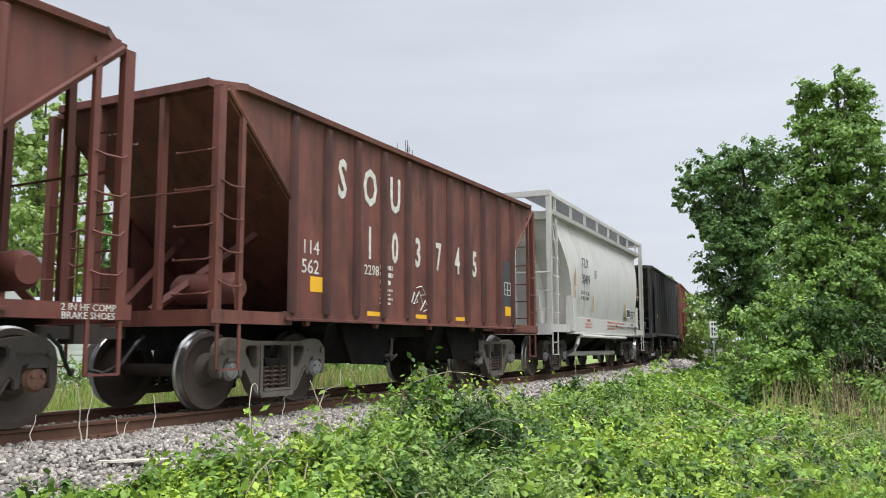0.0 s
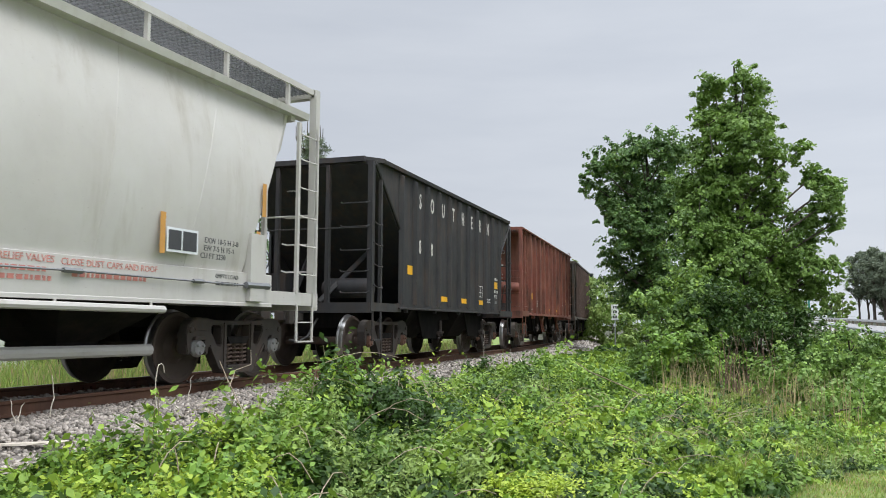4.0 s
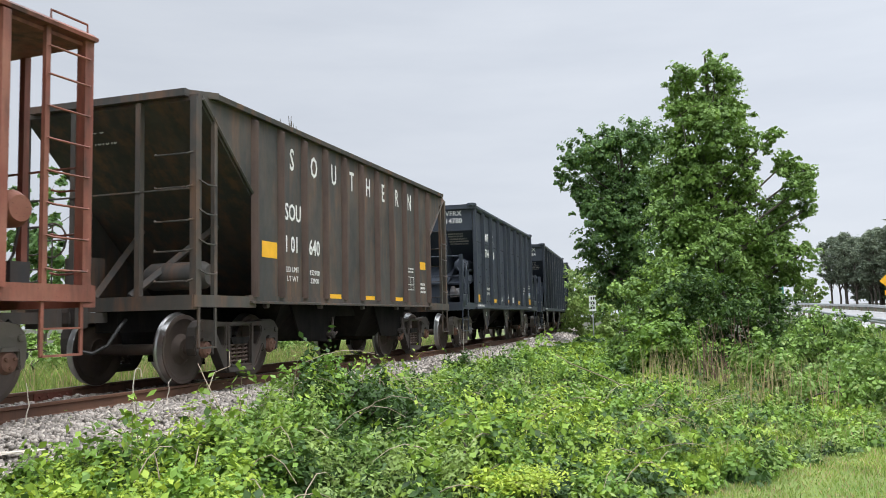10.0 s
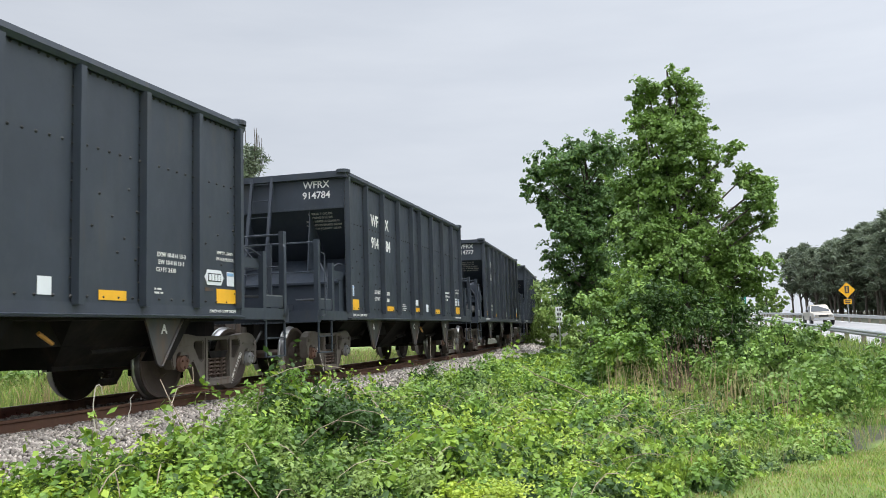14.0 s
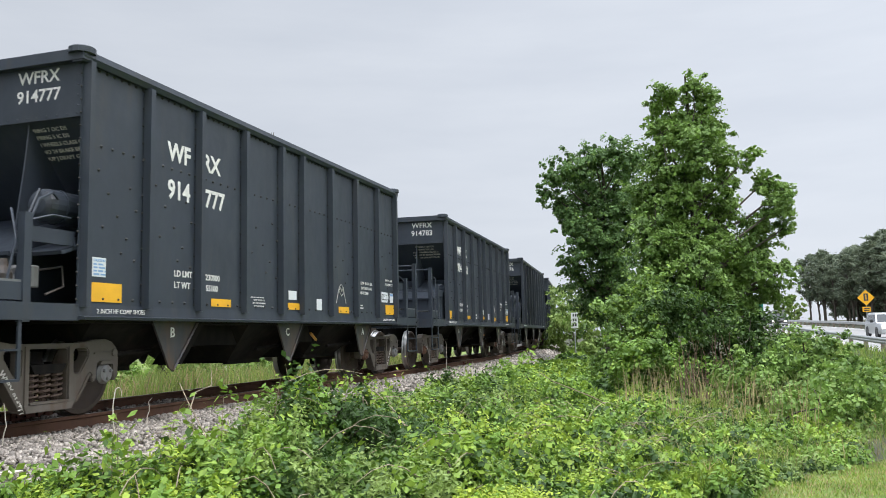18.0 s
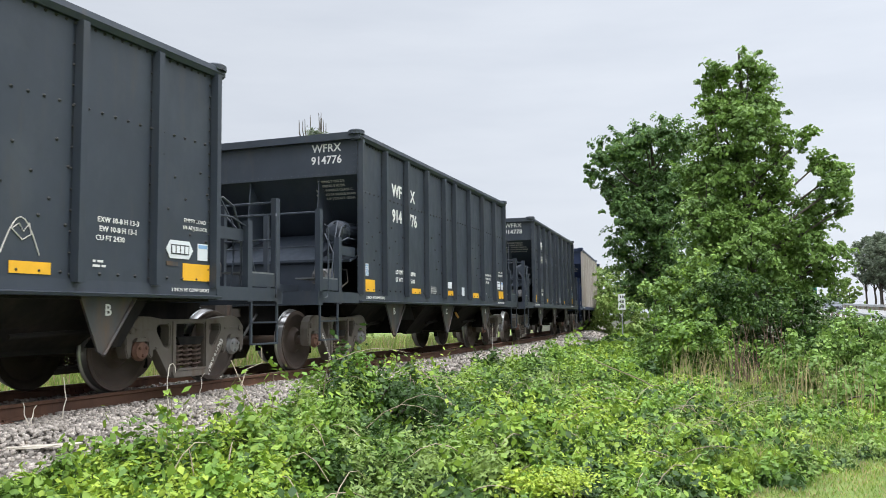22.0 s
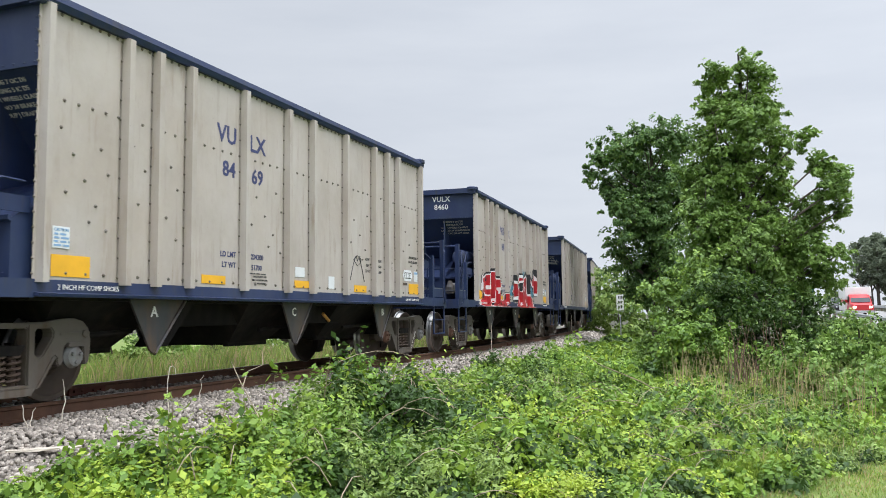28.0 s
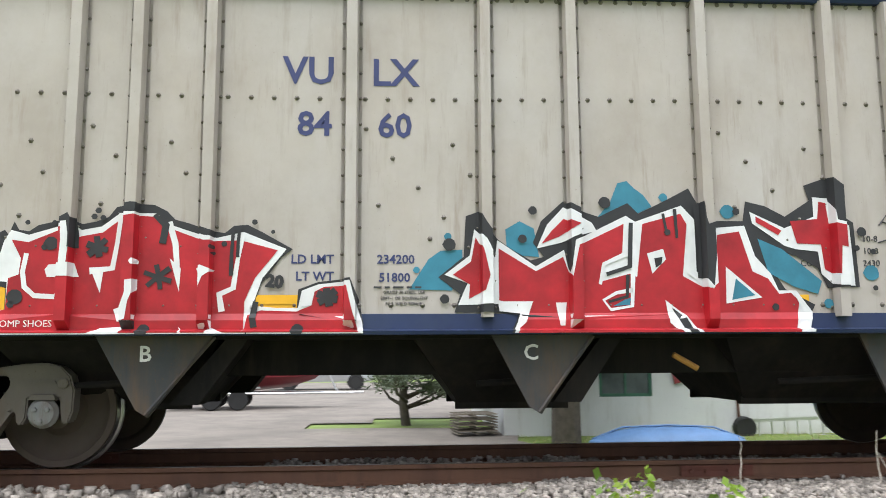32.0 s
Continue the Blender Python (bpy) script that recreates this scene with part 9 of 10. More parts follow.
stroke(M_GWHITE, ((-2.36, 1.84), (-2.40, 1.64), (-2.43, 1.41), (-2.54, 1.36), (-2.52, 1.24)), 0.042, 4)
spray(M_GWHITE, ((-3.55, 1.04), (-3.46, 1.09), (-3.29, 1.10), (-3.29, 1.04)), 4.2)
spray(M_GWHITE, ((-2.85, 1.10), (-2.80, 1.04), (-2.83, 1.04)), 4.2)
spray(M_GWHITE, ((-2.62, 1.10), (-2.46, 1.04), (-2.63, 1.04)), 4.2)
spray(M_GWHITE, ((-1.89, 1.26), (-1.88, 1.38), (-1.77, 1.42), (-1.80, 1.27)), 4.1)
stroke(M_GWHITE, ((0.79, 1.69), (0.61, 1.61), (0.58, 1.46)), 0.035, 4)
stroke(M_GWHITE, ((0.88, 1.94), (0.86, 1.60), (0.84, 1.26), (0.66, 1.23), (0.60, 1.31), (0.71, 1.37), (0.83, 1.39)), 0.035, 4)
stroke(M_GBLACK, ((0.85, 1.94), (0.83, 1.59), (0.65, 1.53)), 0.035, 4.4)
stroke(M_GBLACK, ((0.81, 1.50), (0.80, 1.34), (0.66, 1.30)), 0.03, 4.4)
spray(M_GTEAL, ((0.68, 1.26), (0.77, 1.31), (0.83, 1.33), (0.82, 1.27)), 4.6)
spray(M_GWHITE, ((0.98, 1.70), (1.12, 1.74), (1.14, 1.65), (1.02, 1.53)), 4)
spray(M_GBLACK, ((1.04, 1.66), (1.11, 1.67), (1.10, 1.61), (1.05, 1.58)), 4.6)
spray(M_GWHITE, ((1.65, 1.59), (1.95, 1.33), (1.64, 1.28)), 4)
spray(M_GTEAL, ((1.73, 1.49), (1.89, 1.35), (1.69, 1.31)), 4.6)
spray(M_GWHITE, ((1.12, 1.31), (1.29, 1.18), (1.40, 1.04), (1.24, 1.04), (1.15, 1.12)), 4)
spray(M_GBLACK, ((1.17, 1.25), (1.29, 1.16), (1.36, 1.04), (1.29, 1.04), (1.23, 1.14)), 4.6)
stroke(M_GWHITE, ((1.35, 1.98), (1.33, 1.54), (1.49, 1.42)), 0.035, 4)
spray(M_GWHITE, ((0.20, 1.29), (0.29, 1.29), (0.27, 1.10), (0.23, 1.10)), 4)
spray(M_GWHITE, ((-0.28, 1.30), (0.01, 1.30), (-0.05, 1.13), (-0.15, 1.04), (-0.10, 1.20), (-0.27, 1.22)), 4)
spray(M_GWHITE, ((2.22, 1.38), (2.37, 1.21), (2.33, 1.04), (2.22, 1.04), (2.30, 1.21)), 4)
stroke(M_GBLACK, ((-3.58, 1.76), (-3.50, 1.73), (-3.45, 1.72)), 0.05, 5.18)
stroke(M_GBLACK, ((-3.46, 1.79), (-3.52, 1.73), (-3.57, 1.69)), 0.05, 5.15)
stroke(M_GBLACK, ((-3.52, 1.81), (-3.51, 1.73), (-3.50, 1.68)), 0.05, 5.03)
stroke(M_GBLACK, ((-3.12, 1.53), (-3.01, 1.49), (-2.94, 1.47)), 0.05, 5.18)
stroke(M_GBLACK, ((-2.95, 1.56), (-3.04, 1.49), (-3.10, 1.44)), 0.05, 5.15)
stroke(M_GBLACK, ((-3.04, 1.58), (-3.02, 1.49), (-3.01, 1.42)), 0.05, 5.03)
stroke(M_GBLACK, ((-1.74, 1.36), (-1.66, 1.33), (-1.61, 1.32)), 0.05, 5.18)
stroke(M_GBLACK, ((-1.62, 1.38), (-1.68, 1.33), (-1.73, 1.30)), 0.05, 5.15)
stroke(M_GBLACK, ((-1.68, 1.39), (-1.67, 1.33), (-1.66, 1.28)), 0.05, 5.03)
for x, z, r in ((-3.88, 1.77, 0.056), (-3.93, 1.74, 0.025), (-4.14, 1.34, 0.062), (-4.17, 1.28, 0.028), (-3.51, 1.73, 0.034), (-3.02, 1.49, 0.039), (-1.67, 1.33, 0.028), (-3.12, 1.07, 0.051), (-1.91, 1.07, 0.051),):
    dot(M_GBLACK, x, z, r, 5)
stroke(M_GBLACK, ((-3.71, 1.95), (-3.69, 1.84), (-3.69, 1.75)), 0.045, 5)
stroke(M_GBLACK, ((-3.05, 2.00), (-2.98, 1.92), (-3.00, 1.79)), 0.05, 5)
stroke(M_GBLACK, ((-2.44, 1.88), (-2.45, 1.69), (-2.45, 1.53)), 0.035, 5)
stroke(M_GBLACK, ((-2.39, 1.90), (-2.40, 1.77), (-2.40, 1.68)), 0.035, 5)
stroke(M_GBLACK, ((-2.25, 1.28), (-2.27, 1.17), (-2.26, 1.11)), 0.045, 5)
for x, z, r in ((-4.07, 1.94, 0.020), (-3.55, 1.99, 0.025), (-3.52, 2.04, 0.025), (-3.48, 1.98, 0.023), (-2.27, 1.95, 0.023), (-2.12, 1.87, 0.017), (-3.86, 1.94, 0.020), (-2.51, 1.77, 0.023), (-2.60, 1.74, 0.017), (-2.59, 1.69, 0.014),):
    dot(M_GBLACK, x, z, r, 4.8)
stroke(M_GBLACK, ((1.42, 2.11), (1.45, 1.83), (1.43, 1.51)), 0.06, 5)
stroke(M_GBLACK, ((1.13, 2.02), (1.15, 1.90)), 0.03, 5)
stroke(M_GBLACK, ((1.23, 2.06), (1.24, 1.85)), 0.03, 5)
for x, z, r in ((-0.68, 1.77, 0.054), (0.02, 2.06, 0.037), (0.63, 2.13, 0.051), (-0.07, 1.82, 0.037), (1.76, 2.06, 0.031), (2.85, 1.89, 0.042), (-0.72, 1.32, 0.039), (2.06, 1.25, 0.031), (1.16, 1.88, 0.028), (2.80, 1.75, 0.025), (2.94, 1.72, 0.025), (2.94, 1.41, 0.023),):
    dot(M_GBLACK, x, z, r, 4.8)
spray(M_YELLOW, ((-2.25, 1.34), (-1.94, 1.34), (-1.96, 1.28), (-2.24, 1.28)), 1.8)
side_text(GRAFFITI, "20", 0.10, M_GBLACK, -2.10, 1.46, -1.545, 0.008, 1.0, lean=-6)
# chalk scrawl on the first blue car
bm_ch = bmesh.new()
for pts in (((3.02, 1.95), (3.10, 2.05), (3.18, 1.94), (3.05, 1.98)), ((3.0, 1.80), (3.14, 1.84), (3.22, 1.78))):
    tube(bm_ch, [(x, -1.532, z) for x, z in pts], 0.006, 4)
part("chalk_scrawl", bm_ch, M_INK, GRAFFITI)

# ---------------------------------------------------------------- signs
M_SIGNW = material("white_sign_sheet", (0.78, 0.78, 0.76), 0.5, vary=0.05, bump=0.02)
M_SIGNY = material("yellow_sign_sheet", (0.85, 0.42, 0.01), 0.5, vary=0.05, bump=0.02)
M_SIGNG = material("green_sign_sheet", (0.012, 0.22, 0.15), 0.5, vary=0.08, bump=0.02)
M_TAIL = material("red_lens", (0.45, 0.01, 0.01), 0.3, vary=0.05, bump=0)


def milepost():
    x, y = 44.0, 8.6
    z = land(x, y)
    ob = tagged(new("milepost"), "white railway marker plate with dark characters on a steel post", "sign")
    ob.matrix_world = pose(x, y, z, 0, 0, 10)
    bm = bmesh.new()
    box(bm, 0.01, 0.06, -0.03, 0.03, 0, 1.88 - z)
    part("post", bm, M_GALV, ob)
    bm = bmesh.new()
    box(bm, -0.008, 0.008, -0.19, 0.19, 1.0 - z, 1.84 - z)
    plate_ = part("plate", bm, M_SIGNW, ob)
    bm = bmesh.new()
    for k, w in enumerate((0.09, 0.11, 0.10)):
        for sg in (-1, 1):
            box(bm, -0.014, -0.009, sg * 0.06 - w / 2.6, sg * 0.06 + w / 2.6, 1.63 - 0.26 * k - z, 1.77 - 0.26 * k - z)
    part("marking", bm, M_INK, plate_)


milepost()


def road_sign(x, y, base, kind):
    ob = new("road_sign")
    ob.matrix_world = pose(x, y, base, 0, 0, 2)
    bm = bmesh.new()
    if kind == "diamond":
        tagged(ob, "yellow diamond warning sign with a small plate below, on a post", "road sign")
        box(bm, 0.01, 0.08, -0.04, 0.04, -1.9, 3.3)
        part("post", bm, M_GALV, ob)
        bm = bmesh.new()
        prism(bm, [(0, 1.75), (0.76, 2.51), (0, 3.27), (-0.76, 2.51)], -0.01, 0.006)
        p = part("panel", bm, M_SIGNY, ob)
        bm = bmesh.new()
        box(bm, -0.016, -0.011, -0.20, 0.20, 2.22, 2.92)
        part("symbol", bm, M_INK, p)
        bm = bmesh.new()
        for k, m in enumerate((2.75, 2.57, 2.39)):
            turned(bm, [(-0.020, 0.07), (-0.017, 0.07)], "x", 10, (0, 0, m))
        part("symbol_lamps", bm, M_SIGNY, p)
        bm = bmesh.new()
        box(bm, -0.01, 0.006, -0.36, 0.36, 1.15, 1.62)
        q = part("lower_panel", bm, M_SIGNY, ob)
        bm = bmesh.new()
        box(bm, -0.016, -0.011, -0.26, 0.26, 1.42, 1.52)
        box(bm, -0.016, -0.011, -0.22, 0.22, 1.24, 1.34)
        part("marking", bm, M_INK, q)
    else:
        tagged(ob, "green highway guide sign on two posts", "road sign")
        for s in (-0.6, 0.6):
            bm = bmesh.new()
            box(bm, 0.01, 0.12, s - 0.06, s + 0.06, -1.2, 3.4)
            part("post", bm, M_GALV, ob)
        bm = bmesh.new()
        box(bm, -0.01, 0.008, -0.9, 0.9, 2.3, 3.4)
        p = part("panel", bm, M_SIGNG, ob)
        bm = bmesh.new()
        for z, w in ((3.18, 0.5), (2.86, 0.6), (2.52, 0.4)):
            x0 = -0.7
            while x0 < w:
                box(bm, -0.016, -0.011, x0, x0 + 0.16, z - 0.11, z + 0.11)
                x0 += 0.26
        part("marking", bm, M_SIGNW, p)


road_sign(88.0, -11.2, road_z(88) + 0.65, "diamond")
road_sign(110.0, -1.5, road_z(110) - 0.1, "guide")

# ---------------------------------------------------------------- traffic on the highway
ROAD_CARS = []
M_TYRE = material("tyre_rubber", (0.02, 0.02, 0.02), 0.85, vary=0.2, bump=0.1)
M_RIM = material("alloy_rim", (0.45, 0.45, 0.46), 0.35, 0.7, vary=0.1, bump=0)
M_PANE = material("dark_car_glass", (0.018, 0.024, 0.028), 0.08, vary=0.1, bump=0)
M_TRIM = material("black_trim", (0.02, 0.02, 0.02), 0.5, vary=0.1, bump=0)
M_CHROME = material("bright_trim", (0.55, 0.55, 0.56), 0.25, 0.8, vary=0.05, bump=0)


def glow(name, colour, power):
    m = bpy.data.materials.new(name)
    m.use_nodes = True
    bs = m.node_tree.nodes["Principled BSDF"]
    bs.inputs["Base Color"].default_value = colour + (1,)
    bs.inputs["Emission Color"].default_value = colour + (1,)
    bs.inputs["Emission Strength"].default_value = power
    return m


M_LAMP_ON = glow("lit_headlight", (1.0, 0.93, 0.80), 2.2)
M_LAMP_OFF = material("clear_headlight", (0.70, 0.72, 0.74), 0.15, vary=0.05, bump=0)


def car_paint(name, colour, metal=0.2):
    return material(name, colour, 0.30, metal, vary=0.06, scale=1.5, bump=0.01)


def tyre_meshes(r):
    bm = bmesh.new()
    turned(bm, [(-0.10, r * 0.62), (-0.11, r * 0.9), (-0.08, r), (0.08, r), (0.11, r * 0.9), (0.10, r * 0.62)], "y", 18)
    t = mesh_of("wheel", bm, M_TYRE, True)
    bm = bmesh.new()
    turned(bm, [(-0.085, 0.0), (-0.085, r * 0.2), (-0.06, r * 0.3), (-0.095, r * 0.55), (-0.07, r * 0.64), (0.05, r * 0.64), (0.05, 0.0)], "y", 14)
    return t, mesh_of("rim", bm, M_RIM, True)


def road_wheels(ob, xs, half, r, dual=False):
    t, rim = tyre_meshes(r)
    for x in xs:
        for s in (-1, 1):
            w = share("wheel", t, ob, pose(x, s * half, r, 0, 0, 0 if s < 0 else 180))
            share("rim", rim, w)


def shell(bm, stations):
    """A body from cross sections along x: (x, half width low, half width high, z low, z high)."""
    rings = []
    for x, a, b, z0, z1 in stations:
        c = min(0.10, (z1 - z0) * 0.25)
        rings.append([(x, -a, z0), (x, -a - 0.02, z0 + c), (x, -b, z1 - c), (x, -b + c, z1), (x, b - c, z1), (x, b, z1 - c), (x, a + 0.02, z0 + c), (x, a, z0)])
    loft(bm, rings)


def motor_car(kind, paint, label, when, where, speed, lamps=False, rack=False, lane=2.0):
    """Front towards -x. when, where: a moment and the place along the road at that moment."""
    ob = new("pickup_truck" if kind == "pickup" else "suv" if kind == "suv" else "sedan")
    tagged(ob, label, "pickup" if kind == "pickup" else "car", "vehicles on the highway")
    L, W = {"pickup": (5.5, 0.97), "suv": (4.8, 0.95), "sedan": (4.7, 0.90)}[kind]
    hood_z, belt, roof = {"pickup": (1.12, 1.18, 1.85), "suv": (1.08, 1.12, 1.82), "sedan": (0.88, 0.92, 1.44)}[kind]
    f, r = -L / 2, L / 2
    low = 0.42 if kind == "pickup" else 0.34 if kind == "suv" else 0.26
    bm = bmesh.new()
    shell(bm, [(f, W * 0.84, W * 0.80, low + 0.12, hood_z - 0.18), (f + 0.12, W * 0.95, W * 0.90, low, hood_z - 0.08), (f + 0.7, W, W * 0.95, low, hood_z - 0.02), (f + 1.55, W, W * 0.97, low, belt), (r - 0.5, W, W * 0.97, low, belt), (r - 0.08, W * 0.97, W * 0.94, low + 0.05, belt - 0.04), (r, W * 0.9, W * 0.88, low + 0.15, belt - 0.12)])
    body = part("body", bm, paint, ob, even=True)
    c0, c1, c2, c3 = {"pickup": (f + 1.35, f + 2.05, f + 3.35, f + 3.65), "suv": (f + 1.30, f + 2.1, r - 0.45, r - 0.12), "sedan": (f + 1.35, f + 2.15, r - 1.75, r - 0.85)}[kind]
    bm = bmesh.new()
    rings = [[(x, -w, belt - 0.03), (x2, -w * 0.80, roof - 0.05), (x2, -w * 0.70, roof), (x2, w * 0.70, roof), (x2, w * 0.80, roof - 0.05), (x, w, belt - 0.03)] for x, x2, w in ((c0, c1, W * 0.93), ((c0 + c3) / 2, (c1 + c2) / 2, W * 0.96), (c3, c2, W * 0.93))]
    loft(bm, rings)
    cab = part("cab", bm, paint, ob, even=False)
    # glass: windscreen, rear and sides, a little proud
    def pane(name, corners):
        b2 = bmesh.new()
        n = (Vector(corners[1]) - Vector(corners[0])).cross(Vector(corners[2]) - Vector(corners[0])).normalized()
        mid = sum((Vector(c) for c in corners), Vector()) / len(corners)
        if n.dot(mid - Vector(((c0 + c3) / 2, 0, belt))) < 0:
            n = -n
        a = [b2.verts.new(Vector(c) + n * 0.012) for c in corners]
        b = [b2.verts.new(Vector(c) - n * 0.01) for c in corners]
        b2.faces.new(a)
        b2.faces.new(b[::-1])
        for i in range(len(a)):
            b2.faces.new((a[i], b[i], b[(i + 1) % len(a)], a[(i + 1) % len(a)]))
        part(name, b2, M_PANE, cab)

    def on_cab(x, x2, w, u, side):
        return (x + (x2 - x) * u, side * (w + (w * 0.80 - w) * u), belt - 0.03 + (roof - 0.02 - belt) * u)
    wq = W * 0.93
    pane("windscreen", [on_cab(c0, c1, wq * 0.90, 0.10, -1), on_cab(c0, c1, wq * 0.90, 0.10, 1), on_cab(c0, c1, wq * 0.90, 0.90, 1), on_cab(c0, c1, wq * 0.90, 0.90, -1)])
    pane("rear_window", [on_cab(c3, c2, wq * 0.85, 0.15, -1), on_cab(c3, c2, wq * 0.85, 0.15, 1), on_cab(c3, c2, wq * 0.85, 0.88, 1), on_cab(c3, c2, wq * 0.85, 0.88, -1)])
    cuts = np.linspace(0.06, 0.94, 4 if kind == "suv" else 3)
    for s in (-1, 1):
        for u0, u1 in zip(cuts, cuts[1:]):
            q = []
            for u, v in ((u0 + 0.015, 0.14), (u1 - 0.015, 0.14), (u1 - 0.015, 0.84), (u0 + 0.015, 0.84)):
                xa, xb = c0 + (c3 - c0) * u, c1 + (c2 - c1) * u
                wv = W * (0.93 + 0.03 * (1 - abs(2 * u - 1)))
                q.append(on_cab(xa, xb, wv, v, s))
            pane("side_window", q)
    for s in (-1, 1):
        bm = bmesh.new()
        box(bm, f + 0.0, f + 0.14, s * W * 0.68 - 0.16, s * W * 0.68 + 0.16, hood_z - 0.36, hood_z - 0.17)
        part("headlight", bm, M_LAMP_ON if lamps else M_LAMP_OFF, ob)
        bm = bmesh.new()
        box(bm, r - 0.10, r + 0.012, s * W * 0.80 - 0.08, s * W * 0.80 + 0.08, belt - 0.42, belt - 0.12)
        part("tail_light", bm, M_TAIL, ob)
        bm = bmesh.new()
        box(bm, c0 + 0.35, c0 + 0.50, s * (W + 0.13) - 0.09, s * (W + 0.13) + 0.09, belt + 0.02, belt + 0.20)
        part("door_mirror", bm, M_TRIM, ob)
        for x in (f + 0.95, r - 1.05):
            bm = bmesh.new()
            turned(bm, [(s * (W - 0.10), 0.44), (s * (W + 0.026), 0.44)], "y", 20, (x, 0, 0.40))
            part("wheel_arch", bm, M_TRIM, ob)
    bm = bmesh.new()
    box(bm, f - 0.015, f + 0.1, -W * 0.42, W * 0.42, hood_z - 0.38, hood_z - 0.18)
    part("grille", bm, M_TRIM, ob)
    bm = bmesh.new()
    box(bm, f - 0.05, f + 0.15, -W * 0.90, W * 0.90, low + 0.05, low + 0.26)
    part("front_bumper", bm, M_CHROME if kind == "pickup" else paint, ob)
    bm = bmesh.new()
    box(bm, r - 0.1, r + 0.06, -W * 0.90, W * 0.90, low + 0.06, low + 0.24)
    part("rear_bumper", bm, M_CHROME if kind == "pickup" else paint, ob)
    if kind == "pickup":
        bm = bmesh.new()
        box(bm, c3 + 0.06, r - 0.08, -W * 0.86, W * 0.86, belt - 0.01, belt + 0.012)
        part("bed_cover", bm, M_TRIM, ob)
    if rack:
        bm = bmesh.new()
        for x in (c0 + 0.9, c3 + 0.1, r - 0.15):
            for s in (-1, 1):
                box(bm, x - 0.03, x + 0.03, s * W * 0.85 - 0.03, s * W * 0.85 + 0.03, belt, 2.12)
            box(bm, x - 0.03, x + 0.03, -W * 0.88, W * 0.88, 2.08, 2.14)
        for s in (-1, 1):
            box(bm, f + 0.9, r, s * W * 0.85 - 0.03, s * W * 0.85 + 0.03, 2.12, 2.18)
        for y in (-0.35, 0.1):
            box(bm, f + 0.7, r + 0.2, y - 0.03, y + 0.03, 2.18, 2.26)
        part("ladder_rack", bm, M_RIM, ob)
    road_wheels(ob, (f + 0.95, r - 1.05), W - 0.08, 0.37 if kind != "sedan" else 0.33)
    ROAD_CARS.append((ob, when, where, speed, lane))
    return ob


RED_PAINT = car_paint("red_car_paint", (0.48, 0.03, 0.035))
TAN_PAINT = car_paint("pewter_car_paint", (0.36, 0.33, 0.28), 0.5)
BLACK_PAINT = car_paint("black_car_finish", (0.016, 0.016, 0.018))
SILVER_PAINT = car_paint("silver_car_paint", (0.48, 0.49, 0.50), 0.6)
GREY_PAINT = car_paint("dark_grey_car_paint", (0.10, 0.11, 0.13), 0.5)
WHITE_PAINT = car_paint("white_car_paint", (0.78, 0.78, 0.77), 0.0)
YELLOW_PAINT = car_paint("yellow_truck_paint", (0.80, 0.40, 0.01), 0.0)
motor_car("pickup", RED_PAINT, "red work pickup with a ladder rack on the highway", 7.9, 87.1, 30, rack=True)
motor_car("pickup", TAN_PAINT, "tan pickup truck driving on the highway", 13.9, 87.1, 30, lane=4.2)
motor_car("suv", BLACK_PAINT, "black crossover car driving on the highway", 16.5, 59.3, 28, lamps=True)
motor_car("suv", SILVER_PAINT, "silver sport utility car on the highway", 17.3, 88, 32, lamps=True, lane=4.2)
motor_car("pickup", BLACK_PAINT, "dark pickup with a rack, headlights on", 18.4, 95, 38, lamps=True, rack=True)
motor_car("pickup", GREY_PAINT, "dark grey pickup on the highway", 21.0, 89.3, 30)
motor_car("sedan", GREY_PAINT, "grey sedan on the highway", 22.8, 84.7, 30)
motor_car("suv", BLACK_PAINT, "dark sport utility car on the highway", 28.5, 83.8, 30)
motor_car("suv", WHITE_PAINT, "white sport utility car on the highway", 28.5, 108.9, 34)


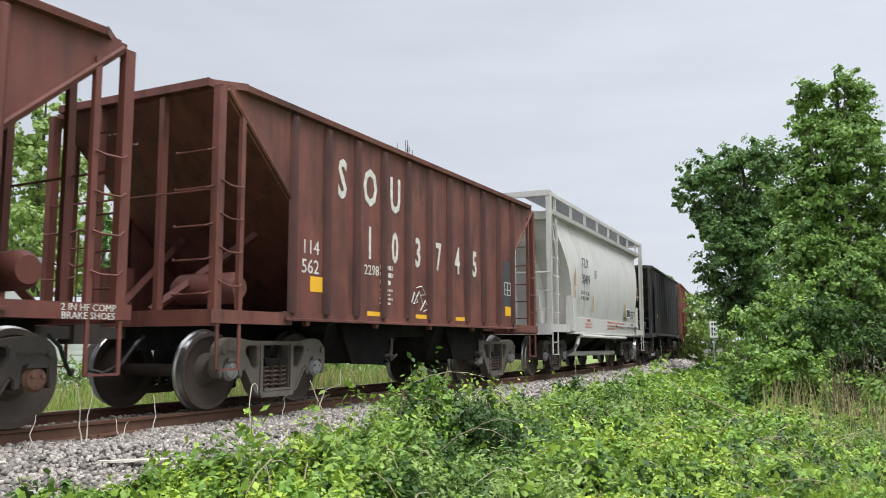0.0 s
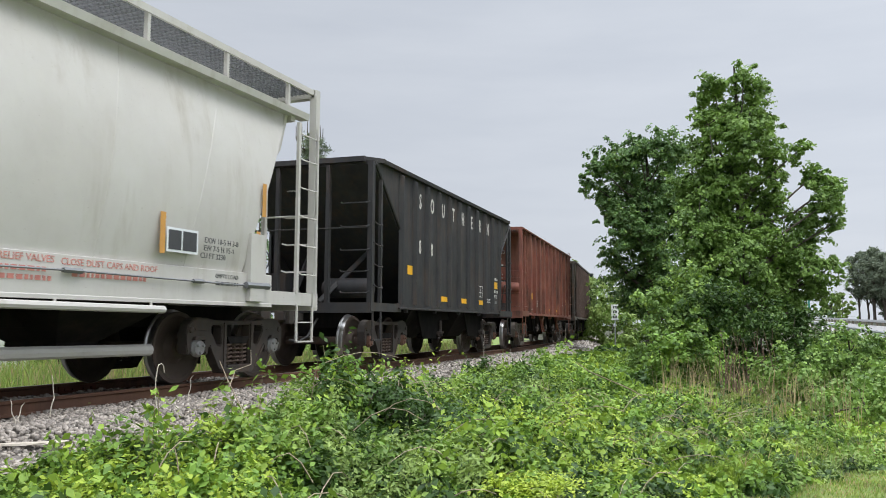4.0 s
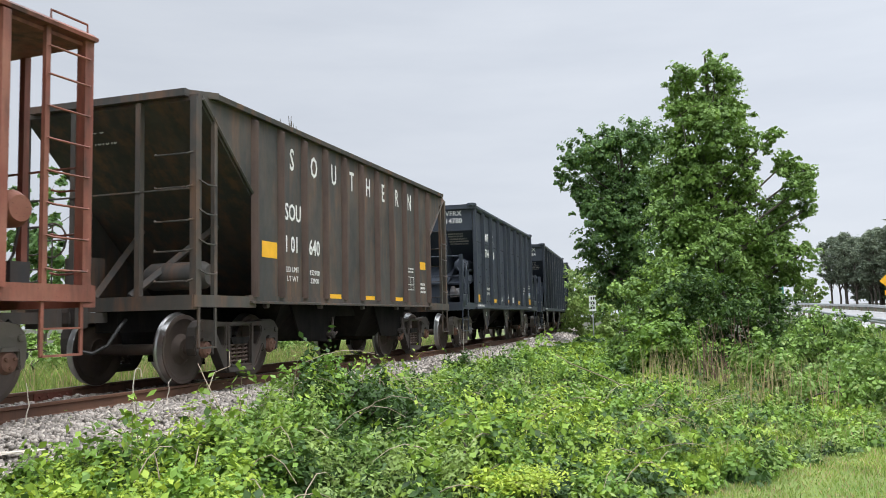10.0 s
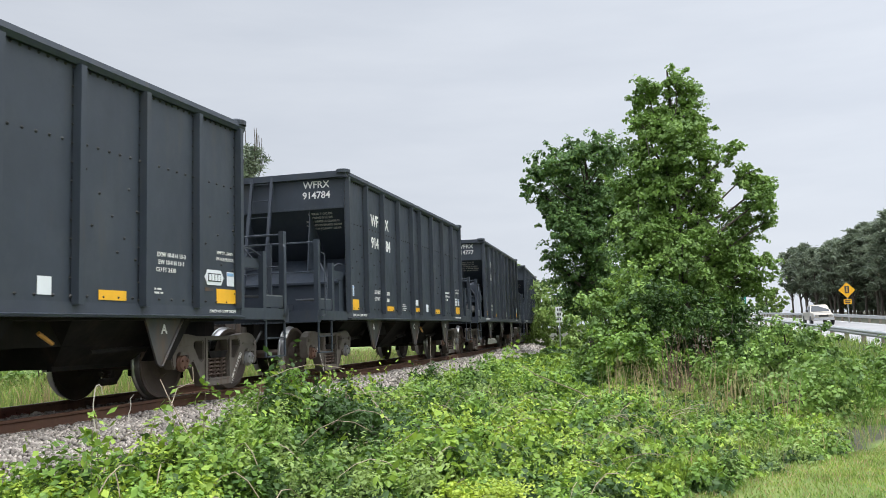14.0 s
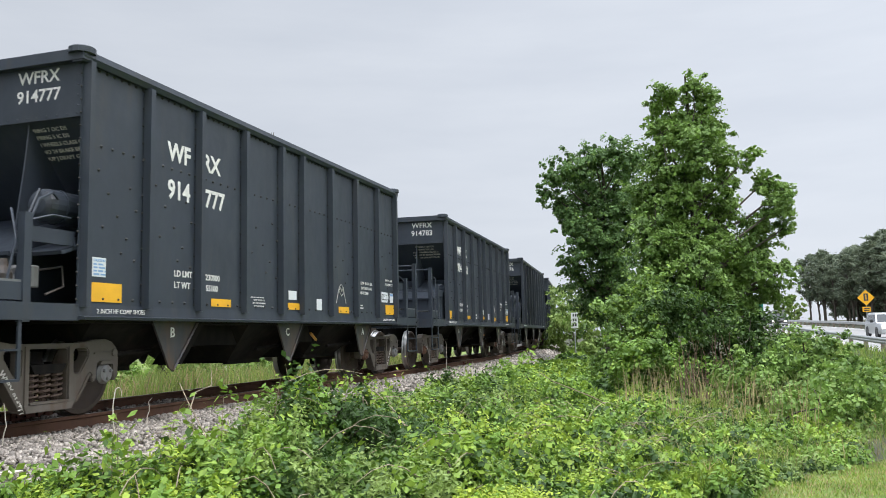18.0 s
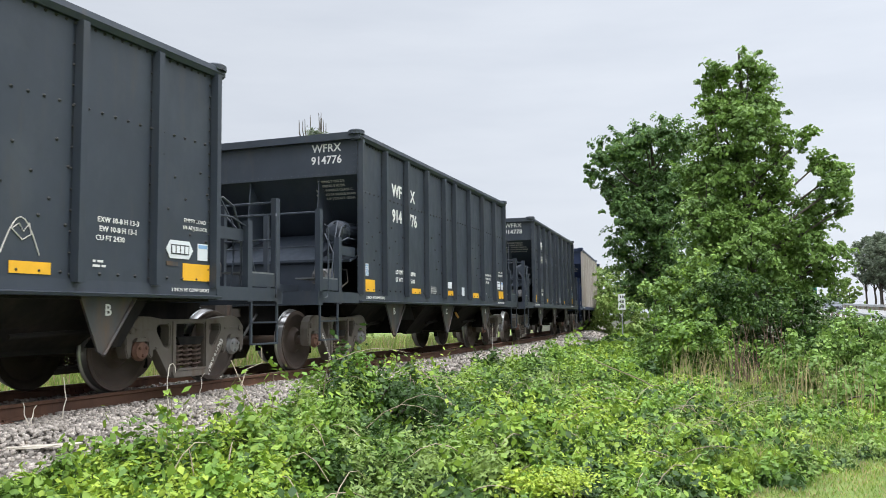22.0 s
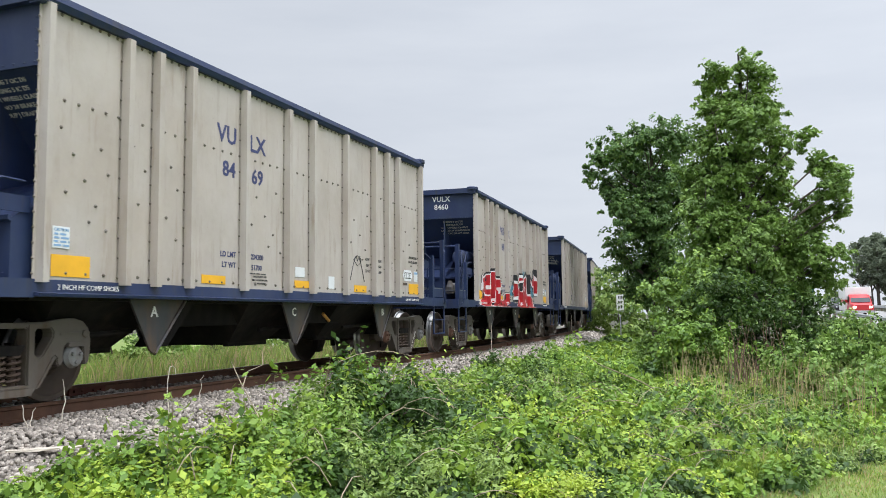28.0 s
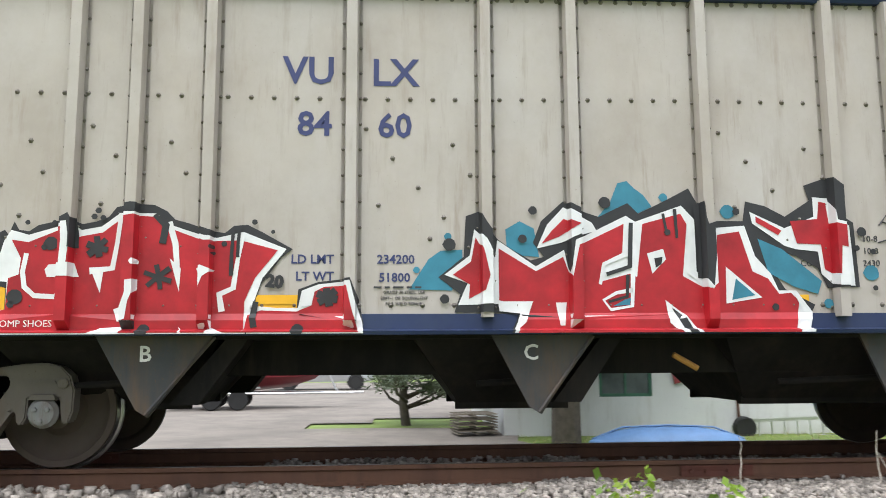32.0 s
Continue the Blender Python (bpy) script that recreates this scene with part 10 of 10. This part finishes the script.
def lorry():
    ob = tagged(new("semi_truck"), "yellow semi truck with a long grey trailer on the highway", "truck", "vehicles on the highway")
    bm = bmesh.new()
    shell(bm, [(-8.6, 0.78, 0.70, 0.85, 1.65), (-8.45, 0.90, 0.80, 0.70, 1.80), (-7.2, 1.02, 0.98, 0.65, 1.95)])
    part("hood", bm, YELLOW_PAINT, ob, even=True)
    bm = bmesh.new()
    shell(bm, [(-7.3, 1.10, 1.05, 0.75, 2.0), (-6.7, 1.18, 1.12, 0.75, 2.9), (-5.0, 1.20, 1.14, 0.75, 2.95)])
    cab = part("cab", bm, YELLOW_PAINT, ob)
    bm = bmesh.new()
    shell(bm, [(-6.6, 0.98, 0.92, 2.86, 3.05), (-6.2, 1.05, 0.98, 2.86, 3.75), (-4.95, 1.12, 1.08, 2.86, 3.95)])
    part("roof_fairing", bm, YELLOW_PAINT, ob, even=True)
    bm = bmesh.new()
    v = [bm.verts.new(p) for p in ((-7.30, -0.98, 2.06), (-7.30, 0.98, 2.06), (-6.76, 0.98, 2.80), (-6.76, -0.98, 2.80), (-7.2, -0.98, 2.06), (-7.2, 0.98, 2.06), (-6.66, 0.98, 2.80), (-6.66, -0.98, 2.80))]
    for f in ((0, 1, 2, 3), (7, 6, 5, 4), (0, 4, 5, 1), (1, 5, 6, 2), (2, 6, 7, 3), (3, 7, 4, 0)):
        bm.faces.new([v[i] for i in f])
    part("windscreen", bm, M_PANE, cab)
    for s in (-1, 1):
        bm = bmesh.new()
        box(bm, -6.7, -5.8, s * 1.17 - 0.03, s * 1.17 + 0.03, 1.95, 2.65)
        part("side_window", bm, M_PANE, cab)
        bm = bmesh.new()
        box(bm, -8.58, -8.40, s * 0.82 - 0.14, s * 0.82 + 0.14, 1.10, 1.38)
        part("headlight", bm, M_LAMP_ON, ob)
        bm = bmesh.new()
        box(bm, -7.1, -6.95, s * 1.42 - 0.12, s * 1.42 + 0.12, 2.0, 2.7)
        part("mirror", bm, M_TRIM, ob)
    bm = bmesh.new()
    box(bm, -8.68, -8.40, -1.1, 1.1, 0.50, 0.82)
    part("bumper", bm, M_CHROME, ob)
    bm = bmesh.new()
    box(bm, -8.64, -8.5, -0.48, 0.48, 0.95, 1.60)
    part("grille", bm, M_CHROME, ob)
    bm = bmesh.new()
    box(bm, -8.2, -3.0, -0.5, 0.5, 0.6, 0.9)
    box(bm, -4.0, 8.2, -0.5, 0.5, 0.95, 1.12)
    part("chassis", bm, M_TRIM, ob)
    bm = bmesh.new()
    box(bm, -4.2, 8.4, -1.28, 1.28, 1.12, 3.9)
    bmesh.ops.bevel(bm, geom=list(bm.edges), offset=0.06, segments=2, affect="EDGES")
    part("trailer", bm, material("pale_trailer_sheet", (0.52, 0.53, 0.53), 0.45, 0.2, vary=0.06), ob)
    road_wheels(ob, (-7.7, -3.4, -2.1, 6.2, 7.4), 1.10, 0.50)
    ROAD_CARS.append((ob, 25.4, 114.3, 27, 2.0))


lorry()


def van(name, cab_paint, box_paint, band, label, category, when, where, speed, lightbar):
    ob = tagged(new(name), label, category, "vehicles on the highway")
    bm = bmesh.new()
    shell(bm, [(-3.4, 0.85, 0.78, 0.45, 1.15), (-3.2, 0.98, 0.90, 0.40, 1.25), (-2.4, 1.0, 0.96, 0.40, 1.35), (-1.75, 1.0, 0.86, 0.40, 2.1), (-1.0, 1.0, 0.88, 0.40, 2.15)])
    cab = part("cab", bm, cab_paint, ob, even=True)
    bm = bmesh.new()
    v = [bm.verts.new((x, y, z)) for x, y, z in ((-2.40, -0.84, 1.40), (-2.40, 0.84, 1.40), (-1.80, 0.78, 2.02), (-1.80, -0.78, 2.02), (-2.30, -0.84, 1.34), (-2.30, 0.84, 1.34), (-1.70, 0.78, 1.96), (-1.70, -0.78, 1.96))]
    for f in ((0, 1, 2, 3), (7, 6, 5, 4), (0, 4, 5, 1), (1, 5, 6, 2), (2, 6, 7, 3), (3, 7, 4, 0)):
        bm.faces.new([v[i] for i in f])
    part("windscreen", bm, M_PANE, cab)
    bm = bmesh.new()
    box(bm, -1.0, 3.4, -1.15, 1.15, 0.55, 2.85)
    bmesh.ops.bevel(bm, geom=list(bm.edges), offset=0.07, segments=2, affect="EDGES")
    body = part("box_body", bm, box_paint, ob)
    bm = bmesh.new()
    box(bm, -1.012, 3.412, -1.162, 1.162, 1.35, 1.65)
    part("band", bm, band, body)
    for s in (-1, 1):
        bm = bmesh.new()
        box(bm, -3.42, -3.25, s * 0.68 - 0.15, s * 0.68 + 0.15, 0.85, 1.05)
        part("headlight", bm, M_LAMP_ON, ob)
        bm = bmesh.new()
        box(bm, -1.9, -1.15, s * 0.97 - 0.03, s * 0.97 + 0.03, 1.42, 1.95)
        part("side_window", bm, M_PANE, cab)
    bm = bmesh.new()
    box(bm, -3.46, -3.3, -0.95, 0.95, 0.42, 0.65)
    part("bumper", bm, M_CHROME, ob)
    if lightbar:
        bm = bmesh.new()
        box(bm, -1.06, -0.9, -0.95, 0.95, 2.62, 2.80)
        part("light_bar", bm, M_TAIL, ob)
    road_wheels(ob, (-2.5, 2.1), 0.98, 0.40)
    ROAD_CARS.append((ob, when, where, speed, 2.0))


van("box_truck", RED_PAINT, WHITE_PAINT, RED_PAINT, "white box truck with a red cab on the highway", "truck", 28.5, 73.0, 30, False)
van("ambulance", WHITE_PAINT, WHITE_PAINT, RED_PAINT, "white ambulance with red bands and light bar", "ambulance", 29.0, 131.0, 34, True)

# ---------------------------------------------------------------- the yard behind the train
M_WALLW = weathered("white_block_wall", (0.62, 0.625, 0.61), (0.38, 0.36, 0.31), 0.3, 0.8, streak=2.5, vary=0.05, dust=(0.66, 0.67, 0.64), dust_amount=0.3)
M_LOT = material("pale_gravel_lot", (0.185, 0.160, 0.136), 0.95, second=(0.125, 0.110, 0.094), amount=0.4, scale=0.7, bump=0.3, grain=40)
M_ROOF = material("grey_roof_sheet", (0.30, 0.31, 0.32), 0.5, 0.3, vary=0.12)
M_GREENP = material("green_frame_paint", (0.04, 0.13, 0.08), 0.6, vary=0.15)
M_GLASS = material("dusty_window_glass", (0.10, 0.12, 0.12), 0.12, vary=0.3, scale=2, bump=0.02)
M_SIGNR = material("dark_red_board", (0.20, 0.025, 0.025), 0.6, vary=0.2)
M_TARP = material("blue_tarp", (0.11, 0.22, 0.42), 0.5, vary=0.15, scale=3, bump=0.3, grain=12)
M_MAROON = car_paint("maroon_boat_hull", (0.19, 0.022, 0.03), 0.1)
M_ALUM = material("bare_aluminium", (0.62, 0.63, 0.64), 0.35, 0.8, vary=0.08, bump=0.02)
YARD = -0.90


def lot():
    xs, ys = np.arange(-60, 2.6, 1.6), np.arange(15.6, 58, 1.6)
    rr = random.Random(3)
    v, f = [], []
    for x in xs:
        for y in ys:
            v.append((x + (rr.uniform(-0.5, 0.5) if 0 < x or y < 17 else 0), y + (rr.uniform(-0.3, 0.5) if y < 17 else 0), land(x, y) + 0.035 + 0.02 * noise.noise(Vector((x * 0.3, y * 0.3, 8)))))
    n = len(ys)
    for i in range(len(xs) - 1):
        for j in range(n - 1):
            x, y = xs[i] + 0.8, ys[j] + 0.8
            if ((x - 0.5) / 2.6) ** 2 + ((y - 21.4) / 1.7) ** 2 < 1:
                continue
            f.append((i * n + j, (i + 1) * n + j, (i + 1) * n + j + 1, i * n + j + 1))
    tagged(new("parking_lot", bulk_indexed("parking_lot", v, f, [M_LOT])), "pale gravel parking lot beyond the track", "pavement", kind="structure")


lot()


def white_building():
    ob = tagged(new("white_building"), "low white-painted block building with a green-framed window", "building")
    x0, x1, y0, y1, top = 2.2, 12.1, 18.3, 26.0, 2.7
    wx0, wx1, wz0, wz1 = 4.35, 5.55, -0.05, 1.15
    for a in ((x0, wx0, y0, y0 + 0.2, YARD - 0.2, top), (wx1, x1, y0, y0 + 0.2, YARD - 0.2, top), (wx0, wx1, y0, y0 + 0.2, YARD - 0.2, wz0), (wx0, wx1, y0, y0 + 0.2, wz1, top),
              (x0, x0 + 0.2, y0 + 0.2, y1, YARD - 0.2, top), (x1 - 0.2, x1, y0 + 0.2, y1, YARD - 0.2, top), (x0 + 0.2, x1 - 0.2, y1 - 0.2, y1, YARD - 0.2, top)):
        bm = bmesh.new()
        box(bm, *a)
        part("wall", bm, M_WALLW, ob)
    bm = bmesh.new()
    box(bm, x0 - 0.3, x1 + 0.3, y0 - 0.35, y1 + 0.3, top, top + 0.12)
    part("roof", bm, M_ROOF, ob)
    bm = bmesh.new()
    w = 0.07
    for a in ((wx0, wx1, wz0, wz0 + w), (wx0, wx1, wz1 - w, wz1), (wx0, wx0 + w, wz0 + w, wz1 - w), (wx1 - w, wx1, wz0 + w, wz1 - w), ((wx0 + wx1) / 2 - 0.02, (wx0 + wx1) / 2 + 0.02, wz0 + w, wz1 - w)):
        box(bm, a[0], a[1], y0 + 0.02, y0 + 0.08, a[2], a[3])
    win = part("window", bm, M_GREENP, ob, "green-framed window")
    bm = bmesh.new()
    box(bm, wx0 + w, wx1 - w, y0 + 0.05, y0 + 0.06, wz0 + w, wz1 - w)
    part("pane", bm, M_GLASS, win)
    bm = bmesh.new()
    box(bm, x0 + 0.2, x1 - 0.2, y0 + 0.25, y0 + 0.3, YARD, top)
    part("inner_partition", bm, M_TRIM, ob)
    bm = bmesh.new()
    tube(bm, [(7.35, y0 - 0.05, 0.72), (7.45, y0 - 0.05, 0.2), (7.5, y0 - 0.05, -0.85)], 0.03, 6)
    part("drain_pipe", bm, M_CAPRUST, ob)
    # a tilted board hung on the wall
    sg = tagged(new("hanging_sign"), "tilted dark red signboard with white characters on the wall", "sign")
    sg.matrix_world = pose(6.75, y0 - 0.05, 0.55, 0, -13, 0)
    bm = bmesh.new()
    box(bm, -0.75, 0.75, -0.02, 0.02, -0.16, 0.16)
    board = part("board", bm, M_SIGNR, sg)
    bm = bmesh.new()
    x = -0.62
    rr = random.Random(4)
    while x < 0.6:
        wd = rr.uniform(0.09, 0.13)
        box(bm, x, x + wd, -0.026, -0.021, -0.09, 0.09)
        x += wd + 0.05
    part("marking", bm, M_SIGNW, board)


white_building()


def ladder_on_grass():
    ob = tagged(new("ladder"), "aluminium ladder lying on edge in the grass by the wall", "ladder")
    ob.matrix_world = pose(9.4, 17.95, -0.72, 0, -2, 0)
    for z in (-0.2, 0.2):
        bm = bmesh.new()
        box(bm, -1.75, 1.75, -0.03, 0.03, z - 0.035, z + 0.035)
        part("stile", bm, M_ALUM, ob)
    bm = bmesh.new()
    tube(bm, [(0, 0, -0.19), (0, 0, 0.19)], 0.018, 6)
    me = mesh_of("rung", bm, M_ALUM)
    for k in range(12):
        share("rung", me, ob, pose(-1.6 + 0.29 * k, 0, 0))
    t, rim = tyre_meshes(0.24)
    w = tagged(share("spare_wheel", t, None, pose(7.45, 17.9, -0.72, 4, 0, 0)), "small trailer wheel leaning by the ladder", "wheel")
    share("rim", rim, w)


ladder_on_grass()


def tarp_boat():
    ob = tagged(new("upturned_boat"), "upturned blue boat hull lying in the grass", "boat")
    ob.matrix_world = pose(5.2, 16.3, land(5.2, 16.3), 0, 0, -4)
    bm = bmesh.new()
    rings = []
    for u in np.linspace(-1, 1, 11):
        w = 0.62 * (1 - abs(u) ** 2.6 * 0.9)
        h = 0.36 * (1 - abs(u) ** 3 * 0.75)
        rings.append([(u * 1.55, w * math.cos(a), max(0.0, h * math.sin(a)) ) for a in np.linspace(0, math.pi, 9)])
    loft(bm, rings)
    part("hull", bm, M_TARP, ob, even=True)
    bm = bmesh.new()
    tube(bm, [(-1.5, 0, 0.12), (-0.9, 0, 0.35), (0, 0, 0.385), (0.9, 0, 0.35), (1.5, 0, 0.12)], 0.02, 5)
    part("keel", bm, M_TARP, ob)


tarp_boat()


def trailer_boat():
    ob = tagged(new("boat_on_trailer"), "maroon speedboat on a galvanised trailer in the lot", "boat")
    ob.matrix_world = pose(-5.4, 28.8, land(-5.4, 28.8) + 0.04, 0, 0, 6)
    bm = bmesh.new()
    rings = []
    for x, w, keel, deck in ((-2.6, 0.95, 0.62, 1.35), (-1.4, 1.0, 0.58, 1.38), (0.2, 1.0, 0.58, 1.40), (1.6, 0.75, 0.72, 1.42), (2.4, 0.35, 0.98, 1.45), (2.75, 0.06, 1.25, 1.47)):
        rings.append([(x, -w, deck), (x, -w * 0.95, deck - 0.35), (x, -w * 0.55, keel + 0.15), (x, 0, keel), (x, w * 0.55, keel + 0.15), (x, w * 0.95, deck - 0.35), (x, w, deck), (x, 0, deck + 0.06)])
    loft(bm, rings)
    part("hull", bm, M_MAROON, ob, even=True)
    bm = bmesh.new()
    shell(bm, [(-2.2, 0.75, 0.6, 1.40, 1.75), (-0.6, 0.80, 0.55, 1.42, 1.95), (0.8, 0.7, 0.4, 1.42, 1.55)])
    part("cover", bm, M_MAROON, ob, even=True)
    bm = bmesh.new()
    for s in (-1, 1):
        tube(bm, [(-2.4, s * 0.8, 0.52), (1.4, s * 0.75, 0.52), (3.4, 0, 0.50)], 0.045, 6)
    tube(bm, [(3.3, 0, 0.5), (4.1, 0, 0.5)], 0.05, 6)
    tube(bm, [(3.2, 0, 0.5), (2.85, 0, 1.2)], 0.04, 6)
    part("trailer_frame", bm, M_ALUM, ob)
    for s in (-1, 1):
        bm = bmesh.new()
        box(bm, -1.6, 0.6, s * 1.08 - 0.12, s * 1.08 + 0.12, 0.70, 0.75)
        part("mudguard", bm, M_ALUM, ob)
    road_wheels(ob, (-0.95, -0.1), 1.08, 0.33)


trailer_boat()
park = motor_car("pickup", SILVER_PAINT, "silver pickup parked at the back of the lot", 0, 0, 0)
ROAD_CARS.pop()
tagged(park, "silver pickup parked at the back of the lot", "pickup", "parked cars")
park.matrix_world = pose(-4.2, 45.0, land(-4.2, 45) + 0.06, 0, 0, 185)
park = motor_car("sedan", WHITE_PAINT, "white car parked beyond the fence", 0, 0, 0)
ROAD_CARS.pop()
tagged(park, "white car parked beyond the fence", "car", "parked cars")
park.matrix_world = pose(33.0, 23.0, land(33, 23) + 0.01, 0, 0, 20)


def shed():
    ob = tagged(new("white_shed"), "small shed clad in white boards beyond the grass", "shed")
    ob.matrix_world = pose(17.5, 24.0, YARD, 0, 0, 30)
    bm = bmesh.new()
    box(bm, -2.4, 2.4, -1.6, 1.6, 0, 2.3)
    part("wall", bm, M_WALLW, ob)
    for z in np.arange(0.05, 2.25, 0.18):
        for a in ((-2.42, 2.42, -1.63, -1.60), (-2.42, 2.42, 1.60, 1.63), (-2.43, -2.40, -1.6, 1.6)):
            bm = bmesh.new()
            box(bm, a[0], a[1], a[2], a[3], z, z + 0.16)
            part("board", bm, M_WALLW, ob)
    bm = bmesh.new()
    slab(bm, [(-2.7, 2.3), (2.7, 2.3), (2.7, 2.38), (0, 3.2), (-2.7, 2.38)], -1.8, 1.8)
    part("roof", bm, M_ROOF, ob)


shed()
shrub(((13.9, 18.6, -0.25, 0.75), (14.6, 18.9, -0.45, 0.7), (13.4, 18.9, -0.6, 0.5)), 0.07, 2200, [L_SHRUB, L_PALE], 171, "soft green bush at the corner of the yard")
shrub(((19.0, 23.0, 0.2, 1.1), (20.0, 23.6, -0.2, 1.0)), 0.12, 900, [L_PALE], 172, "light green bush beyond the grass")


def pallet():
    ob = tagged(new("pallet_stack"), "stack of grey wooden pallets beside the white wall", "pallets")
    ob.matrix_world = pose(1.55, 18.6, land(1.55, 18.6) + 0.04, 0, 0, 8)
    bm = bmesh.new()
    box(bm, -0.45, 0.45, -0.05, 0.05, 0, 0.02)
    me = mesh_of("board", bm, M_WOODP)
    for k in range(4):
        for y in (-0.4, -0.2, 0, 0.2, 0.4):
            share("board", me, ob, pose(0, y, 0.12 * k + 0.09))
        for x in (-0.4, 0, 0.4):
            share("bearer", me, ob, pose(x, 0, 0.12 * k + 0.03, 0, 0, 90))


pallet()


# ---------------------------------------------------------------- what moves
def car_pose(s, half):
    x0, y0, _ = on_line(s - half)
    x1, y1, _ = on_line(s + half)
    return pose((x0 + x1) / 2, (y0 + y1) / 2, 0, 0, 0, math.degrees(math.atan2(y1 - y0, x1 - x0)))


def motions():
    tenths = [k / 10 for k in range(321)]
    run = [rolled(t) for t in tenths]
    for car, middle, half in CARS:
        walk(car, [(t, car_pose(middle - r, half)) for t, r in zip(tenths[::5], run[::5])])
        for ob in car.children:
            if ob.name.startswith("wheelset"):
                x = ob.location.x
                walk(ob, [(t, pose(x, 0, R_WHEEL - TRUCK_DOWN, 0, math.degrees(-r / 0.49), 0)) for t, r in zip(tenths, run)])

    for ob, when, where, speed, lane in ROAD_CARS:
        rows = []
        for t in range(0, 33):
            x = where - speed * (t - when)
            p, q = along_road((x - 60) / ROAD_D[0], lane), along_road((x - 62) / ROAD_D[0], lane)
            rise = math.degrees(math.atan2(road_z(p[0] + 2) - road_z(p[0] - 2), 4))
            rows.append((t, pose(p[0], p[1], road_z(p[0]) + 0.012, 0, -rise, 4.47)))
        walk(ob, rows)


motions()
